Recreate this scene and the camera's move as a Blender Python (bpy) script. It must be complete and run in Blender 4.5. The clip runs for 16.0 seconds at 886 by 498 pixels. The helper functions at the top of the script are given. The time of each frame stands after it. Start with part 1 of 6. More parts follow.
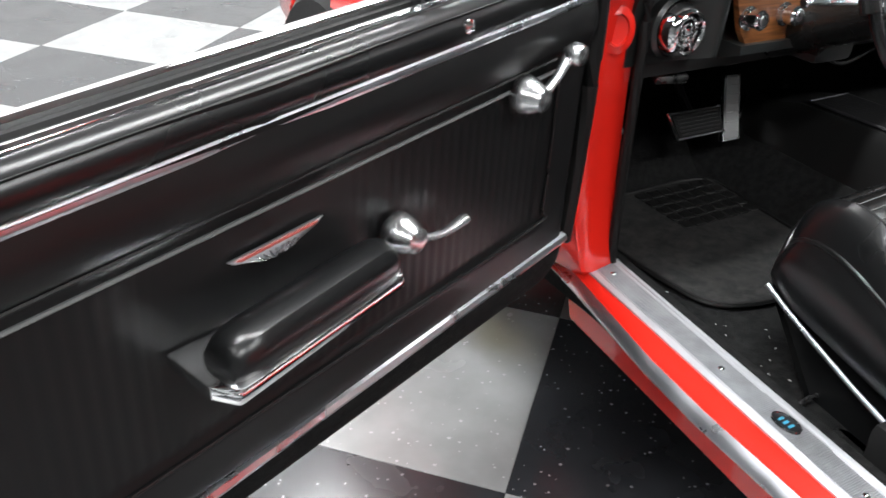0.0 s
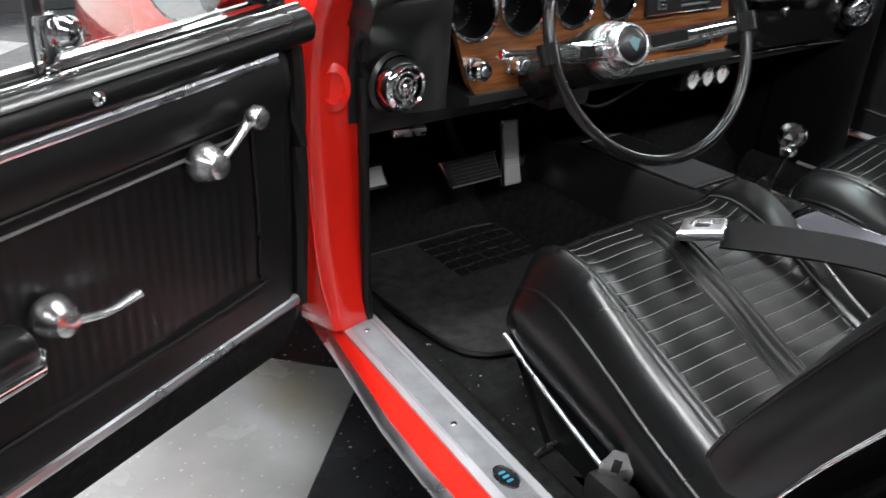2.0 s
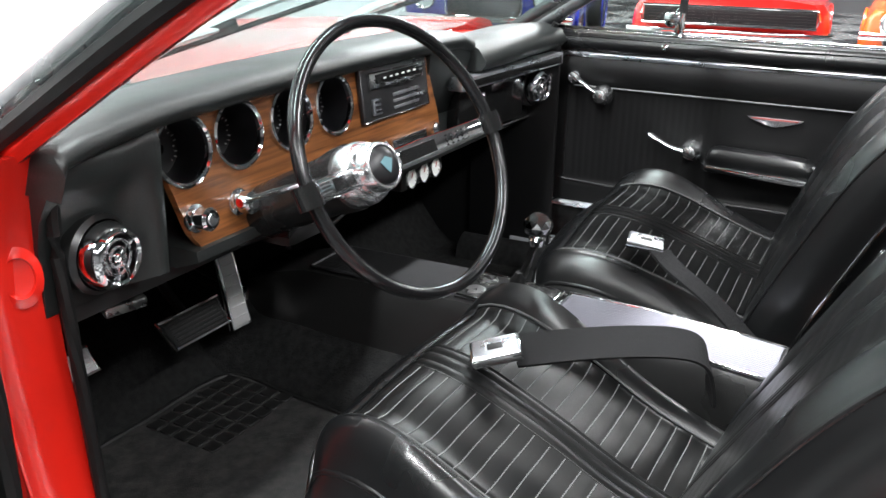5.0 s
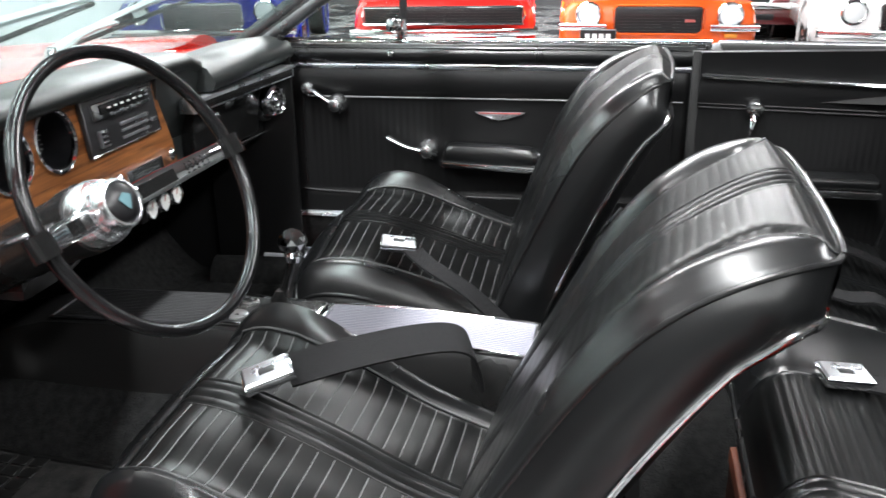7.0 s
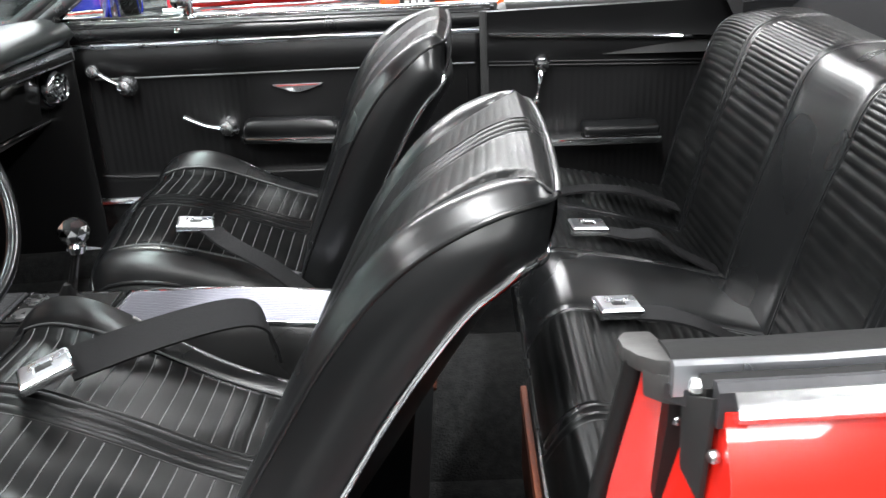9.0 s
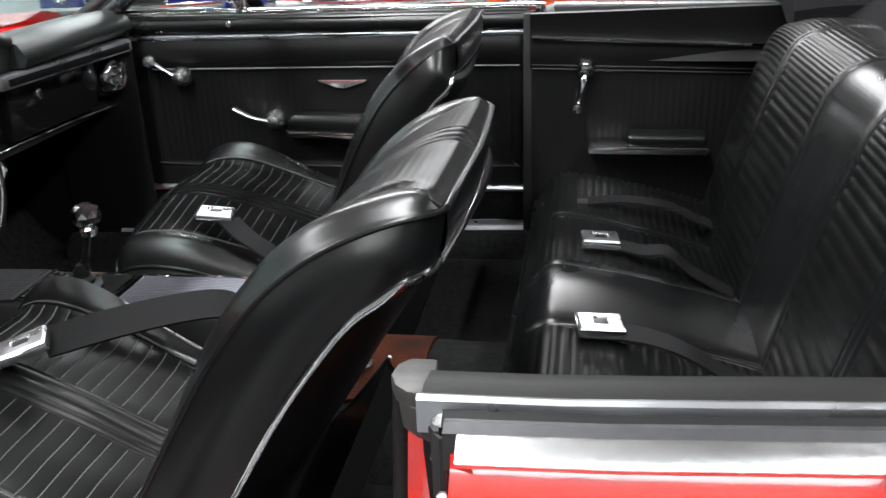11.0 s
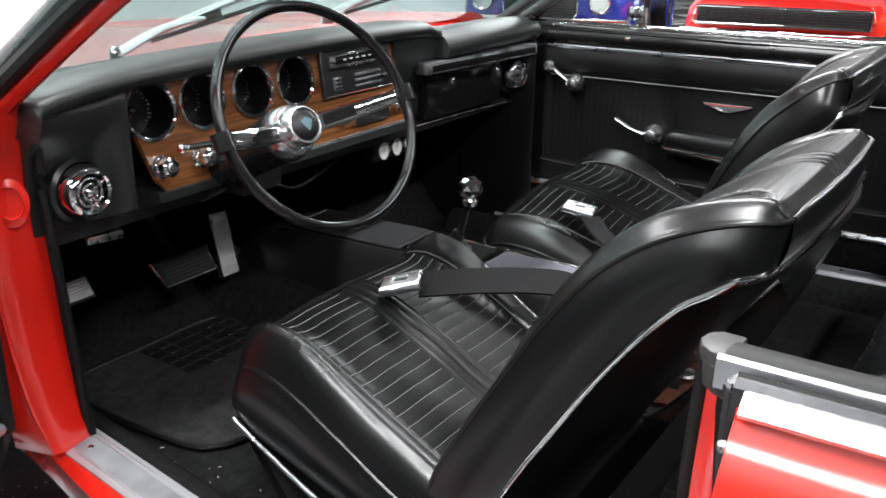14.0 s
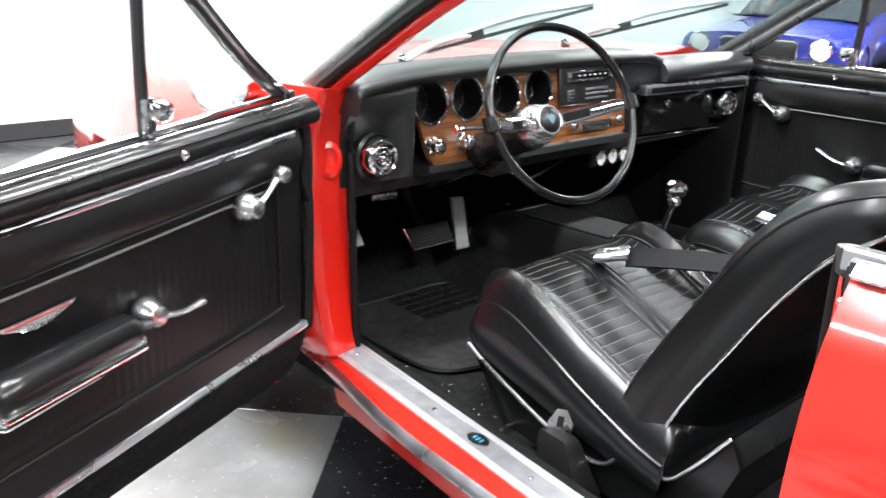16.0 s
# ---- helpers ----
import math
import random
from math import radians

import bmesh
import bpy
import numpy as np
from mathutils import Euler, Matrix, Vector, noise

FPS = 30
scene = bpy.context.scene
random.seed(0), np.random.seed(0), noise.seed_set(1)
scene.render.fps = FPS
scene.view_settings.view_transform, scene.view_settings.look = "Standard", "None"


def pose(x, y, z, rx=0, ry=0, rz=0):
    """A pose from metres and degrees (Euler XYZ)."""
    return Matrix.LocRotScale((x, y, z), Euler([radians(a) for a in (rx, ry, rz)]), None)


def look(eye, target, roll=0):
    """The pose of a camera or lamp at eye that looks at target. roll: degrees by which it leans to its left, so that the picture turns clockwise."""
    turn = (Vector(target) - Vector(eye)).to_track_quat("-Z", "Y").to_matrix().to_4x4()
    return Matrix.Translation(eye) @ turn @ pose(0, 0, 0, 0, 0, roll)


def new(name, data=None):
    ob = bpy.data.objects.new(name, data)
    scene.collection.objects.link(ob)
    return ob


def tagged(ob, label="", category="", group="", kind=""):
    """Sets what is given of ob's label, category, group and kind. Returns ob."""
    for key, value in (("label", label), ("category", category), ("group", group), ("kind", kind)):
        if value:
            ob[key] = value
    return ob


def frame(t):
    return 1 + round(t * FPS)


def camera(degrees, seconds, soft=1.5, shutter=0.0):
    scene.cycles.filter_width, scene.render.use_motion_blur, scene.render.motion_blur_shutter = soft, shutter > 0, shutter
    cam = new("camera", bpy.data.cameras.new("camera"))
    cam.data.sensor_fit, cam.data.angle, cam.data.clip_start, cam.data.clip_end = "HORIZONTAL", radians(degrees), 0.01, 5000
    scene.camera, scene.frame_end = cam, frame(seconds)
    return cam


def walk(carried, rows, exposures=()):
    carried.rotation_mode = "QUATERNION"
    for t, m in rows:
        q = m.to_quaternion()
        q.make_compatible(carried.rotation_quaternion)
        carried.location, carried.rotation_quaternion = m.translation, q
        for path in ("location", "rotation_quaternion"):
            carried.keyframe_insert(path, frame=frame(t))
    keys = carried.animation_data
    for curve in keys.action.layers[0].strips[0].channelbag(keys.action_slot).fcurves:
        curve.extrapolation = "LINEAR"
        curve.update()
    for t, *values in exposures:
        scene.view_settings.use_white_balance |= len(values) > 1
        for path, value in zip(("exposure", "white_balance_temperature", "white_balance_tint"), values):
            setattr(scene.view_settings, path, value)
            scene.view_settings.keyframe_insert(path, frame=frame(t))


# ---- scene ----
cam = camera(54.33, 16.0, soft=1.45, shutter=0.35)
walk(cam, [
    (0, look((1.0532, -0.8550, 1.2069), (-0.0486, -0.1763, 0.4484), 3.708)),
    (0.5, look((1.0770, -0.7542, 1.2094), (-0.0186, -0.0562, 0.4593), 3.345)),
    (1, look((1.1224, -0.6732, 1.2221), (0.0237, 0.0233, 0.4752), 3.742)),
    (1.5, look((1.1641, -0.6140, 1.2320), (0.0755, 0.1247, 0.5114), 3.385)),
    (2, look((1.1780, -0.5841, 1.2358), (0.1229, 0.2286, 0.5457), 3.075)),
    (2.5, look((1.1774, -0.5644, 1.2394), (0.1507, 0.3164, 0.5913), 2.729)),
    (3, look((1.1638, -0.5620, 1.2303), (0.1765, 0.3794, 0.6065), 2.344)),
    (3.5, look((1.1224, -0.5602, 1.2233), (0.1948, 0.4612, 0.6350), 1.941)),
    (3.7, look((1.0986, -0.5510, 1.2212), (0.2027, 0.5066, 0.6476), 1.624)),
    (5.8, look((0.8701, -0.4929, 1.2458), (0.3330, 0.7988, 0.7044), 0.336)),
    (6, look((0.8705, -0.4920, 1.2462), (0.3739, 0.8173, 0.7084), 0.129)),
    (6.5, look((0.8904, -0.5002, 1.2502), (0.5017, 0.8459, 0.7146), -0.332)),
    (7, look((0.9173, -0.5077, 1.2512), (0.6307, 0.8634, 0.7145), -0.809)),
    (7.5, look((0.9406, -0.5164, 1.2568), (0.7595, 0.8698, 0.7132), -1.527)),
    (8, look((0.9503, -0.5154, 1.2519), (0.8625, 0.8748, 0.6955), -1.963)),
    (8.5, look((0.9713, -0.5146, 1.2471), (0.9407, 0.8676, 0.6654), -2.142)),
    (8.7, look((0.9905, -0.5159, 1.2462), (0.9578, 0.8644, 0.6598), -2.274)),
    (10.8, look((1.2271, -0.4863, 1.2438), (1.0306, 0.8801, 0.6568), -2.393)),
    (11, look((1.2343, -0.4778, 1.2435), (0.9929, 0.8820, 0.6581), -2.227)),
    (11.5, look((1.2472, -0.4617, 1.2448), (0.8947, 0.8746, 0.6618), -1.774)),
    (12, look((1.2637, -0.4486, 1.2454), (0.8048, 0.8577, 0.6682), -1.369)),
    (12.5, look((1.2698, -0.4595, 1.2452), (0.7137, 0.8128, 0.6780), -0.869)),
    (13, look((1.2705, -0.4919, 1.2444), (0.6141, 0.7362, 0.6869), -0.464)),
    (13.5, look((1.2716, -0.5223, 1.2420), (0.5457, 0.6707, 0.6945), -0.249)),
    (14, look((1.2813, -0.5756, 1.2407), (0.4779, 0.5701, 0.7004), 0.194)),
    (14.5, look((1.3017, -0.6340, 1.2396), (0.4485, 0.4797, 0.7089), 0.429)),
    (15, look((1.3371, -0.7150, 1.2386), (0.4269, 0.3576, 0.7181), 0.725)),
    (15.5, look((1.3910, -0.8104, 1.2404), (0.4219, 0.2168, 0.7349), 1.417)),
    (16, look((1.4827, -0.9089, 1.2428), (0.4256, 0.0372, 0.7557), 1.907)),
], exposures=[(0, 0.26), (2.0, 0.04), (2.5, 0.33), (3.7, 0.6), (5.8, 0.67), (7, 0.61), (8.5, 0.64), (11, -0.1), (12, -0.34), (13, -0.27), (14.5, 0.32), (16, 0.78)])

# ---- world and lights ----
world = bpy.data.worlds.new("world")
scene.world = world
world.use_nodes = True
world.node_tree.nodes["Background"].inputs[0].default_value = (0.75, 0.8, 0.85, 1)
world.node_tree.nodes["Background"].inputs[1].default_value = 0.15

CEIL = 4.2


def tube_lamp(x, y, power, sx=0.35, sy=2.4):
    data = bpy.data.lights.new("ceiling_tube", "AREA")
    data.shape, data.size, data.size_y, data.energy = "RECTANGLE", sx, sy, power
    data.color = (0.965, 0.985, 1.0)
    ob = new("ceiling_tube", data)
    ob.matrix_world = pose(x, y, CEIL - 0.12)
    return ob


# assumed, all out of view; y -4.6 added for the belt molding, y > 6 for seat sheen
LAMPS = [(-3.2, -2.0, 0.35, 2.4, 165), (0.2, -2.0, 0.35, 2.4, 185), (3.8, -2.0, 0.35, 2.4, 138), (1.4, -4.6, 5.0, 0.40, 120),
         (-3.2, 1.6, 0.35, 2.4, 150), (0.2, 0.8, 0.35, 2.4, 150), (3.8, 1.6, 0.35, 2.4, 138),
         (-1.9, 6.6, 3.6, 0.45, 290), (-1.9, 7.8, 3.6, 0.45, 290), (1.0, 8.2, 2.2, 0.45, 280), (4.9, 7.4, 2.4, 0.35, 60)]
for lx, ly, sx, sy, power in LAMPS:
    tube_lamp(lx, ly, power, sx, sy)


# ---- materials ----
def material(name, colour, rough=0.5, metal=0.0, grain=0.0, grain_scale=400.0, stain=0.0, stain_scale=6.0,
             stain_colour=None, rough_var=0.0, coat=0.0, spec=0.5, sheen=0.0):
    m = bpy.data.materials.new(name)
    m.use_nodes = True
    nt = m.node_tree
    b = nt.nodes["Principled BSDF"]
    b.inputs["Base Color"].default_value = (*colour, 1)
    b.inputs["Roughness"].default_value = rough
    b.inputs["Metallic"].default_value = metal
    b.inputs["Specular IOR Level"].default_value = spec
    b.inputs["Coat Weight"].default_value = coat
    b.inputs["Coat Roughness"].default_value = 0.04
    b.inputs["Sheen Weight"].default_value = sheen
    tc = nt.nodes.new("ShaderNodeTexCoord")
    if stain or rough_var:
        n = nt.nodes.new("ShaderNodeTexNoise")
        n.inputs["Scale"].default_value, n.inputs["Detail"].default_value = stain_scale, 3
        nt.links.new(tc.outputs["Object"], n.inputs["Vector"])
        if stain:
            mix = nt.nodes.new("ShaderNodeMix")
            mix.data_type = "RGBA"
            ramp = nt.nodes.new("ShaderNodeMapRange")
            ramp.inputs[1].default_value, ramp.inputs[2].default_value = 0.35, 0.75
            ramp.inputs[3].default_value, ramp.inputs[4].default_value = 0.0, stain
            nt.links.new(n.outputs["Fac"], ramp.inputs[0])
            nt.links.new(ramp.outputs[0], mix.inputs[0])
            mix.inputs[6].default_value = (*colour, 1)
            mix.inputs[7].default_value = (*(stain_colour or [c * 0.4 for c in colour]), 1)
            nt.links.new(mix.outputs[2], b.inputs["Base Color"])
        if rough_var:
            r = nt.nodes.new("ShaderNodeMapRange")
            r.inputs[1].default_value, r.inputs[2].default_value = 0.3, 0.7
            r.inputs[3].default_value, r.inputs[4].default_value = rough - rough_var, rough + rough_var
            nt.links.new(n.outputs["Fac"], r.inputs[0])
            nt.links.new(r.outputs[0], b.inputs["Roughness"])
    if grain:
        g = nt.nodes.new("ShaderNodeTexNoise")
        g.inputs["Scale"].default_value, g.inputs["Detail"].default_value = grain_scale, 3
        nt.links.new(tc.outputs["Object"], g.inputs["Vector"])
        bump = nt.nodes.new("ShaderNodeBump")
        bump.inputs["Strength"].default_value, bump.inputs["Distance"].default_value = grain, 0.002
        nt.links.new(g.outputs["Fac"], bump.inputs["Height"])
        nt.links.new(bump.outputs[0], b.inputs["Normal"])
    return m


VINYL = material("black_vinyl", (0.0044, 0.0047, 0.0050), 0.28, grain=0.03, grain_scale=300, stain=0.35, stain_scale=5,
                 stain_colour=(0.0065, 0.0065, 0.0065), rough_var=0.012, spec=0.48)
INSERT = material("embossed_black_vinyl", (0.0038, 0.0040, 0.0041), 0.31, grain=0.06, grain_scale=900, stain=0.5, stain_scale=14, stain_colour=(0.008, 0.008, 0.0078), rough_var=0.02, spec=0.15)
RIM = material("black_rim_plastic", (0.006, 0.006, 0.0065), 0.2, rough_var=0.05, stain_scale=30)
WIPE = material("wiper_metal", (0.80, 0.81, 0.83), 0.5, 0.35, rough_var=0.08)
TRIM = material("grey_pillar_metal", (0.16, 0.165, 0.17), 0.32, 0.8, rough_var=0.08, stain=0.5, stain_scale=20)
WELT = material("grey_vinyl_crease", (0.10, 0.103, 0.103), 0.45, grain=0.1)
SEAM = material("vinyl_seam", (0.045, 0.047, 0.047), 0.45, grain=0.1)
PAD = material("dash_vinyl", (0.016, 0.0185, 0.018), 0.40, grain=0.2, grain_scale=380, rough_var=0.05)
PANEL = material("door_vinyl", (0.007, 0.007, 0.0073), 0.40, grain=0.06, grain_scale=420, rough_var=0.05, spec=0.30)
PLASTIC = material("black_plastic", (0.009, 0.009, 0.009), 0.3, rough_var=0.08)
GLOSS = material("gloss_black", (0.008, 0.008, 0.008), 0.14, coat=0.4)
RUBBER = material("black_rubber", (0.007, 0.007, 0.007), 0.5, grain=0.1, grain_scale=300, spec=0.25)
CARPET = material("black_carpet", (0.006, 0.0062, 0.0064), 0.95, grain=1.0, grain_scale=260, stain=0.8, stain_scale=70,
                  stain_colour=(0.018, 0.0178, 0.0175), spec=0.1)
MATRUB = material("floor_mat_pile", (0.014, 0.014, 0.0145), 0.8, grain=0.8, grain_scale=330, stain=0.7, stain_scale=45,
                  stain_colour=(0.045, 0.043, 0.041), spec=0.15)
TOPCLOTH = material("black_top_cloth", (0.007, 0.007, 0.0075), 0.9, grain=0.4, grain_scale=500, spec=0.1)
BELT = material("black_webbing", (0.007, 0.007, 0.0075), 0.75, grain=0.6, grain_scale=600, spec=0.16)
RED = material("red_paint", (0.72, 0.018, 0.010), 0.22, coat=0.9, stain=0.15, stain_scale=3, stain_colour=(0.6, 0.012, 0.008))
CHROME = material("chrome", (0.86, 0.87, 0.88), 0.07, 1.0, rough_var=0.04, stain_scale=30)
ALU = material("brushed_aluminium", (0.80, 0.82, 0.86), 0.3, 1.0, rough_var=0.06, stain_scale=14)
SILLALU = material("sill_aluminium", (0.56, 0.57, 0.60), 0.38, 0.65, grain=0.15, grain_scale=500, rough_var=0.06, stain_scale=40)
KNURL = material("knurled_aluminium", (0.36, 0.37, 0.39), 0.42, 0.7, rough_var=0.05, stain=0.5, stain_scale=25)
wave = KNURL.node_tree.nodes.new("ShaderNodeTexWave")
wave.inputs["Scale"].default_value = 95
kb = KNURL.node_tree.nodes.new("ShaderNodeBump")
kb.inputs["Strength"].default_value, kb.inputs["Distance"].default_value = 0.8, 0.0012
KNURL.node_tree.links.new(KNURL.node_tree.nodes.new("ShaderNodeNewGeometry").outputs["Position"], wave.inputs["Vector"])
KNURL.node_tree.links.new(wave.outputs["Fac"], kb.inputs["Height"])
KNURL.node_tree.links.new(kb.outputs[0], KNURL.node_tree.nodes["Principled BSDF"].inputs["Normal"])
DULL = material("dull_pitted_metal", (0.085, 0.085, 0.09), 0.45, 0.8, rough_var=0.1, stain_scale=40, stain=0.5)
DARKALU = material("ribbed_aluminium", (0.15, 0.15, 0.175), 0.38, 0.6, rough_var=0.05)
STEEL = material("worn_steel", (0.5, 0.5, 0.5), 0.3, 1.0, rough_var=0.1, stain_scale=60)
CAPMETAL = material("scuffed_grey_metal", (0.09, 0.088, 0.086), 0.45, 0.6, grain=0.1, grain_scale=300, stain=0.6, stain_scale=45, rough_var=0.08)
DARKMETAL = material("dark_plate", (0.05, 0.05, 0.052), 0.35, 0.6, rough_var=0.1)
SATIN = material("worn_chrome", (0.88, 0.89, 0.90), 0.26, 1.0, rough_var=0.015, stain_scale=60)
TREAD = material("grey_pedal_tread", (0.50, 0.50, 0.50), 0.40, 0.5, grain=0.2)
DIAL = material("dial_black", (0.006, 0.006, 0.007), 0.35)
DIALWHITE = material("dial_white", (0.8, 0.8, 0.78), 0.4)
REDMARK = material("red_enamel", (0.42, 0.10, 0.085), 0.35)
BLUEMARK = material("blue_enamel", (0.05, 0.3, 0.45), 0.35)
WHITE = material("white_wall_paint", (0.82, 0.83, 0.82), 0.6, grain=0.05, grain_scale=60, stain=0.25, stain_scale=1.5,
                 stain_colour=(0.74, 0.75, 0.74))
CEILM = material("ceiling_paint", (0.10, 0.10, 0.10), 0.8, grain=0.1, grain_scale=40)
GREYW = material("grey_wall_paint", (0.22, 0.225, 0.225), 0.6, grain=0.05, grain_scale=60, stain=0.25, stain_scale=1.5)
DARKW = material("charcoal_wall_paint", (0.06, 0.06, 0.063), 0.6, grain=0.05, grain_scale=60, stain=0.25, stain_scale=1.5)
BASEB = material("dark_baseboard", (0.03, 0.03, 0.032), 0.5)
JAMB = material("body_jamb_dark", (0.012, 0.012, 0.012), 0.55)
SUEDE = material("orange_brown_trim", (0.22, 0.05, 0.015), 0.6, grain=0.4, grain_scale=200)
# blotchy brown: painted warm light on the carpet, and the bench's lower front
WARMBROWN = material("blotchy_warm_brown", (0.05, 0.014, 0.007), 0.95, grain=1.0, grain_scale=200, stain=1.0, stain_scale=12, stain_colour=(0.007, 0.006, 0.006), spec=0.1)


def wood_material():
    m = material("walnut_veneer", (0.22, 0.08, 0.025), 0.28, coat=0.3)
    nt = m.node_tree
    b = nt.nodes["Principled BSDF"]
    tc = nt.nodes.new("ShaderNodeTexCoord")
    mp = nt.nodes.new("ShaderNodeMapping")
    mp.inputs["Scale"].default_value = (2, 2.2, 38)
    n = nt.nodes.new("ShaderNodeTexNoise")
    n.inputs["Scale"].default_value, n.inputs["Detail"].default_value, n.inputs["Distortion"].default_value = 3, 8, 0.8
    ramp = nt.nodes.new("ShaderNodeValToRGB")
    ramp.color_ramp.elements[0].position, ramp.color_ramp.elements[0].color = 0.3, (0.085, 0.028, 0.009, 1)
    ramp.color_ramp.elements[1].position, ramp.color_ramp.elements[1].color = 0.72, (0.33, 0.125, 0.04, 1)
    nt.links.new(tc.outputs["Object"], mp.inputs[0])
    nt.links.new(mp.outputs[0], n.inputs["Vector"])
    nt.links.new(n.outputs["Fac"], ramp.inputs[0])
    nt.links.new(ramp.outputs[0], b.inputs["Base Color"])
    return m


def tile_material(name, base, fleck):
    m = material(name, base, 0.22, rough_var=0.08, stain_scale=5, spec=0.6)
    nt = m.node_tree
    b = nt.nodes["Principled BSDF"]
    tc = nt.nodes.new("ShaderNodeNewGeometry")
    info = nt.nodes.new("ShaderNodeObjectInfo")
    vor = nt.nodes.new("ShaderNodeTexVoronoi")
    vor.inputs["Scale"].default_value = 48
    warp = nt.nodes.new("ShaderNodeTexNoise")
    warp.inputs["Scale"].default_value, warp.inputs["Detail"].default_value = 60, 2
    thr = nt.nodes.new("ShaderNodeMath")
    thr.operation = "LESS_THAN"
    add = nt.nodes.new("ShaderNodeMath")
    add.operation = "MULTIPLY_ADD"
    add.inputs[1].default_value, add.inputs[2].default_value = 0.5, -0.2
    sub = nt.nodes.new("ShaderNodeMath")
    sub.operation = "ADD"
    nt.links.new(tc.outputs["Position"], vor.inputs["Vector"])
    nt.links.new(tc.outputs["Position"], warp.inputs["Vector"])
    nt.links.new(warp.outputs["Fac"], add.inputs[0])
    nt.links.new(vor.outputs["Distance"], sub.inputs[0])
    nt.links.new(add.outputs[0], sub.inputs[1])
    nt.links.new(sub.outputs[0], thr.inputs[0])
    thr.inputs[1].default_value = 0.16
    big = nt.nodes.new("ShaderNodeTexNoise")
    big.inputs["Scale"].default_value, big.inputs["Detail"].default_value = 9, 8
    nt.links.new(tc.outputs["Position"], big.inputs["Vector"])
    shade = nt.nodes.new("ShaderNodeMix")
    shade.data_type = "RGBA"
    shade.inputs[6].default_value = (*[c * 0.66 for c in base], 1)
    shade.inputs[7].default_value = (*[c * 1.3 for c in base], 1)
    nt.links.new(big.outputs["Fac"], shade.inputs[0])
    mix = nt.nodes.new("ShaderNodeMix")
    mix.data_type = "RGBA"
    nt.links.new(thr.outputs[0], mix.inputs[0])
    nt.links.new(shade.outputs[2], mix.inputs[6])
    mix.inputs[7].default_value = (*fleck, 1)
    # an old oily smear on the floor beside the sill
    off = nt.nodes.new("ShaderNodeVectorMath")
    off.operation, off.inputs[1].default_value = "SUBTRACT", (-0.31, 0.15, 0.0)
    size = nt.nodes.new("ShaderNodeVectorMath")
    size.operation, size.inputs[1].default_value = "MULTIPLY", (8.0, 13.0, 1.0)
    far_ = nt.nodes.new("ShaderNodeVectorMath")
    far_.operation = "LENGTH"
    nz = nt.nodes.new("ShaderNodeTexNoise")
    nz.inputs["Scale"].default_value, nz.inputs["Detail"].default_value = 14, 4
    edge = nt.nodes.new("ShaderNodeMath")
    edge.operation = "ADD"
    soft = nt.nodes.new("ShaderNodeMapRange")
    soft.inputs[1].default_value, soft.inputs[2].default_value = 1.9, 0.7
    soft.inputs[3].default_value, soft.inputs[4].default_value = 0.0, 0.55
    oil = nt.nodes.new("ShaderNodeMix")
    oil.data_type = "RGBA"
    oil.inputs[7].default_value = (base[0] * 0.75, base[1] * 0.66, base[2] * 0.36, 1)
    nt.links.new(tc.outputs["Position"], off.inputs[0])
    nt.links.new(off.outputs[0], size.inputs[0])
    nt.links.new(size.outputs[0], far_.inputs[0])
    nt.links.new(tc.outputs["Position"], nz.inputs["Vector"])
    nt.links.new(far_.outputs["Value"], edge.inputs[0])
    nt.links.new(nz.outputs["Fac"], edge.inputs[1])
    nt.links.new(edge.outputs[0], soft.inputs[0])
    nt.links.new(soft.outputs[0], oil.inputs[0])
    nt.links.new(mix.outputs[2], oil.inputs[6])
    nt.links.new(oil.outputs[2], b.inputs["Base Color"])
    return m


WOOD = wood_material()
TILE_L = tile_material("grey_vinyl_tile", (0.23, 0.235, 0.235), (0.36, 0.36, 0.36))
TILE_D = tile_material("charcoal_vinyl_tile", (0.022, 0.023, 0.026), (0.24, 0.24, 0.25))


def glass_material(name, tint=(0.93, 0.97, 0.95), rough=0.0):
    m = bpy.data.materials.new(name)
    m.use_nodes = True
    nt = m.node_tree
    nt.nodes.remove(nt.nodes["Principled BSDF"])
    out = nt.nodes["Material Output"]
    tr, gl, mix, fr = (nt.nodes.new(k) for k in ("ShaderNodeBsdfTransparent", "ShaderNodeBsdfGlossy", "ShaderNodeMixShader", "ShaderNodeMath"))
    lw = nt.nodes.new("ShaderNodeLayerWeight")
    lw.inputs[0].default_value = 0.25
    fr.operation, fr.inputs[1].default_value, fr.inputs[2].default_value = "MULTIPLY_ADD", 0.35, 0.03
    nt.links.new(lw.outputs["Facing"], fr.inputs[0])
    tr.inputs[0].default_value = (*tint, 1)
    gl.inputs["Roughness"].default_value = rough
    nt.links.new(fr.outputs[0], mix.inputs[0])
    nt.links.new(tr.outputs[0], mix.inputs[1])
    nt.links.new(gl.outputs[0], mix.inputs[2])
    nt.links.new(mix.outputs[0], out.inputs[0])
    return m


GLASS = glass_material("clear_glass")
TINTED = glass_material("green_tinted_glass", (0.68, 0.76, 0.75))


def glow_material(name, colour, strength):
    m = bpy.data.materials.new(name)
    m.use_nodes = True
    b = m.node_tree.nodes["Principled BSDF"]
    b.inputs["Emission Color"].default_value = (*colour, 1)
    b.inputs["Emission Strength"].default_value = strength
    return m


TUBE = glow_material("lit_diffuser", (1.0, 0.985, 0.95), 6.0)


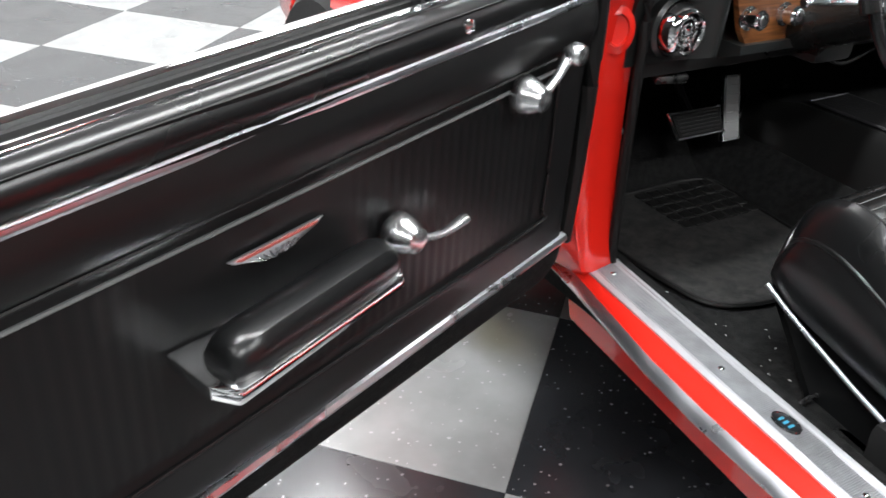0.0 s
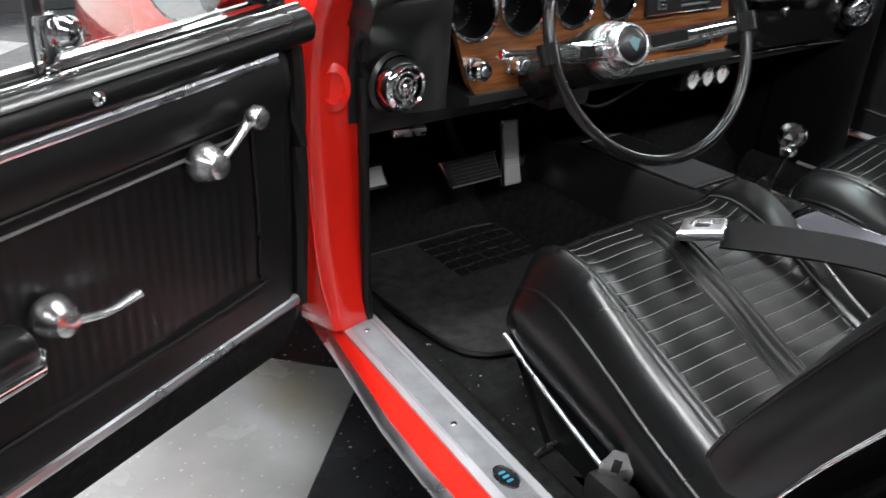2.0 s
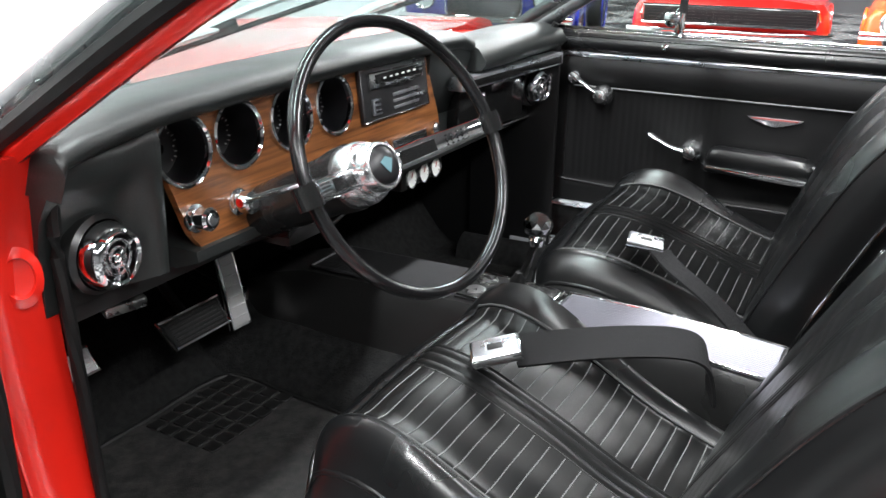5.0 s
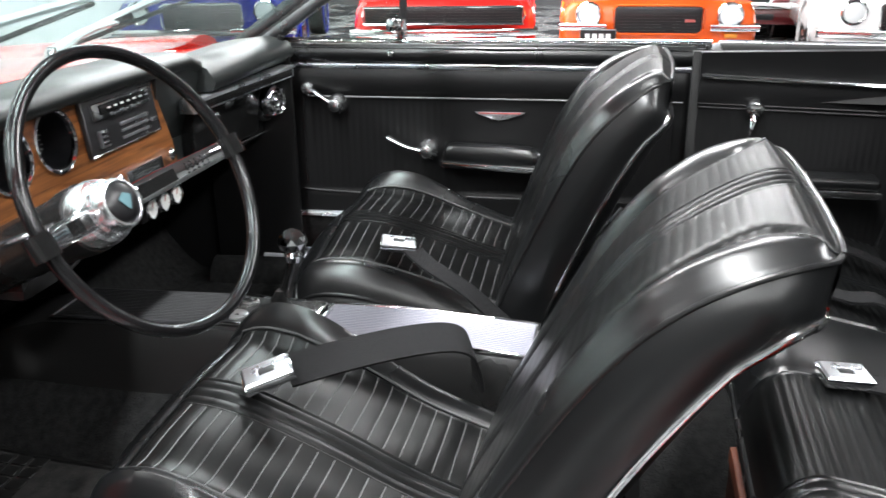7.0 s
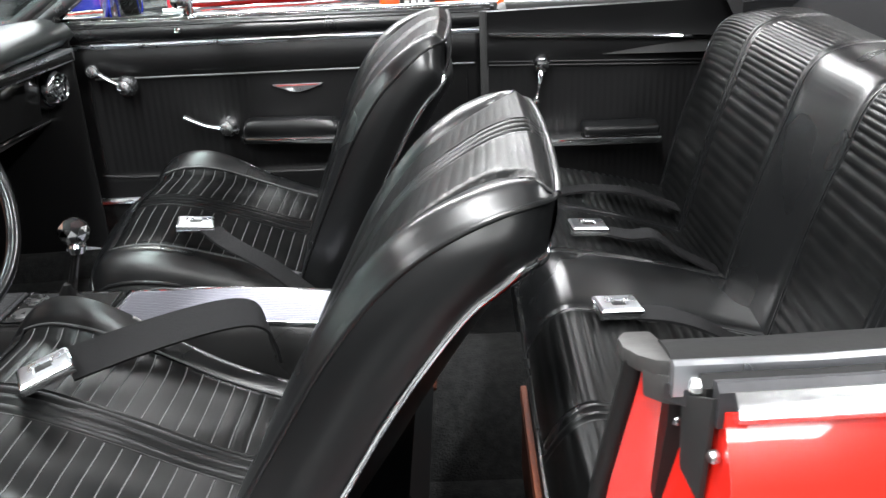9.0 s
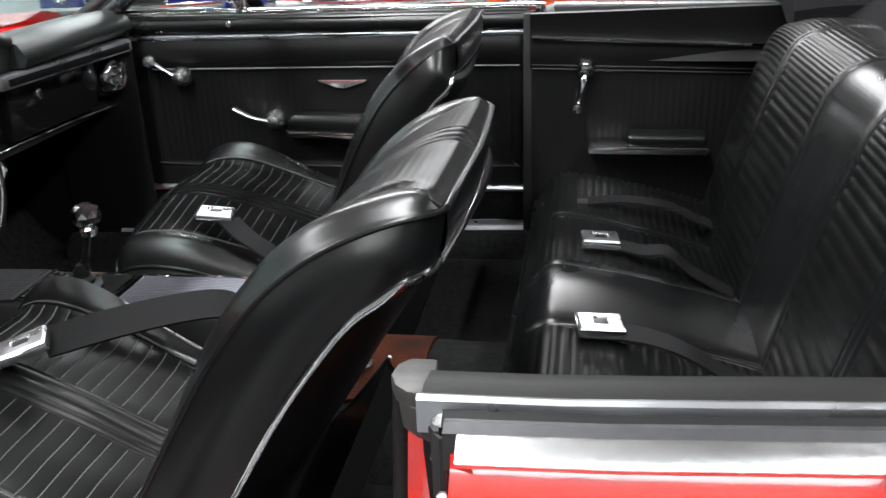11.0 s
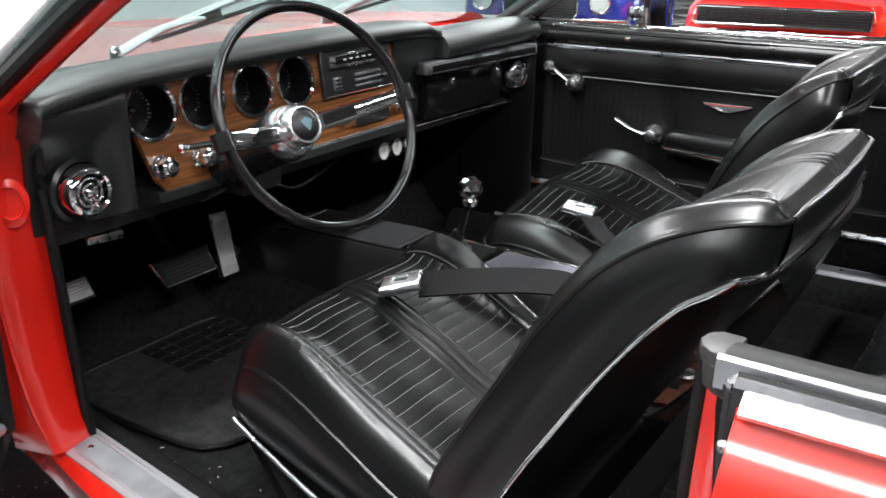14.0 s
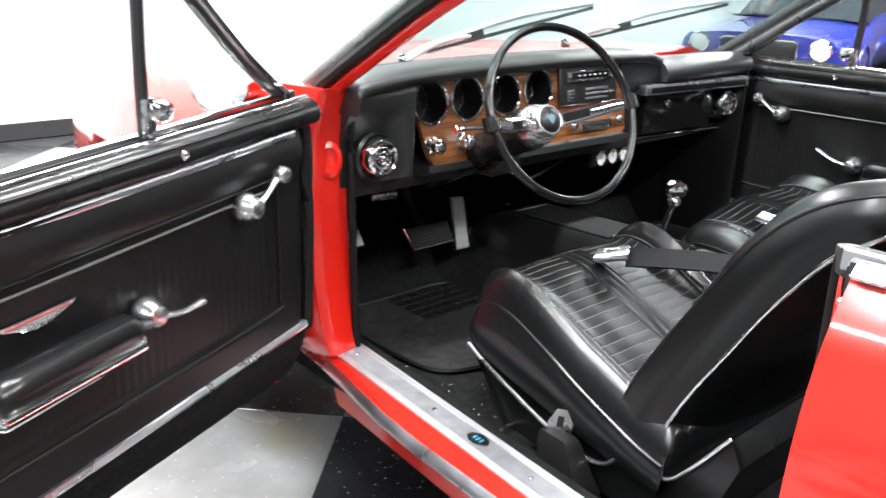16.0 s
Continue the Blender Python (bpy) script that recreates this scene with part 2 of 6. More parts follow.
# ---- mesh helpers ----
def finish(bm, name, mat, parent=None, label="", smooth=True, angle=38, kind="", category=""):
    bmesh.ops.recalc_face_normals(bm, faces=bm.faces)
    me = bpy.data.meshes.new(name)
    bm.to_mesh(me)
    bm.free()
    if mat:
        me.materials.append(mat)
    if smooth:
        me.shade_smooth()
        me.set_sharp_from_angle(angle=radians(angle))
    ob = new(name, me)
    if parent is not None:
        ob.parent = parent
    return tagged(ob, label, category, "", kind)


def part(name, bm, mat, parent, label="", smooth=True, angle=38):
    return finish(bm, name, mat, parent, label, smooth, angle)


def thing(name, label, category, m=None, group="", kind=""):
    ob = new(name)
    ob.empty_display_size = 0.1
    if m is not None:
        ob.matrix_world = m
    return tagged(ob, label, category, group, kind)


def box(x0, x1, y0, y1, z0, z1, bevel=0.0, seg=2, bm=None):
    own = bm is None
    bm = bm or bmesh.new()
    r = bmesh.ops.create_cube(bm, size=1, matrix=Matrix.Translation(((x0 + x1) / 2, (y0 + y1) / 2, (z0 + z1) / 2))
                              @ Matrix.Diagonal((abs(x1 - x0), abs(y1 - y0), abs(z1 - z0), 1)))
    if bevel and own:
        bmesh.ops.bevel(bm, geom=bm.edges[:], offset=bevel, segments=seg, affect="EDGES", profile=0.6)
    return bm


def lathe(profile, seg=32, m=None, bm=None, cap=True):
    """profile: (radius, height) from bottom to top, turned about z, then laid by m."""
    bm = bm or bmesh.new()
    m = m or Matrix()
    rings = []
    for r, h in profile:
        rings.append([bm.verts.new(m @ Vector((r * math.cos(2 * math.pi * k / seg), r * math.sin(2 * math.pi * k / seg), h))) for k in range(seg)])
    for a, b in zip(rings, rings[1:]):
        for k in range(seg):
            bm.faces.new((a[k], a[(k + 1) % seg], b[(k + 1) % seg], b[k]))
    if cap:
        bm.faces.new(rings[0][::-1])
        bm.faces.new(rings[-1])
    return bm


def facing(p, d):
    """A matrix at p whose z axis runs along d."""
    return Matrix.Translation(p) @ Vector(d).to_track_quat("Z", "Y").to_matrix().to_4x4()


def spline(points, n):
    """n+1 points along a smooth curve through the given ones."""
    pts = [Vector(p) for p in points]
    pts = [2 * pts[0] - pts[1]] + pts + [2 * pts[-1] - pts[-2]]
    out, segs = [], len(pts) - 3
    for k in range(n + 1):
        f = k / n * segs
        i = min(int(f), segs - 1)
        t = f - i
        p0, p1, p2, p3 = pts[i:i + 4]
        out.append(0.5 * (2 * p1 + (p2 - p0) * t + (2 * p0 - 5 * p1 + 4 * p2 - p3) * t * t + (3 * p1 - p0 - 3 * p2 + p3) * t ** 3))
    return out


def tube(points, radius, seg=8, bm=None, closed=False, flat=1.0, up=(0, 0, 1)):
    """A round bar along points; flat squeezes it along up."""
    bm = bm or bmesh.new()
    pts = [Vector(p) for p in points]
    n = len(pts)
    rings = []
    for i, p in enumerate(pts):
        a = pts[(i - 1) % n] if closed or i else p
        b = pts[(i + 1) % n] if closed or i < n - 1 else p
        d = (b - a).normalized()
        s = d.cross(Vector(up))
        s = s.normalized() if s.length > 1e-4 else d.orthogonal().normalized()
        u = s.cross(d).normalized()
        r = radius[i] if isinstance(radius, (list, tuple)) else radius
        rings.append([bm.verts.new(p + s * r * math.cos(2 * math.pi * k / seg) + u * r * flat * math.sin(2 * math.pi * k / seg)) for k in range(seg)])
    for i in range(n if closed else n - 1):
        a, b = rings[i], rings[(i + 1) % n]
        for k in range(seg):
            bm.faces.new((a[k], a[(k + 1) % seg], b[(k + 1) % seg], b[k]))
    if not closed:
        bm.faces.new(rings[0][::-1])
        bm.faces.new(rings[-1])
    return bm


def loft(rings, bm=None, cap=True, closed=True):
    """A skin over rings of points with the same count."""
    bm = bm or bmesh.new()
    vs = [[bm.verts.new(p) for p in r] for r in rings]
    n = len(vs[0])
    for a, b in zip(vs, vs[1:]):
        for k in range(n if closed else n - 1):
            bm.faces.new((a[k], a[(k + 1) % n], b[(k + 1) % n], b[k]))
    if cap and closed:
        bm.faces.new(vs[0][::-1])
        bm.faces.new(vs[-1])
    return bm


def slab(poly, thick, bevel=0.0, to=None, seg=2):
    """A plate: a flat outline in (a, b), thick along c; to(a, b, c) lays it into the car."""
    bm = bmesh.new()
    lo = [bm.verts.new((a, b, 0)) for a, b in poly]
    f = bm.faces.new(lo)
    r = bmesh.ops.extrude_face_region(bm, geom=[f])
    bmesh.ops.translate(bm, verts=[v for v in r["geom"] if isinstance(v, bmesh.types.BMVert)], vec=(0, 0, thick))
    if bevel:
        bmesh.ops.bevel(bm, geom=bm.edges[:], offset=bevel, segments=seg, affect="EDGES", profile=0.6)
    if to:
        for v in bm.verts:
            v.co = to(*v.co)
    return bm


def sheet(fn, us, vs, thick=None):
    """A surface fn(u, v) over the given steps; thick: a vector by which a second skin lies behind it, closing it to a solid."""
    bm = bmesh.new()
    top = [[bm.verts.new(fn(u, v)) for v in vs] for u in us]
    for a, b in zip(top, top[1:]):
        for k in range(len(vs) - 1):
            bm.faces.new((a[k], a[k + 1], b[k + 1], b[k]))
    if thick is not None:
        low = [[bm.verts.new(Vector(fn(u, v)) + Vector(thick)) for v in vs] for u in us]
        for a, b in zip(low, low[1:]):
            for k in range(len(vs) - 1):
                bm.faces.new((a[k], b[k], b[k + 1], a[k + 1]))
        rim_t = [r[0] for r in top] + top[-1][1:] + [r[-1] for r in top[-2::-1]] + top[0][-2:0:-1]
        rim_l = [r[0] for r in low] + low[-1][1:] + [r[-1] for r in low[-2::-1]] + low[0][-2:0:-1]
        n = len(rim_t)
        for k in range(n):
            bm.faces.new((rim_t[k], rim_l[k], rim_l[(k + 1) % n], rim_t[(k + 1) % n]))
    return bm


def steps(a, b, n):
    return [a + (b - a) * k / n for k in range(n + 1)]


MID = 0.827  # the car's centre line


# ---- the showroom ----
AX, AY, BX, BY = -4.5, -7.5, 9.0, 13.0


def wall(name, x0, x1, y0, y1, paint=None):
    return tagged(finish(box(x0, x1, y0, y1, 0, CEIL), name, paint or WHITE, smooth=False), "plain white painted showroom wall" if not paint else "dark charcoal painted showroom wall" if paint is DARKW else "plain grey painted showroom wall", "wall", kind="structure")


wall("wall_west", AX - 0.15, AX, AY - 0.15, BY + 0.15)
wall("wall_south", AX, BX, AY - 0.15, AY, GREYW)
wall("wall_north", AX, BX, BY, BY + 0.15, DARKW)
wall("wall_east", BX, BX + 0.15, AY - 0.15, BY + 0.15, GREYW)
tagged(finish(box(AX - 0.15, BX + 0.15, AY - 0.15, BY + 0.15, CEIL, CEIL + 0.15), "ceiling", CEILM, smooth=False), "dark painted showroom ceiling", "ceiling", kind="structure")
tagged(finish(box(AX, AX + 0.012, AY, BY, 0, 0.11, 0.003), "baseboard", BASEB, smooth=False), "dark rubber baseboard along the white wall", "baseboard", kind="structure")
for lx, ly, sx, sy, power in LAMPS:
    lamp = thing("ceiling_light", "white fluorescent ceiling light with a lit diffuser, assumed out of view", "ceiling light", pose(lx, ly, CEIL), group="ceiling lights")
    part("housing", box(-sx / 2 - 0.03, sx / 2 + 0.03, -sy / 2 - 0.03, sy / 2 + 0.03, -0.06, 0.0, 0.005), CEILM, lamp)
    part("diffuser", box(-sx / 2, sx / 2, -sy / 2, sy / 2, -0.085, -0.06, 0.005), TUBE, lamp)

# ---- the car's shell ----
car = thing("convertible_car", "bright red classic convertible with black interior and open driver's door", "car")


def sill_y(x):
    return 0.104 - 0.085 * (x - 0.1)


def mirrored(y, side):
    """y on the driver's side (0) or its mirror image on the passenger's (1)."""
    return 2 * MID - y if side else y


def along_sill(prof, side, x0=-0.06, x1=1.16, n=10):
    """Cross-section (offset from the sill's middle, height) drawn along the sill."""
    return loft([[Vector((x, mirrored(sill_y(x) + dy, side), z)) for dy, z in prof] for x in steps(x0, x1, n)])


for side in (0, 1):
    def along_lip(prof, side=side):
        return loft([[Vector((x, mirrored(sill_y(x) + dy - (0.071 + 0.09 * min(max(x, 0), 0.36) - 0.04 * max(x - 0.36, 0)) * k, side), z)) for dy, z, k in prof] for x in steps(0.02 if side else -0.06, 1.16, 10)])
    part("rocker", along_lip([(-0.046, 0.405, 0), (0.030, 0.402, 1), (0.014, 0.3925, 1), (0.009, 0.384, 1), (0.035, 0.375, 1), (0.0, 0.33, 0), (0.03, 0.20, 0), (0.03, 0.405, 0)]), RED, car, "glossy red painted rocker sill")
    part("rocker_molding", along_lip([(0.014, 0.3935, 1), (0.005, 0.387, 1), (0.0, 0.376, 1), (0.003, 0.370, 1), (0.008, 0.373, 1), (0.011, 0.384, 1)]), ALU, car, "dull bright metal rocker molding")
    plate = part("sill_plate", along_sill([(-0.048, 0.4055), (-0.048, 0.4085), (-0.042, 0.412), (0.012, 0.412), (0.014, 0.4145), (0.020, 0.4145), (0.024, 0.4085), (0.024, 0.4055)], side, 0.0, 1.12, 10), SILLALU, car, "bright aluminium sill plate")
    part("knurled_strip", along_sill([(-0.034, 0.4115), (-0.034, 0.4124), (0.008, 0.4124), (0.008, 0.4115)], side, 0.02, 1.10, 10), KNURL, plate, "finely knurled grey strip")
    rib = bmesh.new()
    for k in range(2):
        o = -0.037 + 0.044 * k
        for a, b in ((0.05, 0.455), (0.585, 1.09)):
            p = [Vector((x, mirrored(sill_y(x) + o, side), 0.4125)) for x in steps(a, b, 6)]
            tube(p, 0.0009, 5, bm=rib)
    part("plate_rib", rib, SILLALU, plate)
    for x in (0.035, 0.10, 0.385, 0.66, 0.95, 1.08):
        part("screw", lathe([(0.0052, 0), (0.005, 0.002), (0.003, 0.0033)], 12, pose(x, mirrored(sill_y(x) - 0.015, side), 0.412)), CHROME, plate)
    badge = part("maker_badge", lathe([(0.024, 0), (0.024, 0.0025), (0.021, 0.0035), (0.019, 0.003)], 28, pose(0.517, mirrored(sill_y(0.517) - 0.012, side), 0.4115) @ Matrix.Diagonal((1.0, 0.62, 1, 1))), DIAL, plate, "small black oval badge with pale blue marks")
    part("badge_rim", tube([Vector((0.517 + 0.0235 * math.cos(a), mirrored(sill_y(0.517) - 0.012, side) + 0.0146 * math.sin(a), 0.4145)) for a in steps(0, 2 * math.pi, 24)[:-1]], 0.0012, 6, closed=True), CHROME, plate)
    bars = bmesh.new()
    for k in range(3):
        box(0.506 + 0.009 * k, 0.510 + 0.009 * k, mirrored(sill_y(0.517) - 0.012, side) - 0.006, mirrored(sill_y(0.517) - 0.012, side) + 0.004, 0.4145, 0.4158, bm=bars)
    part("badge_marks", bars, BLUEMARK, plate)
    # carpet edge beside the plate
    part("carpet_binding", along_sill([(0.0225, 0.39), (0.024, 0.405), (0.030, 0.409), (0.050, 0.404), (0.072, 0.385), (0.084, 0.345), (0.023, 0.30)], side, -0.13, 1.14), CARPET, car, "black carpet edge")

# carpeted floor: pan, toe board, tunnel
CZ = 0.350


def tunnel(x, y):
    w = abs(y - MID)
    return 0.13 * max(0.0, 1 - (w / 0.20) ** 2) ** 0.8 if w < 0.20 else 0.0


def pan(u, v):
    x, y = u, 0.085 + v * (2 * MID - 0.17)
    z = CZ + tunnel(x, y)
    if x < -0.22:
        z += (-0.22 - x) * 1.25
    z += 0.004 * noise.noise(Vector((x * 9, y * 9, 0)))
    return Vector((x, y, z))


part("carpet", sheet(pan, steps(-0.60, 1.30, 48), steps(0, 1, 44), (0, 0, -0.05)), CARPET, car, "matted black loop carpet")
part("firewall", box(-0.62, -0.58, 0.0, 2 * MID, 0.2, 0.92), JAMB, car)


# hinge pillar, jamb and windshield pillar on each side
def pillar(side):
    Y = lambda y: mirrored(y, side)
    rings = []
    for z, xf, xr, yo, yi in ((0.33, -0.03, 0.05, 0.09, 0.14), (0.385, -0.02, 0.07, 0.055, 0.13), (0.41, -0.015, 0.078, 0.03, 0.12), (0.46, 0.0, 0.064, 0.02, 0.115), (0.56, 0.01, 0.052, 0.012, 0.112), (0.72, 0.008, 0.044, 0.01, 0.11), (0.86, 0.0, 0.042, 0.01, 0.11), (0.93, -0.03, 0.05, 0.01, 0.11), (0.985, -0.06, 0.075, 0.015, 0.1)):
        rings.append([Vector((xf - 0.02, Y(yo), z)), Vector((xf + 0.012, Y(yo - 0.012), z)), Vector((xr - 0.01, Y(yo + 0.012), z)), Vector((xr, Y(yo + 0.035), z)), Vector((xr - 0.01, Y(yi), z)), Vector((-0.09, Y(yi), z))])
    part("hinge_pillar", loft(rings[:-1] if side else rings), RED, car, "glossy red hinge pillar")
    for dx, dy, r in ((-0.012, -0.003, 0.0035), (0.016, 0.002, 0.0028)):
        bead = spline([(0.045 + dx, 0.040 + dy, 0.43), (0.034 + dx, 0.026 + dy, 0.50), (0.026 + dx, 0.0165 + dy, 0.62), (0.02 + dx, 0.012 + dy, 0.80), (0.012 + dx, 0.012 + dy, 0.92)], 24)
        part("weld_flange", tube([Vector((p.x, Y(p.y), p.z)) for p in bead], r, 6), RED, car)
    seal = [(0.06, 0.115, 0.405), (0.055, 0.112, 0.5), (0.052, 0.108, 0.72), (0.05, 0.108, 0.9), (0.085, 0.108, 0.985)]
    part("door_seal", tube([Vector((x + 0.004, Y(y), z)) for x, y, z in spline(seal, 24)], 0.009, 8), RUBBER, car, "black rubber door seal")
    if side:
        part("side_trim", box(-0.13, 0.112, Y(0.128), Y(0.118), 0.34, 0.945, 0.004), PANEL, car, "black side trim panel")
        part("rear_gap_trim", box(1.078, 1.098, Y(0.03), Y(0.053), 0.36, 0.955, 0.001), JAMB, car, "black trim strip at the door gap")
    part("door_check", lathe([(0.0, 0), (0.03, 0.001), (0.033, 0.006), (0.022, 0.01), (0.02, 0.004), (0.0, 0.004)], 24, facing((0.040, Y(0.062), 0.836), (0.85, -0.5 if not side else 0.5, 0.1)) @ Matrix.Diagonal((0.8, 1.15, 1, 1)), cap=False), RED, car)
    # windshield pillar
    A = spline([(-0.04, 0.045, 0.945), (0.10, 0.06, 1.035), (0.30, 0.085, 1.16), (0.50, 0.12, 1.27)], 16)
    part("windshield_pillar", tube([Vector((p.x + 0.014, Y(p.y + 0.014), p.z - 0.001)) for p in A], 0.0115, 10, flat=1.2), RUBBER, car, "dark rubber edge of the windshield pillar")
    part("pillar_foot", tube([Vector((p.x + 0.027, Y(p.y + 0.018), p.z - 0.003)) for p in A], 0.0135, 10, flat=1.2), TRIM if side else RED, car, "grey inner pillar" if side else "red painted inner pillar")
    part("pillar_trim", tube([Vector((p.x - 0.012, Y(p.y + 0.006), p.z + 0.012)) for p in A], 0.0135, 10, flat=1.3), TRIM, car, "grey metal windshield trim")
    part("pillar_gasket", tube([Vector((p.x + 0.009, Y(p.y - 0.004), p.z + 0.0)) for p in A], 0.013, 8), RUBBER, car)


pillar(0)
pillar(1)
head = spline([(0.50, 0.12, 1.27), (0.44, 0.4, 1.305), (0.43, MID, 1.315), (0.44, 2 * MID - 0.4, 1.305), (0.50, 2 * MID - 0.12, 1.27)], 24)
part("windshield_header", tube(head, 0.026, 10), RED, car)


def shield(u, v):
    y = 0.05 + v * (2 * MID - 0.10)
    k = 1 - ((y - MID) / (MID - 0.05)) ** 2
    bx, bz = -0.055 - 0.085 * k, 0.955 + 0.03 * k
    tx, tz = 0.49 - 0.06 * k, 1.275 + 0.035 * k
    return Vector((bx + (tx - bx) * u, y, bz + (tz - bz) * u))


ws = part("windshield", sheet(shield, steps(0, 1, 8), steps(0, 1, 20), (-0.006, 0, 0.003)), TINTED, car, "green-tinted curved windshield glass")
ws.visible_shadow = False


# hood, fenders and cowl
def plan_edge(x):
    """The body's outer edge, driver's side."""
    t = max(0.0, -0.35 - x)
    return -0.085 + 0.05 * t + 0.095 * t * t


def nose(u, v):
    x = -0.16 - 1.62 * u
    ye = plan_edge(x)
    y = ye + v * (2 * MID - 2 * ye)
    s = abs(2 * v - 1)
    z = 0.955 + 0.03 * (1 - s) - 0.075 * u - 0.05 * u * u
    z += 0.018 * math.exp(-((s - 0.86) / 0.07) ** 2) - 0.09 * max(0, (s - 0.93) / 0.07) ** 2
    z += 0.016 * math.exp(-((s) / 0.22) ** 2) * (0.3 + 0.7 * u)
    return Vector((x, y, z))


vs = sorted(set(steps(0, 0.12, 14) + steps(0.12, 0.88, 24) + steps(0.88, 1, 14)))
part("hood", sheet(nose, steps(0, 1, 26), vs, (0, 0, -0.03)), RED, car, "glossy red hood and fender tops")
for side in (0, 1):
    def flank(u, v, side=side):
        x = -0.06 - 1.72 * u
        ye = plan_edge(x)
        z = 0.862 - 0.075 * u - 0.05 * u * u - 0.55 * v
        bulge = -0.03 * math.sin(math.pi * min(1, v * 1.1)) + 0.05 * v * v
        wheel = math.hypot((x + 0.95) / 0.37, (z - 0.33) / 0.37)
        y = ye + bulge + (0.12 if wheel < 1 else 0)
        return Vector((x, mirrored(y, side), z))
    part("fender", sheet(flank, steps(0, 1, 40), steps(0, 1, 18), (0, 0.02 if not side else -0.02, 0)), RED, car, "glossy red front fender")
part("front_bumper", loft([[Vector((-1.80 - dx, 0.30 + t * (2 * MID - 0.6), 0.47 + dz)) for dx, dz in ((0, 0.07), (0.05, 0.05), (0.06, 0), (0.05, -0.05), (0, -0.07))] for t in steps(0, 1, 6)]), CHROME, car, "chrome front bumper")
part("front_grille", box(-1.80, -1.72, 0.33, 2 * MID - 0.33, 0.42, 0.82, 0.02), DIAL, car, "black front grille")
part("cowl", box(-0.36, -0.12, 0.02, 2 * MID - 0.02, 0.86, 0.955, 0.012), RED, car)
slots = bmesh.new()
for k in range(34):
    y = 0.35 + 0.028 * k
    box(-0.24, -0.17, y, y + 0.014, 0.9455, 0.9475, bm=slots)
part("cowl_slots", slots, JAMB, car)


def wiper(foot, bend, tip):
    base, elbow, t = Vector(foot), Vector(bend), Vector(tip)
    w = part("wiper", tube(spline([base, base.lerp(elbow, 0.5) + Vector((0, 0, 0.012)), elbow], 10), [0.017 - 0.0006 * k for k in range(11)], 8, flat=0.5), WIPE, car, "bright metal windshield wiper")
    d = (t - elbow)
    heel = elbow - d * 0.35
    part("blade_frame", tube(spline([heel, heel.lerp(t, 0.5) + Vector((0, 0, 0.016)), t], 12), 0.0085, 6), WIPE, w)
    part("blade_rubber", tube([heel - Vector((0, 0, 0.012)), t - Vector((0, 0, 0.012))], 0.005, 6), RUBBER, w)
    part("blade_clip", tube([elbow - d * 0.06, elbow + d * 0.10], 0.013, 6), CHROME, w)
    part("wiper_pivot", lathe([(0.016, 0), (0.014, 0.02), (0.008, 0.03)], 16, Matrix.Translation(base - Vector((0, 0, 0.015)))), CHROME, w)


wiper((-0.165, 0.415, 0.995), (-0.165, 0.635, 1.045), (0.0, 0.91, 1.132))
wiper((-0.165, 1.0, 1.015), (-0.165, 1.24, 1.05), (0.0, 1.55, 1.132))

# front wheels stay mostly out of sight but carry the car
for x in (-0.95, 1.97):
    for y in (0.02, 2 * MID - 0.02):
        s = -1 if y < MID else 1
        w = part("wheel", lathe([(0.2, -0.1), (0.3, -0.11), (0.335, -0.08), (0.335, 0.08), (0.3, 0.11), (0.2, 0.1)], 36, facing((x, y + 0.06 * -s, 0.335), (0, s, 0))), RUBBER, car, "black tyre on a steel rim")
        part("rim", lathe([(0.0, 0.04), (0.06, 0.05), (0.16, 0.03), (0.19, 0.08), (0.205, 0.095), (0.2, 0.05)], 30, facing((x, y + 0.06 * -s, 0.335), (0, s, 0)), cap=False), ALU, w)


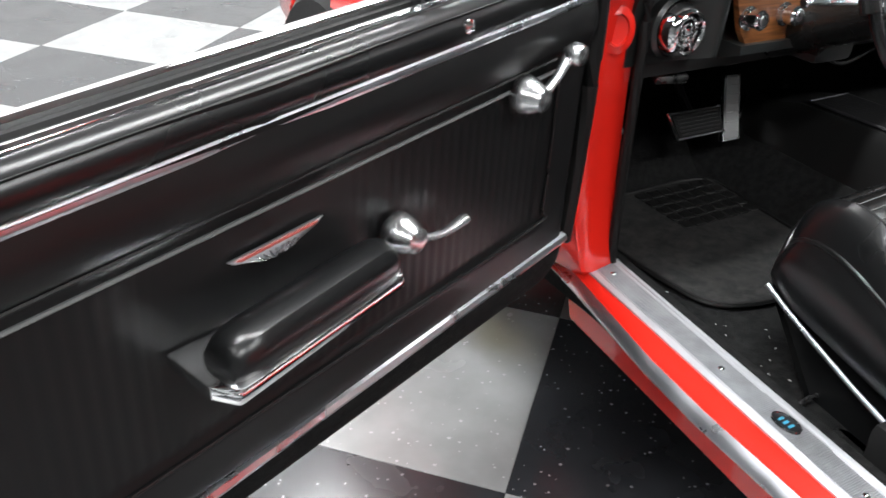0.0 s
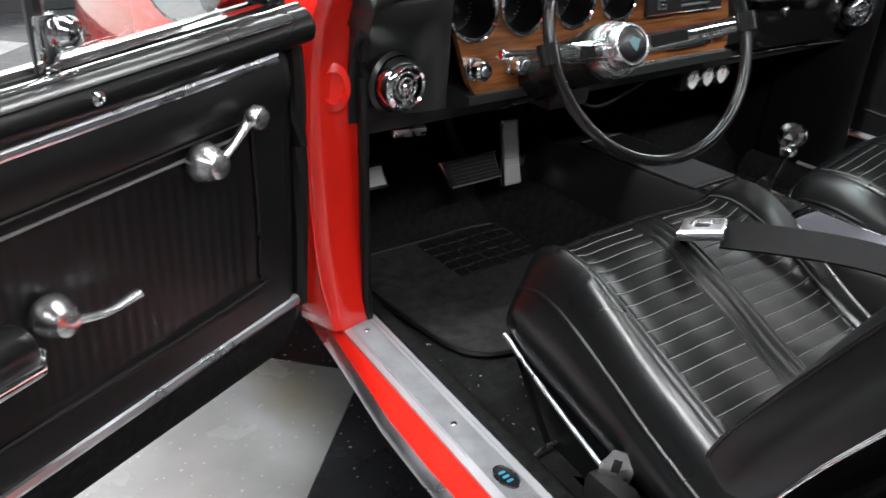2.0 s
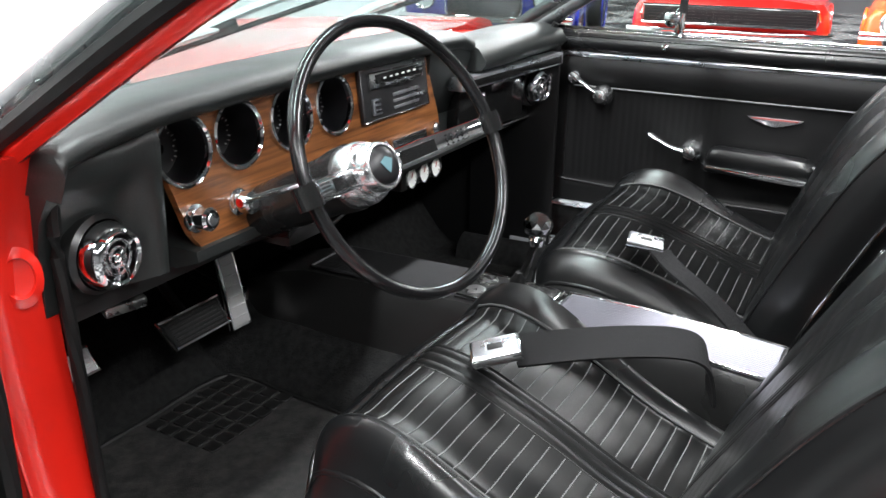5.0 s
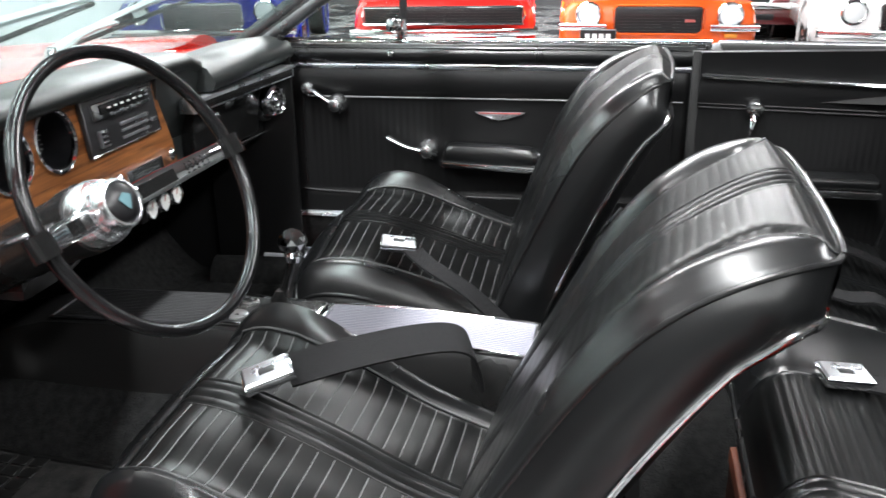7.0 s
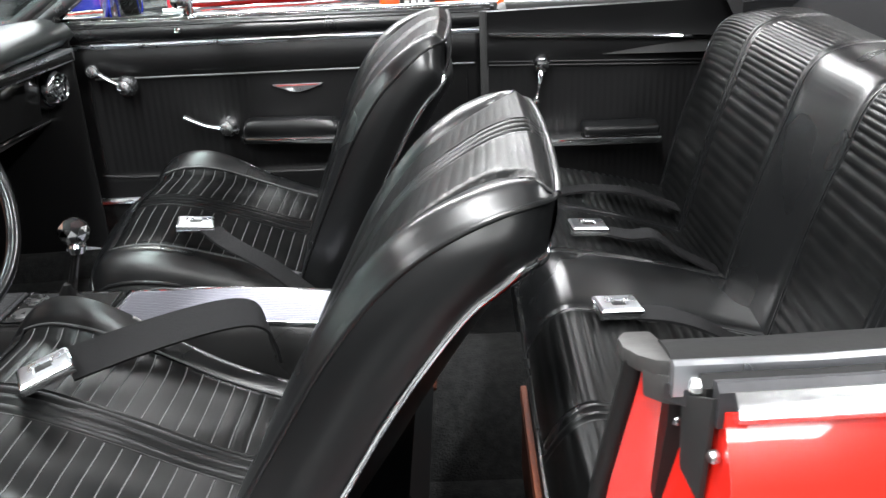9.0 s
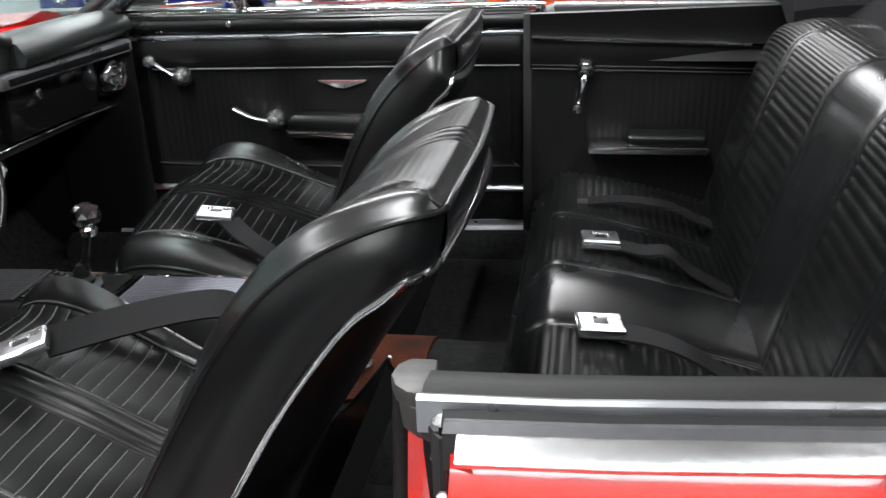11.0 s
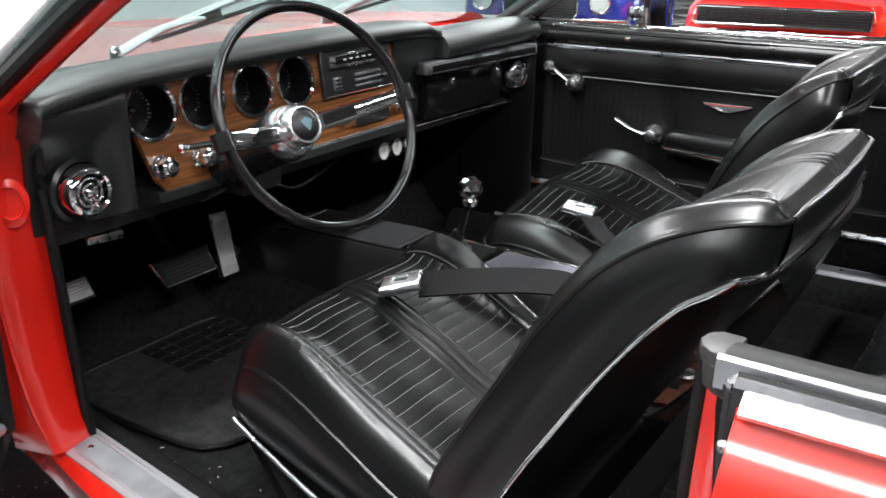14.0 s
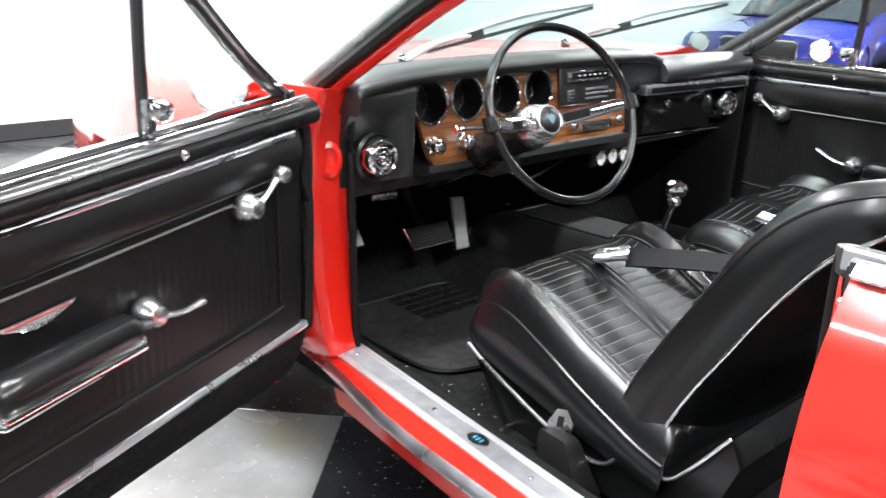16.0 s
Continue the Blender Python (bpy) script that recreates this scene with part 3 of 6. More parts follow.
# rear quarter panels
def quarter(side):
    Y = lambda y: mirrored(y, side)
    X0 = 1.168
    low = 0.018 if side else 0.0

    def skin(u, v):
        x = X0 + 1.75 * u
        z = 0.961 - low + 0.01 * math.sin(min(1, u * 1.6) * math.pi * 0.5) - 0.62 * v
        y = -0.108 - 0.050 * (1 - math.exp(-v * 9)) - 0.02 * math.sin(math.pi * min(1.0, v * 1.3)) + 0.12 * max(0, v - 0.5) ** 2 * 2 + bowed(x) + 0.05 * max(0, u - 0.55) ** 2
        if math.hypot((x - 1.97) / 0.37, (z - 0.33) / 0.37) < 1:
            y += 0.1
        return Vector((x, Y(y), z))

    def bowed(x):
        return 0.028 * (1 - math.exp(-((x - 1.15) / 0.25) ** 2))
    part("quarter_panel", sheet(skin, steps(0, 1, 40), steps(0, 1, 24), (0, 0.02 if not side else -0.02, 0)), RED, car, "glossy red rear quarter panel")
    # red jamb: an inner face looking out past the seal, a step, then a forward face up to the skin
    inner = spline([(1.122, 0.022, 0.41), (1.119, 0.012, 0.52), (1.117, 0.002, 0.68), (1.118, -0.008, 0.78), (1.121, -0.018, 0.84), (1.126, -0.031, 0.89), (1.132, -0.046, 0.945), (1.134, -0.050, 0.966)], 30)
    out_y = [(0.41, -0.10), (0.52, -0.14), (0.66, -0.168), (0.80, -0.163), (0.90, -0.143), (0.945, -0.118), (0.961, -0.108)]

    def outer_y(z):
        for (a, p), (b, q) in zip(out_y, out_y[1:]):
            if z <= b:
                return p + (q - p) * max(0.0, z - a) / (b - a)
        return out_y[-1][1]

    def jamb(u, v):
        p = inner[round(u * 30)]
        mid = Vector((p.x + 0.027, p.y - 0.021, p.z))
        end = Vector((X0, outer_y(p.z), p.z))
        q = p.lerp(mid, v * 2) if v < 0.5 else mid.lerp(end, v * 2 - 1)
        q.x += 0.003 * math.sin(math.pi * min(1.0, v * 2)) + 0.004 * math.sin(math.pi * max(0.0, v * 2 - 1)) ** 2
        return Vector((q.x, Y(q.y), q.z - low))
    part("quarter_jamb", sheet(jamb, steps(0, 1, 30), steps(0, 1, 12), (0.012, 0, 0)), RED, car, "red painted door jamb")
    part("jamb_seal", tube([Vector((p.x - 0.004, Y(p.y + 0.0065), p.z - low)) for p in inner], 0.0072, 10), RUBBER, car, "black rubber jamb seal")
    part("jamb_ridge", tube([jamb(k / 30, 0.5) + Vector((-0.001, 0, 0)) for k in range(6, 29)], 0.0022, 6), RED, car)
    # padded ledge, bright window strip, black slot, grey channel and bright belt molding
    def rail(prof, a, b, n=16):
        return loft([[Vector((x, Y(y + bowed(x)), z - low)) for y, z in prof] for x in steps(a, b, n)])
    part("belt_molding", rail([(-0.107, 0.962), (-0.1185, 0.966), (-0.120, 0.9695), (-0.1175, 0.9735), (-0.1095, 0.9795), (-0.1075, 0.9795), (-0.1065, 0.977)], 1.172, 2.5), SATIN, car, "wide bright belt molding")
    part("glass_channel", rail([(-0.1065, 0.955), (-0.1065, 0.9785), (-0.100, 0.9815), (-0.0945, 0.980), (-0.0945, 0.955)], 1.164, 2.5), DULL, car, "dull grey glass channel edge")
    part("belt_gasket", rail([(-0.0945, 0.95), (-0.0945, 0.974), (-0.088, 0.970), (-0.0805, 0.976), (-0.0805, 0.95)], 1.160, 2.5), RUBBER, car, "black rubber slot seal")
    part("window_strip", rail([(-0.0805, 0.96), (-0.0805, 0.977), (-0.0795, 0.9805), (-0.0765, 0.9825), (-0.0735, 0.9815), (-0.071, 0.978), (-0.071, 0.96)], 1.145, 2.5), ALU, car, "thin bright window strip")
    part("inner_ledge", rail([(-0.071, 0.94), (-0.071, 0.978), (-0.060, 0.9795), (-0.038, 0.975), (-0.020, 0.964), (-0.013, 0.952), (0.010, 0.89), (0.03, 0.86), (-0.05, 0.86)], 1.146, 2.2), RUBBER, car, "black padded ledge")
    part("corner_cap", slab([(1.122, -0.024), (1.122, -0.042), (1.128, -0.058), (1.137, -0.068), (1.146, -0.071), (1.150, -0.046), (1.146, -0.011), (1.128, -0.011)], 0.012, 0.003, lambda a, b, c: Vector((a, Y(b), 0.953 + c - 0.20 * b - low))), CAPMETAL, car, "worn grey metal corner cap")
    part("cap_cheek", slab([(1.130, -0.061), (1.141, -0.071), (1.150, -0.074), (1.152, -0.064), (1.140, -0.056)], 0.020, 0.0015, lambda a, b, c: Vector((a + 0.10 * (0.020 - c), Y(b), 0.949 + c - low))), CAPMETAL, car)
    part("cap_block", slab([(1.137, -0.064), (1.146, -0.076), (1.166, -0.092), (1.171, -0.074), (1.158, -0.060)], 0.012, 0.0015, lambda a, b, c: Vector((a, Y(b), 0.953 + c - low))), DARKMETAL, car)
    part("cap_screw", lathe([(0.0055, 0), (0.0055, 0.003), (0.003, 0.005)], 14, facing((1.159, Y(-0.082), 0.967 - low), (-0.3, -0.5 if not side else 0.5, 0.9))), STEEL, car)
    part("jamb_strap", slab([(0.0, 0.0), (0.029, 0.014), (0.024, -0.062), (0.004, -0.050)], 0.004, 0.001, lambda a, b, c: Vector((1.155 + 0.36 * a - c, Y(-0.076 - 0.93 * a), 0.959 + b - low))), JAMB, car, "black strap in the door jamb")
    for x, y, z in ((1.164, -0.109, 0.938), (1.153, -0.068, 0.936)):
        part("jamb_bolt", lathe([(0.0042, -0.002), (0.0042, 0.001), (0.0026, 0.003)], 12, facing((x - 0.001, Y(y), z - low), (-0.9, -0.35 if not side else 0.35, 0.1))), STEEL, car)
    # inside trim panel
    def trim(u, v):
        x = 1.095 + 0.66 * u if side else 1.17 + 0.58 * u
        z = (0.955 if side else 0.885) + 0.012 * u - (0.50 if side else 0.43) * v
        y = mirrored(1.603 + 0.03 * u - 0.012 * math.exp(-((z - 0.865) / 0.03) ** 2) - 0.02 * max(0, (z - 0.88) / 0.08), 1 - side)
        y += (0.0014 if side else -0.0014) * max(0, math.sin(x * 2 * math.pi / 0.0165)) ** 2 * (1 if 0.50 < z < 0.815 else 0)
        return Vector((x, y, z))
    part("quarter_trim", sheet(trim, steps(0, 1, 160), steps(0, 1, 26), (0, 0.03 if side else -0.03, 0)), PANEL, car, "black pleated vinyl quarter trim panel")
    yb = lambda d: mirrored(1.603 - d, 1 - side)
    if side:
        part("trim_molding", tube([Vector((x, mirrored(1.585 + 0.03 * (x - 1.1) / 0.66, 1 - side), 0.902 - 0.03 * (x - 1.1) / 0.6)) for x in steps(1.10, 1.70, 8)], 0.006, 8), CHROME, car, "thin bright trim molding")
        for z in (0.835, 0.826):
            part("trim_bead", tube([Vector((x, mirrored(1.600 + 0.03 * (x - 1.1) / 0.66, 1 - side), z - 0.02 * (x - 1.1) / 0.6)) for x in steps(1.10, 1.66, 6)], 0.0028, 6), PANEL, car)
    cr = part("window_crank", tube(spline([(1.226, yb(0.012), 0.822), (1.222, yb(0.03), 0.80), (1.214, yb(0.034), 0.765), (1.209, yb(0.036), 0.742)], 10), [0.0085, 0.0085, 0.008, 0.0075, 0.007, 0.007, 0.007, 0.0072, 0.0075, 0.008, 0.008], 8, flat=0.6), CHROME, car, "chrome window crank")
    n = (0, -1 if side else 1, 0)
    part("crank_boss", lathe([(0.024, 0), (0.023, 0.012), (0.017, 0.024), (0.006, 0.028)], 20, facing((1.226, yb(0.0), 0.825), n)), CHROME, cr)
    part("crank_knob", lathe([(0.006, 0), (0.012, 0.006), (0.0135, 0.016), (0.010, 0.026), (0.003, 0.028)], 16, facing((1.209, yb(0.036), 0.742), n)), CHROME, cr)
    ar = part("armrest_base", box(1.237, 1.515, yb(0.0), yb(0.075), 0.636, 0.655, 0.006), CHROME, car, "chrome rear armrest base")
    part("armrest_pad", box(1.325, 1.51, yb(0.0), yb(0.072), 0.6545, 0.682, 0.012, 4), VINYL, ar, "black vinyl armrest pad")


quarter(0)
quarter(1)
# rear deck, folded soft top under its black boot, rear seat surround
part("boot_cover", sheet(lambda u, v: Vector((1.70 + 0.55 * u, 0.0 + v * 2 * MID, 0.955 + 0.055 * math.sin(math.pi * min(1, u * 1.3)) + 0.02 * math.sin(math.pi * v) - 0.05 * max(0, 1 - 6 * u) ** 2 + 0.05 * max(0, abs(2 * v - 1) - 0.8) / 0.2)), steps(0, 1, 14), steps(0, 1, 30), (0, 0, -0.25)), TOPCLOTH, car, "black cloth boot over the folded top")
part("rear_deck", sheet(lambda u, v: Vector((2.24 + 0.66 * u, -0.10 + v * (2 * MID + 0.2), 0.965 - 0.10 * u * u - 0.05 * abs(2 * v - 1) ** 6)), steps(0, 1, 10), steps(0, 1, 24), (0, 0, -0.03)), RED, car, "glossy red rear deck")
part("rear_bumper", box(2.84, 2.93, -0.05, 2 * MID + 0.05, 0.42, 0.6, 0.03), CHROME, car)
part("rear_bulkhead", box(1.72, 1.78, 0.06, 2 * MID - 0.06, 0.3, 0.94), JAMB, car)
for side in (0, 1):
    Y = lambda y: mirrored(y, side)
    horn = part("top_well", sheet(lambda u, v: Vector((1.64 + 0.45 * u, Y(-0.09 + 0.34 * v), 0.95 + 0.16 * math.sin(math.pi * min(1, 0.22 + u)) ** 0.7 * (1 - 0.75 * v * v))), steps(0, 1, 8), steps(0, 1, 6), (0, 0, -0.06)), TOPCLOTH, car, "folded black soft top edge")


# ---- the doors ----
def door_panel_y(x):
    return 0.056 - 0.04 * (x - 0.21)


def car_door(side, m, label):
    """Drawn shut on the driver's side; side 1 is its mirror image. m swings it on its hinges."""
    d = thing("car_door", label, "car door", m, group="car doors")
    S0 = lambda p: Vector((p[0], mirrored(p[1], side), p[2]))
    sag = 0.0 if side else 0.062  # the open door hangs low at its rear end
    low = 0.0 if side else 0.009
    S = lambda p: Vector((p[0], mirrored(p[1], side), p[2] - sag * (p[0] - 0.25)))
    inward = Vector((0, -1 if side else 1, 0))
    P = door_panel_y
    X0, X1 = 0.035, 1.085

    def skin(u, v):
        x = -0.02 + 1.155 * u
        z = 0.945 - 0.585 * v
        y = -0.052 - 0.055 * (1 - math.exp(-v * 9)) - 0.025 * math.sin(math.pi * min(1, v * 1.3)) + 0.24 * max(0, v - 0.5) ** 2
        return S((x, y, z))
    part("outer_skin", sheet(skin, steps(0, 1, 16), steps(0, 1, 18), inward * 0.012), RED, d, "glossy red outer door skin")

    def core_ring(x):
        return [S((x, y, z)) for y, z in ((-0.040, 0.94), (-0.075, 0.89), (-0.10, 0.80), (-0.105, 0.60), (-0.07, 0.40), (-0.03, 0.372), (P(x) - 0.07, 0.376), (P(x) - 0.012, 0.50), (P(x) - 0.012, 0.93))]
    part("inner_shell", loft([core_ring(x) for x in (0.0, 0.03, 0.5, 1.08, 1.10)]), JAMB, d, "black door shell")

    # the padded trim panel, with a moulded frame and a pleated field
    def face(u, v):
        x = X0 + (X1 - X0) * u
        z = 0.955 - 0.445 * v
        y = P(x)
        y += 0.020 * math.exp(-((z - 0.955) / 0.022) ** 2) + 0.013 * math.exp(-((z - 0.872) / 0.035) ** 2)
        inx = 0.125 < x < X1 - 0.07
        fr = min(1, max(0, (x - 0.105) / 0.025)) * min(1, max(0, (X1 - 0.05 - x) / 0.025)) * min(1, max(0, (z - 0.565) / 0.02)) * min(1, max(0, (0.845 - z) / 0.012))
        y -= 0.006 * fr
        field = 1 if (inx and 0.585 < z < 0.822) else 0
        if 0.50 < x < 0.765 and z > 0.60:
            field = 0
            y += 0.004 * max(0, 1 - abs(x - 0.63) / 0.135)
        y += 0.0016 * field * (1 - abs(math.sin(x * math.pi / 0.0178)) ** 0.6)
        edge = max(0, 1 - (x - X0) / 0.02) + max(0, 1 - (X1 - x) / 0.02)
        y -= 0.015 * min(1, edge) ** 2
        return S((x, y, z))
    us = sorted(set(round(t, 5) for t in steps(0, 1, 236)))
    zs = sorted(set([round(t, 4) for t in steps(0, 1, 44)] + [(0.955 - z) / 0.445 for z in (0.847, 0.84, 0.833, 0.825, 0.819, 0.588, 0.582, 0.575, 0.565, 0.962 - 0.02)]))
    part("trim_panel", sheet(face, us, zs, inward * -0.02), PANEL, d, "black pleated vinyl trim panel")
    kick = part("kick_carpet", sheet(lambda u, v: S((X0 + (X1 - X0) * u, P(X0 + (X1 - X0) * u) - 0.004 - 0.055 * v * v, 0.505 - 0.125 * v)), steps(0, 1, 20), steps(0, 1, 8), inward * -0.012), CARPET, d, "black carpet along the door's foot")
    part("lower_molding", loft([[S((x, P(x) + o, 0.512 - 0.4 * sag * (x - 0.2) + h)) for o, h in ((-0.004, 0.009), (0.005, 0.007), (0.008, 0), (0.005, -0.007), (-0.004, -0.009))] for x in steps(X0 + 0.004, X1 - 0.005, 10)]), ALU, d, "bright lower door molding")
    part("belt_molding", loft([[S((x, P(x) + o, 0.908 + h)) for o, h in ((-0.006, 0.008), (0.007, 0.0065), (0.0085, 0.0035), (0.0045, 0.0005), (0.009, -0.0025), (0.008, -0.006), (-0.006, -0.007))] for x in steps(X0 + 0.03, X1 - 0.005, 10)]), ALU, d, "double bright molding")
    for z in (0.846, 0.829):
        bead = tube([S((x, P(x) + 0.0025, z - low)) for x in steps(0.13, X1 - 0.02, 20)], 0.0026, 6)
        part("stitched_bead", bead, WELT if z < 0.83 else PANEL, d)
    stitch = bmesh.new()
    for k in range(150):
        x = 0.135 + 0.0061 * k
        if x < X1 - 0.03:
            tube([S((x, P(x) + 0.0056, 0.829 - low)), S((x + 0.0038, P(x) + 0.0056, 0.829 - low))], 0.0007, 4, bm=stitch)
    part("stitching", stitch, WELT, d)
    arc = [(0.115, 0.825), (0.112, 0.70), (0.115, 0.60), (0.135, 0.578), (0.5, 0.572), (1.02, 0.572), (1.045, 0.60), (1.045, 0.82)]
    part("frame_bead", tube(spline([S((x, P(x) + 0.001, z)) for x, z in arc], 60), 0.003, 6), PANEL, d)
    # top of the door: black ledge, window slot strips, bright edges
    def rail(prof, a, b):
        return loft([[S((x, P(x) + y, z)) for y, z in prof] for x in steps(a, b, 10)])
    part("top_ledge", rail([(0.014, 0.918), (0.022, 0.924), (0.0255, 0.936), (0.023, 0.947), (0.016, 0.957), (0.006, 0.963), (-0.0005, 0.963), (-0.002, 0.94)], 0.01, X1), VINYL, d, "black padded top ledge")
    part("slot_seal", rail([(-0.0145, 0.935), (-0.0145, 0.961), (-0.024, 0.963), (-0.03, 0.95), (-0.036, 0.963), (-0.0475, 0.961), (-0.0475, 0.935)], 0.01, X1 + 0.03), RUBBER, d, "black window slot seal")
    part("inner_strip", rail([(-0.0005, 0.955), (-0.001, 0.966), (-0.005, 0.9685), (-0.010, 0.9685), (-0.0145, 0.966), (-0.0145, 0.955)], 0.01, X1 + 0.02), CHROME, d)
    part("outer_strip", rail([(-0.0475, 0.945), (-0.0475, 0.966), (-0.054, 0.969), (-0.070, 0.966), (-0.082, 0.958), (-0.086, 0.945)], -0.01, X1 + 0.04), CHROME, d, "wide bright outer belt strip")
    part("lock_ferrule", lathe([(0.0085, 0), (0.0085, 0.004), (0.004, 0.007), (0.003, 0.005)], 14, facing(S((0.357, P(0.357) + 0.024, 0.942)), inward)), CHROME, d)
    part("shut_edge_seal", tube(spline([S((0.022, P(0) - 0.01, 0.50)), S((0.02, P(0) - 0.004, 0.7)), S((0.024, P(0) - 0.004, 0.9)), S((0.05, P(0) - 0.008, 0.962))], 16), 0.013, 8), RUBBER, d)

    # remote handle, high and forward
    def lever(name, base, tip, bend, label, fin):
        b, t = Vector(base), Vector(tip)
        o = inward * 0.034
        bb = S(b) + o
        tt = S(t) + o * 0.9
        mid = bb.lerp(tt, 0.5) + Vector((0, 0, bend)) + inward * 0.004
        h = part(name, tube(spline([bb, mid, tt], 14), [0.0095, 0.009, 0.0085, 0.008, 0.0075, 0.0072, 0.007, 0.007, 0.007, 0.0072, 0.0075, 0.008, 0.0085, 0.009, 0.009], 10, flat=0.7), SATIN, d, label)
        part("boss", lathe([(0.021, 0), (0.026, 0.006), (0.0265, 0.016), (0.022, 0.028), (0.018, 0.036), (0.016, 0.043), (0.006, 0.047)], 24, facing(S(b), inward)), SATIN, h)
        if fin:
            part("knob", lathe([(0.006, -0.004), (0.010, 0.002), (0.0155, 0.010), (0.0165, 0.018), (0.013, 0.026), (0.004, 0.029)], 18, facing(tt - inward * 0.006, inward)), SATIN, h)
        return h
    lever("remote_handle", (0.21, P(0.21), 0.813), (0.143, P(0.14), 0.856), 0.0, "chrome door release handle", True)
    lever("window_crank", (0.444, P(0.444) - 0.001, 0.699 + sag * 0.194), (0.342, P(0.35) - 0.001, (0.688 + sag * 0.092) if side == 0 else 0.732), -0.006, "chrome window crank", False)

    # armrest
    ab = part("armrest_base", slab([(0.474, 0.0), (0.758, 0.0), (0.762, 0.07), (0.748, 0.100), (0.49, 0.066), (0.474, 0.045)], 0.017, 0.005, lambda a, b, c: S0((a, P(a) + b - 0.004, 0.664 + c))), CHROME, d, "chrome armrest base")
    rings = []
    for x, k in ((0.489, 0.5), (0.492, 0.75), (0.50, 0.92), (0.515, 1.0), (0.56, 1.0), (0.66, 1.0), (0.70, 0.98), (0.722, 0.9), (0.735, 0.76), (0.741, 0.5)):
        w = (0.060 + 0.032 * (x - 0.489) / 0.25) * (0.8 + 0.2 * k)
        h = 0.044 * k
        g = 0.010 + 0.024 * (x - 0.489) / 0.25
        w -= g
        rings.append([S0((x, P(x) + g + w * t, 0.681 + h * q)) for t, q in ((0.0, 0.0), (0.94, 0.0), (1.0, 0.3), (0.98, 0.62), (0.85, 0.9), (0.6, 1.02), (0.35, 1.0), (0.12, 0.86), (0.0, 0.5))])
    part("armrest_pad", loft(rings), VINYL, ab, "soft black vinyl armrest pad")
    # winged emblem
    em = part("winged_emblem", slab([(0.561, 0.7975), (0.687, 0.7975), (0.680, 0.792), (0.648, 0.782), (0.628, 0.777), (0.618, 0.777), (0.600, 0.782), (0.568, 0.792)], 0.004, 0.0012, lambda a, b, c: S((a - 0.3 * low, P(a) + 0.002 + c, b - 1.7 * low))), ALU, d, "silver winged emblem with a red band")
    part("red_band", slab([(0.570, 0.7958), (0.678, 0.7958), (0.673, 0.7932), (0.575, 0.7932)], 0.0015, 0, lambda a, b, c: S((a - 0.3 * low, P(a) + 0.0062 + c, b - 1.7 * low))), REDMARK, em)
    rib = bmesh.new()
    for k in range(9):
        a = 0.590 + 0.0085 * k
        tube([S((a, P(a) + 0.0065, 0.789 - 1.7 * low)), S((0.624 + (a - 0.624) * 0.55, P(a) + 0.0065, 0.780 - 1.7 * low))], 0.0009, 5, bm=rib)
    part("emblem_ribs", rib, STEEL, em)

    # vent window: post, sloping front frame, glass, latch knob
    py = 0.012
    post = part("vent_post", tube([S((0.372, py, 0.955)), S((0.379, py + 0.008, 1.08)), S((0.386, py + 0.022, 1.24))], 0.0105, 8), DARKMETAL, d, "dark metal vent window post")
    part("vent_frame", tube(spline([S((0.03, py, 0.962)), S((0.15, py + 0.004, 1.055)), S((0.30, py + 0.016, 1.19)), S((0.386, py + 0.022, 1.25))], 12), 0.0105, 8), DARKMETAL, d, "dark sloping vent frame")
    part("vent_frame_trim", tube(spline([S((0.022, py + 0.014, 0.966)), S((0.142, py + 0.018, 1.062)), S((0.292, py + 0.03, 1.198))], 12), 0.006, 6), CHROME, d)
    gl = part("vent_glass", slab([(0.045, 0.968), (0.371, 0.96), (0.381, 1.235)], 0.004, 0, lambda a, b, c: S((a, py + 0.02 * (b - 0.96) / 0.28 + c, b))), GLASS, d, "clear vent window glass", smooth=False)
    gl.visible_shadow = False
    part("vent_sill", tube([S((0.03, py + 0.004, 0.964)), S((0.372, py + 0.004, 0.964))], 0.007, 8), CHROME, d)
    lt = part("vent_latch", lathe([(0.011, 0), (0.017, 0.006), (0.019, 0.016), (0.014, 0.024), (0.004, 0.027)], 20, facing(S((0.358, py + 0.012, 1.005)), inward + Vector((-0.3, 0, 0)))), CHROME, d, "chrome vent latch knob")
    part("latch_plate", box(0.362, 0.384, mirrored(py + 0.006, side), mirrored(py + 0.02, side), 0.955, 1.02, 0.004), CHROME, lt)
    return d, S


SWING = pose(0.0425, -0.0385, 0, 0, 0, -68.3)
door_d, SD = car_door(0, SWING, "driver's car door standing open, black pleated trim with chrome handles")
door_p, SP = car_door(1, Matrix(), "shut passenger's car door, black pleated trim with chrome handles")
MIRP, MIRN = (0.041, -0.123, 0.985), (-0.72, -0.64, -0.28)
mir = part("door_mirror", lathe([(0.0, -0.003), (0.052, -0.002), (0.055, 0.004), (0.05, 0.03), (0.03, 0.05), (0.01, 0.055)], 28, facing(MIRP, MIRN), cap=False), CHROME, door_d, "round chrome door mirror")
part("mirror_glass", lathe([(0.051, -0.003), (0.051, -0.0045), (0.0, -0.0047)], 28, facing(MIRP, MIRN), cap=False), ALU, mir)
part("mirror_stem", tube(spline([(MIRP[0] - 0.02, MIRP[1] + 0.01, MIRP[2] - 0.03), (MIRP[0] - 0.02, MIRP[1] + 0.02, 0.955), (MIRP[0] - 0.01, -0.07, 0.93)], 8), 0.012, 8), CHROME, mir)

# ---- seats ----
def pleats(a, b, n):
    return [a + (b - a) * (k + 0.5) / n for k in range(n)]


def groove(t, at, w):
    return math.exp(-((t - at) / w) ** 2)


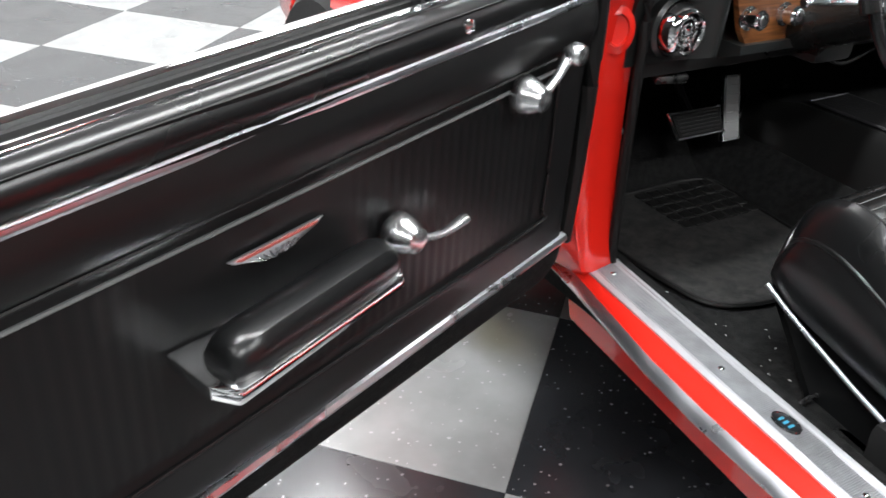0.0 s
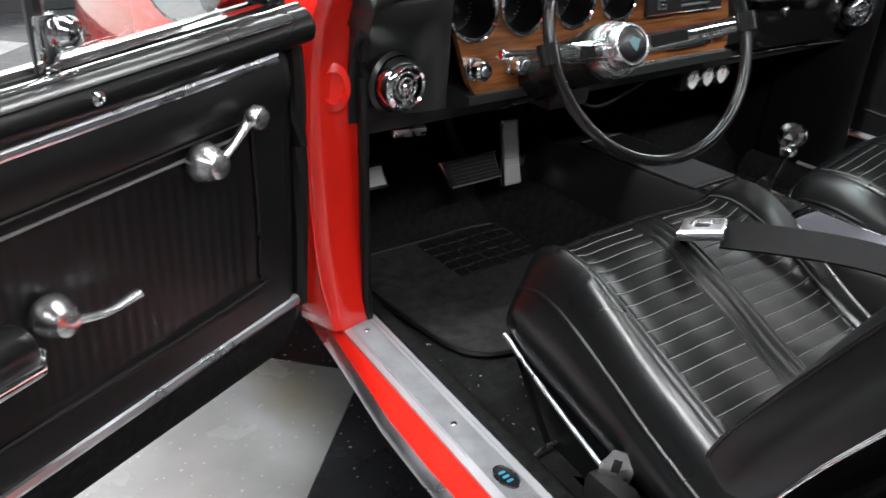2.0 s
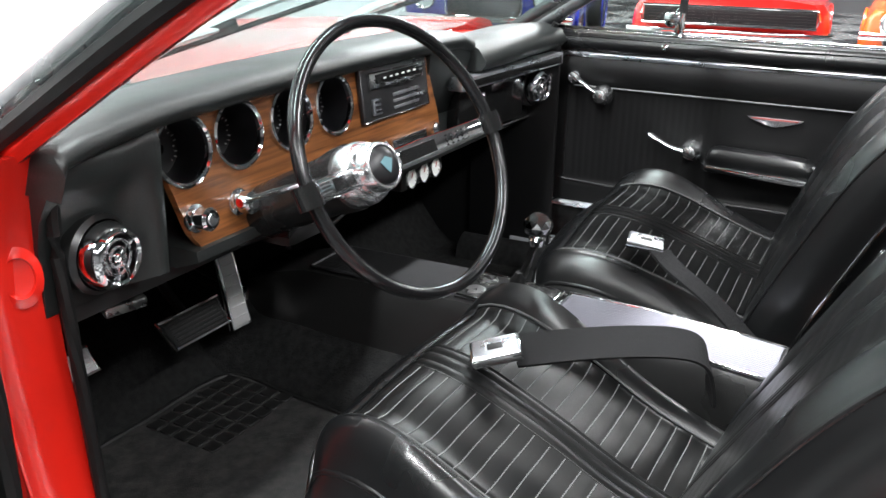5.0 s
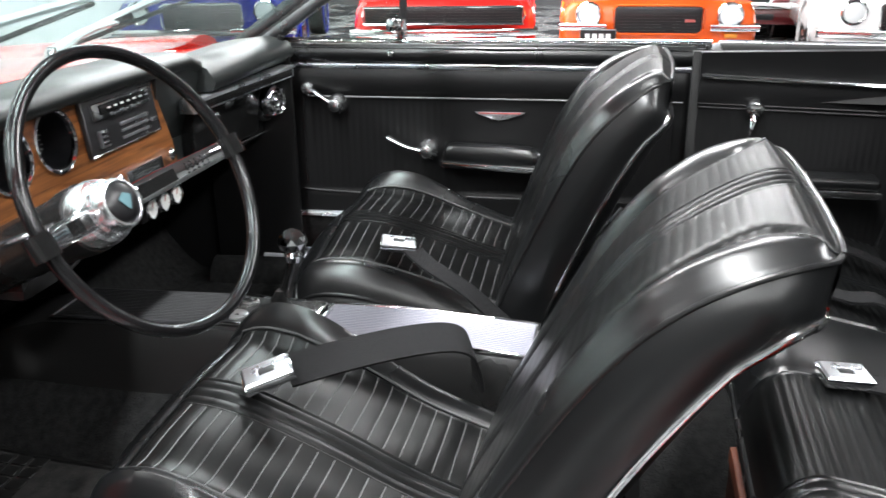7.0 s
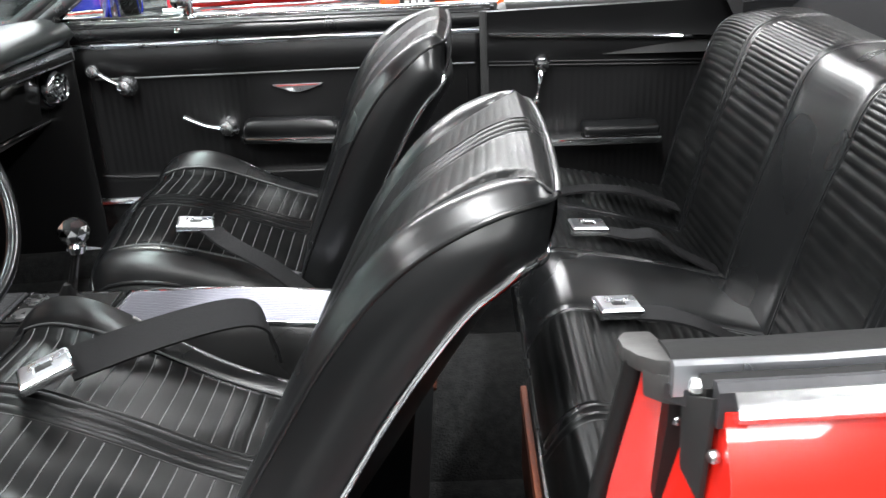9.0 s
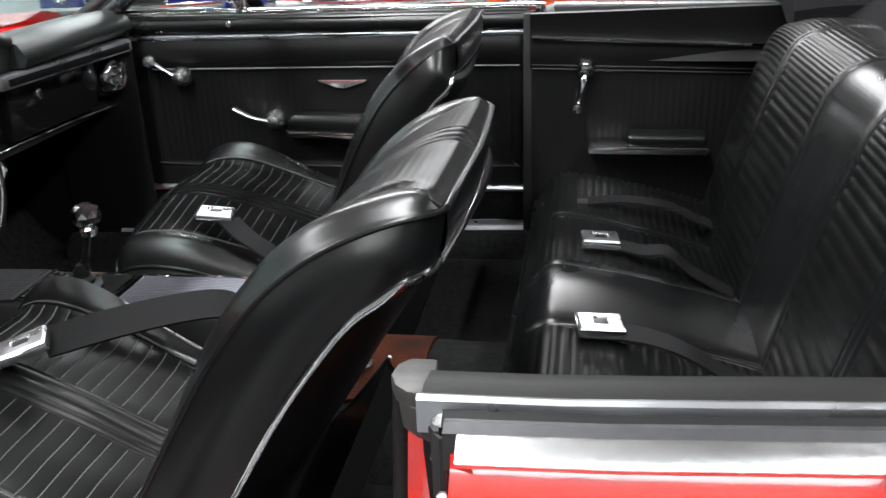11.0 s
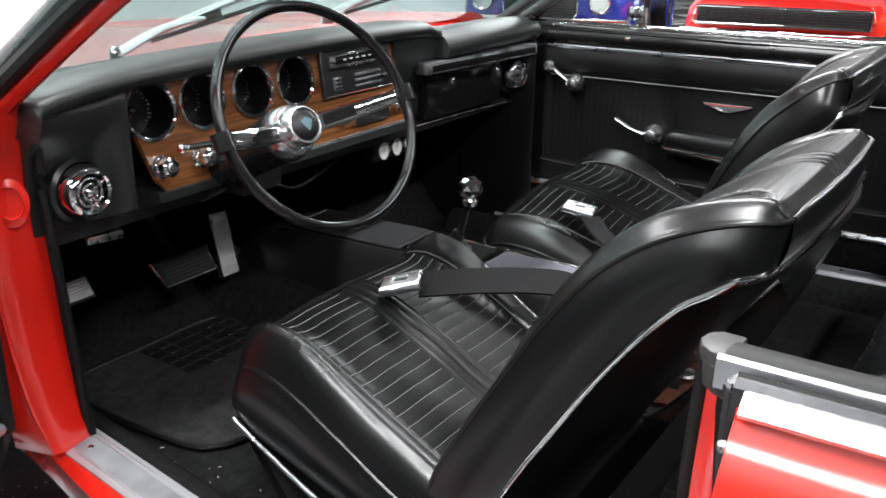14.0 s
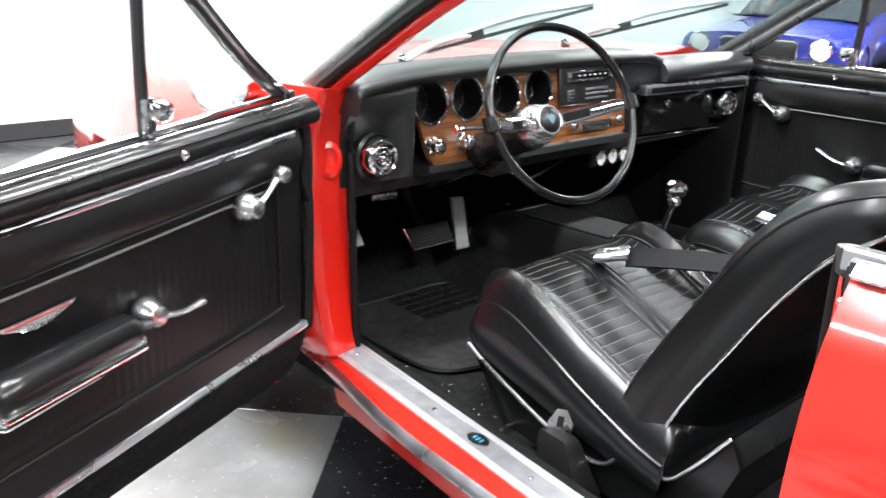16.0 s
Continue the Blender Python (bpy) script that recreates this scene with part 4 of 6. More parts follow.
def fine(a, b, base, marks, w):
    """Steps from a to b, closer round each mark."""
    s = set(round(t, 5) for t in steps(a, b, base))
    for c in marks:
        for k in (-1.6, -0.7, 0, 0.7, 1.6):
            t = c + k * w
            if a < t < b:
                s.add(round(t, 5))
    s = sorted(s)
    out = [s[0]]
    for t in s[1:]:
        if t - out[-1] > w * 0.3:
            out.append(t)
    out[-1] = b
    return out


SEATW = 0.246


def curve_at(pts, t):
    """A point at 0..1 along a list of points."""
    f = min(len(pts) - 1.0001, max(0.0, t * (len(pts) - 1)))
    k = int(f)
    return pts[k].lerp(pts[k + 1], f - k)


def ease(t):
    t = min(1.0, max(0.0, t))
    return t * t * (3 - 2 * t)


def front_seat(yc, x0, label, outer, lean, crown, near):
    """outer: -1 where the door is on the low-y side, 1 otherwise; lean: moves and tips the backrest (dx, dz, degrees); near: how far the low-y bolster has sagged."""
    seat = thing("bucket_seat", label, "car seat", pose(x0, yc, CZ), group="front bucket seats")
    L = 0.545
    marks = pleats(0.135, 0.98, 20)
    bands = (-0.115, -0.045, 0.045, 0.115)
    seam = 0.735

    line = spline([(t, 0, h) for t, h in ((0.0, 0.225), (0.07, 0.268), (0.16, 0.284), (0.30, 0.278), (0.50, 0.248), (0.70, 0.212), (0.88, 0.184), (1.0, 0.172))], 64)

    def spine(u):
        """Height along the middle of the cushion."""
        for p, q in zip(line, line[1:]):
            if p.x <= u <= q.x:
                return p.z + (q.z - p.z) * (u - p.x) / max(1e-6, q.x - p.x)
        return line[-1].z

    def top(u, v):
        """u from the front edge to the back, v across, -1 to 1."""
        a = abs(v)
        front = max(0.0, 1 - u / 0.16)
        edge = max(0.0, (a - 0.84) / 0.16)
        z = spine(u) - near * ease((0.1 - v) / 0.9) + crown * (1 - a * a) - 0.055 * edge ** 2.2
        flat = 1 - 38 * near * ease(-v / 0.5)
        z += flat * (0.014 + 0.022 * math.exp(-((u - 0.27) / 0.24) ** 2)) * math.exp(-((a - 0.87) / 0.13) ** 2) * (0.35 + 0.65 * ease(u / 0.22)) - 0.010 * math.exp(-(a / 0.45) ** 2) * (u - 0.1)
        z += 0.020 * math.exp(-((u - 0.30) / 0.25) ** 2 - ((v - 0.86) / 0.16) ** 2)
        z -= 0.005 * groove(a, seam, 0.016)
        if a < seam and u > 0.11:
            if a > 0.13:
                z -= sum(0.0007 * groove(u, m, 0.006) for m in marks if abs(u - m) < 0.03)
            else:
                z += 0.0012 - sum(0.0028 * groove(v, b, 0.014) for b in bands)
        z -= 0.005 * groove(u, 0.115, 0.012) * (1 if a < seam else 0)
        z -= 0.007 * math.exp(-((u - 0.70) / 0.20) ** 2 - ((v + 0.35 * outer) / 0.5) ** 2)
        x = L * u + 0.035 * front ** 2 * a ** 3
        y = SEATW * v * (1 - 0.045 * front ** 2) + outer * 0.12 * (x - 0.27)
        z += 0.0022 * noise.noise(Vector((u * 5 + yc * 7, v * 4, 1.3)))
        return Vector((x, y, z))

    us = fine(0, 1, 22, marks + [0.115], 0.0085)
    vs = sorted(set(round(t, 4) for t in steps(-1, 1, 44) + [s * (seam + k * 0.016) for s in (-1, 1) for k in (-1.4, -0.6, 0, 0.6, 1.4)] + [b + k * 0.014 for b in bands for k in (-1, 0, 1)] + [s * t for s in (-1, 1) for t in (0.13, 0.135, 0.97, 0.985, 0.995)]))
    bm = bmesh.new()
    grid = [[bm.verts.new(top(u, v)) for v in vs] for u in us]
    for a, b in zip(grid, grid[1:]):
        for k in range(len(vs) - 1):
            bm.faces.new((a[k], a[k + 1], b[k + 1], b[k]))
    # side walls, tucked in towards the foot
    rim = [r[0] for r in grid] + grid[-1][1:] + [r[-1] for r in grid[-2::-1]] + grid[0][-2:0:-1]
    prev = rim
    for fall, tuck in ((0.08, -0.006), (0.35, -0.010), (0.72, -0.002), (1.0, 0.010)):
        ring = []
        for r in rim:
            c = r.co
            uu = min(1.0, max(0.0, c.x / L))
            out = Vector((c.x - L * 0.5, c.y, 0)).normalized()
            foot = 0.075 + 0.06 * (1 - uu) ** 1.5
            ring.append(bm.verts.new(Vector((c.x - out.x * tuck, c.y - out.y * tuck, c.z + (foot - c.z) * fall))))
        for i in range(len(rim)):
            j = (i + 1) % len(rim)
            bm.faces.new((prev[i], prev[j], ring[j], ring[i]))
        prev = ring
    bm.faces.new(prev)
    cush = part("cushion", bm, VINYL, seat, "black pleated vinyl cushion", angle=60)
    cush.data.materials.append(INSERT)
    for f in cush.data.polygons:
        c = f.center
        if f.normal.z > 0.5 and abs(c.y - outer * 0.12 * (c.x - 0.27)) < SEATW * (seam - 0.005) and c.x > L * 0.118:
            f.material_index = 1
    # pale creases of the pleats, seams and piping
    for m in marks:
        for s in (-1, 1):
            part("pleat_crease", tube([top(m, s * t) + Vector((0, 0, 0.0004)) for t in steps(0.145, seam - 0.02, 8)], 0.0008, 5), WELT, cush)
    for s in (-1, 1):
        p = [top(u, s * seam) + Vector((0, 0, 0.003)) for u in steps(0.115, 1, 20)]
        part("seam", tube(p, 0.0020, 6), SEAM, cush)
    part("front_seam", tube([top(0.115, v) + Vector((0, 0, 0.0025)) for v in steps(-seam, seam, 20)], 0.0018, 6), VINYL, cush)
    ring = [top(u, -0.985) for u in steps(1, 0.03, 20)] + [top(0.012, v) for v in steps(-0.93, 0.93, 20)] + [top(u, 0.985) for u in steps(0.03, 1, 20)]
    part("piping", tube([p + Vector((0, 0, -0.004)) for p in ring], 0.0042, 8), VINYL, cush)
    # foot, chrome side strip
    fb = bmesh.new()
    pts = [(0.03, 0.135), (0.10, 0.112), (0.25, 0.075), (0.36, 0.058), (0.43, 0.072), (0.472, 0.126), (0.51, 0.112), (0.558, 0.115), (0.60, 0.158), (0.66, 0.24)]
    skew = lambda x, y, z: Vector((x, y + outer * 0.12 * (x - 0.27), z))
    ring_at = lambda y: [skew(x, y, z) for x, z in pts] + [skew(0.68, y, 0.20), skew(0.62, y, 0.04), skew(0.56, y, 0.0), skew(0.16, y, 0.0)]
    part("seat_base", loft([ring_at(-SEATW + 0.02), ring_at(-SEATW + 0.008), ring_at(SEATW - 0.008), ring_at(SEATW - 0.02)], fb), VINYL, seat, "black seat base shell")
    for s in (-1, 1):
        strip = spline([skew(x, s * (SEATW - 0.002), z + 0.003) for x, z in pts[:6]], 24)
        part("side_strip", tube(strip, 0.0042, 8), ALU, seat, "thin chrome side strip")
        lower = spline([skew(x, s * (SEATW - 0.003), z + 0.002) for x, z in pts[5:10]], 20)
        part("lower_strip", tube(lower, 0.0034, 8), ALU, seat, "thin chrome lower strip")

    # backrest: a front face from side seam to side seam, side panels, a band and a shell behind
    dx, dz, tip = lean
    turn = Matrix.Rotation(radians(tip), 3, "Y")
    pivot = Vector((0.76, 0, 0.50))

    def laid(pts, n):
        out = []
        for p in spline([(x, 0, z) for x, z in pts], n):
            q = pivot + turn @ (p - pivot) + Vector((dx - x0, 0, dz - CZ))
            out.append(q)
        return out
    A = laid(((0.765, 0.450), (0.738, 0.478), (0.727, 0.520), (0.742, 0.580), (0.785, 0.662), (0.838, 0.752), (0.888, 0.833), (0.938, 0.896), (0.985, 0.936), (1.035, 0.962), (1.080, 0.975), (1.112, 0.976)), 80)
    B = laid(((0.785, 0.440), (0.800, 0.480), (0.820, 0.540), (0.860, 0.622), (0.905, 0.700), (0.945, 0.770), (0.985, 0.830), (1.025, 0.880), (1.055, 0.903), (1.080, 0.920), (1.095, 0.924), (1.104, 0.925)), 80)

    def half(s):
        r = max(0.0, (s - 0.74) / 0.26)
        return 0.246 - 0.004 * ease(s / 0.5) - 0.014 * ease((s - 0.45) / 0.5) - 0.040 * (1 - math.sqrt(max(0.0, 1 - r * r)))

    def lead(s):
        """The way out of the front face, square to the side seam."""
        d = (curve_at(A, min(1, s + 0.02)) - curve_at(A, max(0, s - 0.02))).normalized()
        return Vector((-d.z, 0, d.x))

    def swing(p, s):
        """The backrest stands a little askew: its inner edge lies further back."""
        k = (1 - outer * p.y / 0.246) / 2
        return p + Vector((0.036 * k * (1 - ease((s - 0.7) / 0.3)), 0, 0))

    bmarks = pleats(0.05, 0.995, 40)
    wide = lambda s: 0.66 + 0.30 * ease((s - 0.80) / 0.20) ** 2

    def back(s, v):
        a, w = abs(v), wide(s)
        p = curve_at(A, s)
        flat = ease((s - 0.72) / 0.2)
        rise = ease((1 - a) / 0.16)
        d = (0.004 + 0.009 * ease((s - 0.3) / 0.4)) * rise
        d += 0.010 * math.exp(-((a - 0.84) / 0.12) ** 2) * (1 - flat) * ease((s - 0.25) / 0.3)
        d -= 0.007 * groove(a, w, 0.03) * ease((0.98 - s) / 0.1)
        d += 0.004 * flat * (1 - a * a)
        if a < w - 0.02:
            if a > 0.14:
                d -= sum(0.0004 * groove(s, m, 0.0045) for m in bmarks if abs(s - m) < 0.02)
            else:
                d += 0.001 - sum(0.0030 * groove(v, b, 0.014) for b in (-0.12, -0.045, 0.045, 0.12))
        d *= ease((1 - s) / 0.06) * 0.75 + 0.25
        p = p + lead(s) * d
        rear = 0.008 * (1 - a ** 2) * ease((s - 0.9) / 0.1)
        wob = 0.0012 * noise.noise(Vector((s * 6 + yc, v * 3, 2.2)))
        return swing(Vector((p.x + rear + wob * 0.7, half(s) * v, p.z + wob)), s)

    ss = fine(0, 1, 44, bmarks, 0.005)
    bvs = sorted(set(round(t, 4) for t in steps(-1, 1, 44) + [s * (0.66 + k * 0.02) for s in (-1, 1) for k in (-1.4, -0.6, 0, 0.6, 1.4)] + [b + k * 0.014 for b in (-0.12, -0.045, 0.045, 0.12) for k in (-1, 0, 1)] + [-0.145, 0.145, -0.955, 0.955, -0.98, 0.98]))
    br = part("backrest", sheet(back, ss, bvs), VINYL, seat, "black pleated vinyl backrest", angle=60)
    br.data.materials.append(INSERT)
    nv = len(bvs) - 1
    for k, f in enumerate(br.data.polygons):
        s, v = (ss[k // nv] + ss[k // nv + 1]) / 2, (bvs[k % nv] + bvs[k % nv + 1]) / 2
        if abs(v) < wide(s) - 0.01:
            f.material_index = 1

    def flank(side):
        def at(s, q):
            a, b = curve_at(A, s), curve_at(B, s)
            p = a.lerp(b, q)
            puff = 0.010 * math.sin(math.pi * q) * ease((1 - s) / 0.2)
            return swing(Vector((p.x, side * (half(s) + puff), p.z)), s)
        return at
    for side in (-1, 1):
        part("side_panel", sheet(flank(side), steps(0, 1, 50), steps(0, 1, 6)), VINYL, br, "smooth black side panel", angle=60)
        part("seam", tube([back(t, side * wide(t)) + lead(t) * 0.0012 for t in steps(0.05, 0.985, 44)], 0.0018, 6), VINYL, br)
        part("piping", tube([swing(Vector((curve_at(A, t).x, side * half(t), curve_at(A, t).z)), t) for t in steps(0.0, 1, 54)], 0.0030, 8), VINYL, br)
        strip = [swing(Vector((curve_at(B, t).x, side * (half(t) + 0.002), curve_at(B, t).z)), t) for t in steps(0.17, 1, 40)]
        part("side_strip", tube(strip, [0.0030 + 0.0014 * ease(k / 16) - 0.0006 * ease((k - 30) / 10) for k in range(41)], 8, flat=0.75, up=(0, 1, 0)), CHROME, br, "curved chrome edge strip")

    def rear_edge(v, k):
        """Across the back, k from the top piping down to the strip."""
        a, b = back(1, v), curve_at(B, 1)
        q = swing(Vector((b.x + 0.008 * (1 - v * v), half(1) * v, b.z)), 1)
        return a.lerp(q, k) + Vector((0.004 * math.sin(math.pi * k), 0, 0))
    part("rear_band", sheet(rear_edge, steps(-1, 1, 24), steps(0, 1, 5)), VINYL, br, "black band behind the top", angle=60)
    part("top_piping", tube([rear_edge(v, 0) + Vector((0.001, 0, 0.001)) for v in steps(-1, 1, 30)], 0.0032, 8), VINYL, br)
    part("rear_strip", tube([rear_edge(v, 1) + Vector((0.001, 0, 0)) for v in steps(-1, 1, 24)], 0.0034, 8, flat=0.7), CHROME, br, "chrome strip across the back")

    def shell(s, v):
        p = curve_at(B, s)
        bow = (1 - v ** 4) * (0.035 * math.sin(math.pi * min(1, s * 1.08)) + 0.012)
        return swing(Vector((p.x - 0.002 + bow, half(s) * 0.985 * v, p.z - 0.004 - 0.25 * bow)), s)
    part("back_shell", sheet(shell, steps(0, 1, 30), steps(-1, 1, 20)), VINYL, br, "smooth black back shell", angle=60)
    part("backrest_foot", sheet(lambda u, v: back(0, v).lerp(shell(0, v), u), [0, 0.5, 1], steps(-1, 1, 20)), VINYL, br)
    return seat


front_seat(0.424, 0.292, "driver's black vinyl bucket seat with chrome edge strips", -1, (0.0, 0.0, 0.0), 0.014, 0.0)
front_seat(2 * MID - 0.424, 0.275, "passenger's black vinyl bucket seat with chrome edge strips", 1, (-0.058, -0.026, -6.0), 0.014, 0.024)


def rear_seat():
    seat = thing("rear_bench_seat", "black pleated vinyl rear bench seat", "car seat", pose(0, MID, CZ))
    W = 0.735
    pitch = 0.04

    def pleated(a):
        return 0.175 < a < 0.50 or 0.56 < a < 0.90

    def top(u, v):
        a = abs(v)
        front = max(0.0, 1 - u / 0.20)
        z = 0.266 - 0.03 * u - 0.055 * u * u - 0.085 * front ** 2.3 - 0.05 * max(0, (a - 0.86) / 0.14) ** 2.2
        z -= 0.020 * math.exp(-((a - 0.54) / 0.22) ** 2) * u - 0.012 * math.exp(-(a / 0.22) ** 2)
        for s in (0.155, 0.92):
            z -= 0.006 * groove(a, s, 0.007)
        if pleated(a):
            z -= 0.0014 * abs(math.cos(math.pi * (u - 0.04) / pitch)) ** 4
        elif 0.50 <= a <= 0.56:
            z += 0.002 - sum(0.004 * groove(a, b, 0.006) for b in (0.505, 0.53, 0.555))
        return Vector((1.118 + 0.43 * u, W * v, z))
    us = steps(0, 1, 200)
    vs = sorted(set(round(t, 4) for t in steps(-1, 1, 60) + [s * (c + k * 0.006) for s in (-1, 1) for c in (0.155, 0.505, 0.53, 0.555, 0.92) for k in (-1.2, 0, 1.2)] + [s * t for s in (-1, 1) for t in (0.174, 0.176, 0.499, 0.501, 0.559, 0.561, 0.899, 0.901)]))
    bm = sheet(top, us, vs)
    c = part("cushion", bm, VINYL, seat, "black pleated rear cushion", angle=60)
    c.data.materials.append(INSERT)
    for f in c.data.polygons:
        if pleated(abs(f.center.y) / W):
            f.material_index = 1
    part("cushion_face", sheet(lambda u, v: Vector((1.118 + 0.012 * u + 0.01 * math.sin(math.pi * u), W * v, top(0, v).z * (1 - u) + 0.005 * u)), steps(0, 1, 6), steps(-1, 1, 24), (0.03, 0, 0)), VINYL, c)
    for s in (-1, 1):
        part("cushion_end", sheet(lambda u, v: Vector((1.118 + 0.43 * u, s * W, top(u, s).z * (1 - v))), steps(0, 1, 40), [0, 1], (0, -s * 0.01, 0)), VINYL, c)
        for a in (0.155, 0.92):
            part("seam", tube([top(u, s * a) + Vector((0, 0, 0.002)) for u in steps(0.02, 1, 16)], 0.0022, 6), VINYL, c)
    part("piping", tube([top(0.004, v) + Vector((-0.001, 0, 0)) for v in steps(-1, 1, 50)], 0.0045, 8), VINYL, c)
    part("orange_panel", box(1.104, 1.114, -W + 0.01, -0.20, 0.150, 0.176, 0.003), SUEDE, seat, "orange-brown front edge")
    part("lower_panel", box(1.106, 1.1135, -W + 0.01, -0.20, 0.02, 0.149, 0.003), WARMBROWN, seat, "dark brown lower front")
    prof = spline([(1.495, 0, 0.15), (1.515, 0, 0.24), (1.548, 0, 0.385), (1.586, 0, 0.505), (1.610, 0, 0.575), (1.640, 0, 0.608), (1.70, 0, 0.622), (1.80, 0, 0.618)], 48)

    def bk(s, v):
        f = min(47.999, s * 48)
        i = int(f)
        q = prof[i].lerp(prof[i + 1], f - i)
        a = abs(v)
        d = -0.03 * max(0, (a - 0.88) / 0.12) ** 2 + 0.014 * math.exp(-((a - 0.56) / 0.3) ** 2) - 0.006 * groove(a, 0.155, 0.007) - 0.006 * groove(a, 0.90, 0.007)
        if pleated(a) and s < 0.86:
            d -= 0.0015 * abs(math.cos(math.pi * (s - 0.05) / 0.026)) ** 5
        elif 0.50 <= a <= 0.56:
            d += 0.002 - sum(0.004 * groove(a, b, 0.006) for b in (0.505, 0.53, 0.555))
        return Vector((q.x - 0.88 * d, W * v, q.z + 0.45 * d - 0.05 * a ** 8))
    ss = steps(0, 1, 230)
    b = part("backrest", sheet(bk, ss, vs, (0.06, 0, -0.02)), VINYL, seat, "black pleated rear backrest", angle=60)
    b.data.materials.append(INSERT)
    for f in b.data.polygons:
        if pleated(abs(f.center.y) / W):
            f.material_index = 1
    for s in (-1, 1):
        for a in (0.155, 0.90):
            part("seam", tube([bk(t, s * a) + Vector((-0.002, 0, 0.001)) for t in steps(0.02, 0.98, 30)], 0.0022, 6), VINYL, b)
    return seat


rear_seat()


# ---- lap belts ----
def strap(pts, width, across, bm=None, thick=0.0022, n=26):
    p = spline(pts, n)
    a = Vector(across).normalized()
    rings = []
    for i, q in enumerate(p):
        d = (p[min(n, i + 1)] - p[max(0, i - 1)]).normalized()
        up = a.cross(d).normalized()
        s = d.cross(up).normalized()
        rings.append([q + s * width / 2 + up * thick, q - s * width / 2 + up * thick, q - s * width / 2 - up * thick, q + s * width / 2 - up * thick])
    return loft(rings, bm)


def lap_belt(m, pts, across, label, group, width=0.046):
    b = thing("lap_belt", label, "seat belt", None, group=group)
    part("webbing", strap(pts, width, across), BELT, b, "flat black webbing")
    bk = part("buckle", box(-0.036, 0.036, -0.029, 0.029, -0.009, 0.004, 0.003), CHROME, b, "square chrome buckle")
    bk.matrix_world = m
    lid = part("buckle_face", loft([[Vector((sx * a, sy * c, h)) for sx, sy in ((-1, -1), (1, -1), (1, 1), (-1, 1))] for a, c, h in ((0.034, 0.027, 0.004), (0.031, 0.024, 0.0075), (0.014, 0.012, 0.0085), (0.013, 0.011, 0.006))]), ALU, bk)
    win = part("button", box(-0.011, 0.011, -0.009, 0.009, 0.0055, 0.0068, 0.0008), DIAL, bk, "dark centre button")
    return b


lap_belt(pose(0.463, 0.471, 0.668, 0, -14, 30), [(0.482, 0.492, 0.662), (0.555, 0.547, 0.667), (0.63, 0.597, 0.669), (0.685, 0.631, 0.664), (0.712, 0.646, 0.648), (0.722, 0.655, 0.615), (0.726, 0.660, 0.575)], (0.42, -0.80, -0.42), "driver's black lap belt with chrome buckle lying on the seat", "front lap belts", 0.056)
lap_belt(pose(0.50, 1.055, 0.646, 0, 8, 14), [(0.53, 1.045, 0.638), (0.57, 1.01, 0.624), (0.61, 0.985, 0.612), (0.66, 0.965, 0.590), (0.73, 0.945, 0.54)], (0.3, 0.95, 0), "passenger's black lap belt with chrome buckle lying on the seat", "front lap belts")
lap_belt(pose(1.262, 0.695, 0.622, 0, 4, 8), [(1.29, 0.695, 0.612), (1.34, 0.67, 0.616), (1.39, 0.655, 0.604), (1.45, 0.64, 0.574), (1.52, 0.625, 0.545)], (0, 1, 0), "rear black lap belt with chrome buckle on the bench", "rear lap belts")
lap_belt(pose(1.264, 1.035, 0.622, 0, 4, 6), [(1.295, 1.035, 0.612), (1.34, 1.02, 0.608), (1.385, 1.0, 0.614), (1.43, 0.985, 0.584), (1.50, 0.97, 0.55)], (0, 1, 0), "rear black lap belt with chrome buckle on the bench", "rear lap belts")
rb = thing("lap_belt", "rear black webbing strap lying along the outer cushion", "seat belt", group="rear lap belts")
part("webbing", strap([(1.24, 1.30, 0.600), (1.31, 1.30, 0.606), (1.40, 1.295, 0.598), (1.47, 1.28, 0.574), (1.53, 1.27, 0.55)], 0.044, (0, 1, 0)), BELT, rb)
part("tongue", box(1.215, 1.245, 1.285, 1.315, 0.598, 0.602, 0.001), DARKMETAL, rb)

# retractor boot and floor clutter beside the driver's seat
rt = thing("belt_retractor", "black rubber belt boot with a metal tongue on the carpet", "seat belt")
part("boot", loft([[Vector((0.656 - 0.30 * (z - CZ) + dx * k, 0.143 + dy * k * 0.8, z)) for dx, dy in ((-0.052, -0.032), (0.052, -0.034), (0.056, 0.034), (-0.05, 0.032))] for z, k in ((CZ, 1.0), (CZ + 0.012, 1.0), (CZ + 0.03, 0.88), (CZ + 0.085, 0.66), (CZ + 0.097, 0.55))]), RUBBER, rt, "tapered black rubber boot", angle=60)
tg = part("tongue", slab([(-0.022, 0), (0.022, 0), (0.024, 0.03), (0.016, 0.05), (0.012, 0.062), (-0.012, 0.062), (-0.016, 0.05), (-0.024, 0.03)], 0.003, 0.001, lambda a, b, c: Vector((0.622 + a * 0.8, 0.150 + a * 0.5 + c + b * 0.15, CZ + 0.088 + b * 0.75))), STEEL, rt, "slotted steel tongue")
part("slot", slab([(-0.006, 0.02), (0.006, 0.02), (0.006, 0.046), (-0.006, 0.046)], 0.0045, 0, lambda a, b, c: Vector((0.622 + a * 0.8, 0.1492 + a * 0.5 + c + b * 0.15, CZ + 0.088 + b * 0.75))), DIAL, tg)
cb = thing("loose_cable", "thin grey cable on the carpet beside the seat", "cable")
part("cable", tube(spline([(0.478, 0.105, CZ + 0.035), (0.468, 0.145, CZ + 0.012), (0.458, 0.20, CZ + 0.014), (0.48, 0.265, CZ + 0.012)], 16), 0.0032, 6), STEEL, cb)

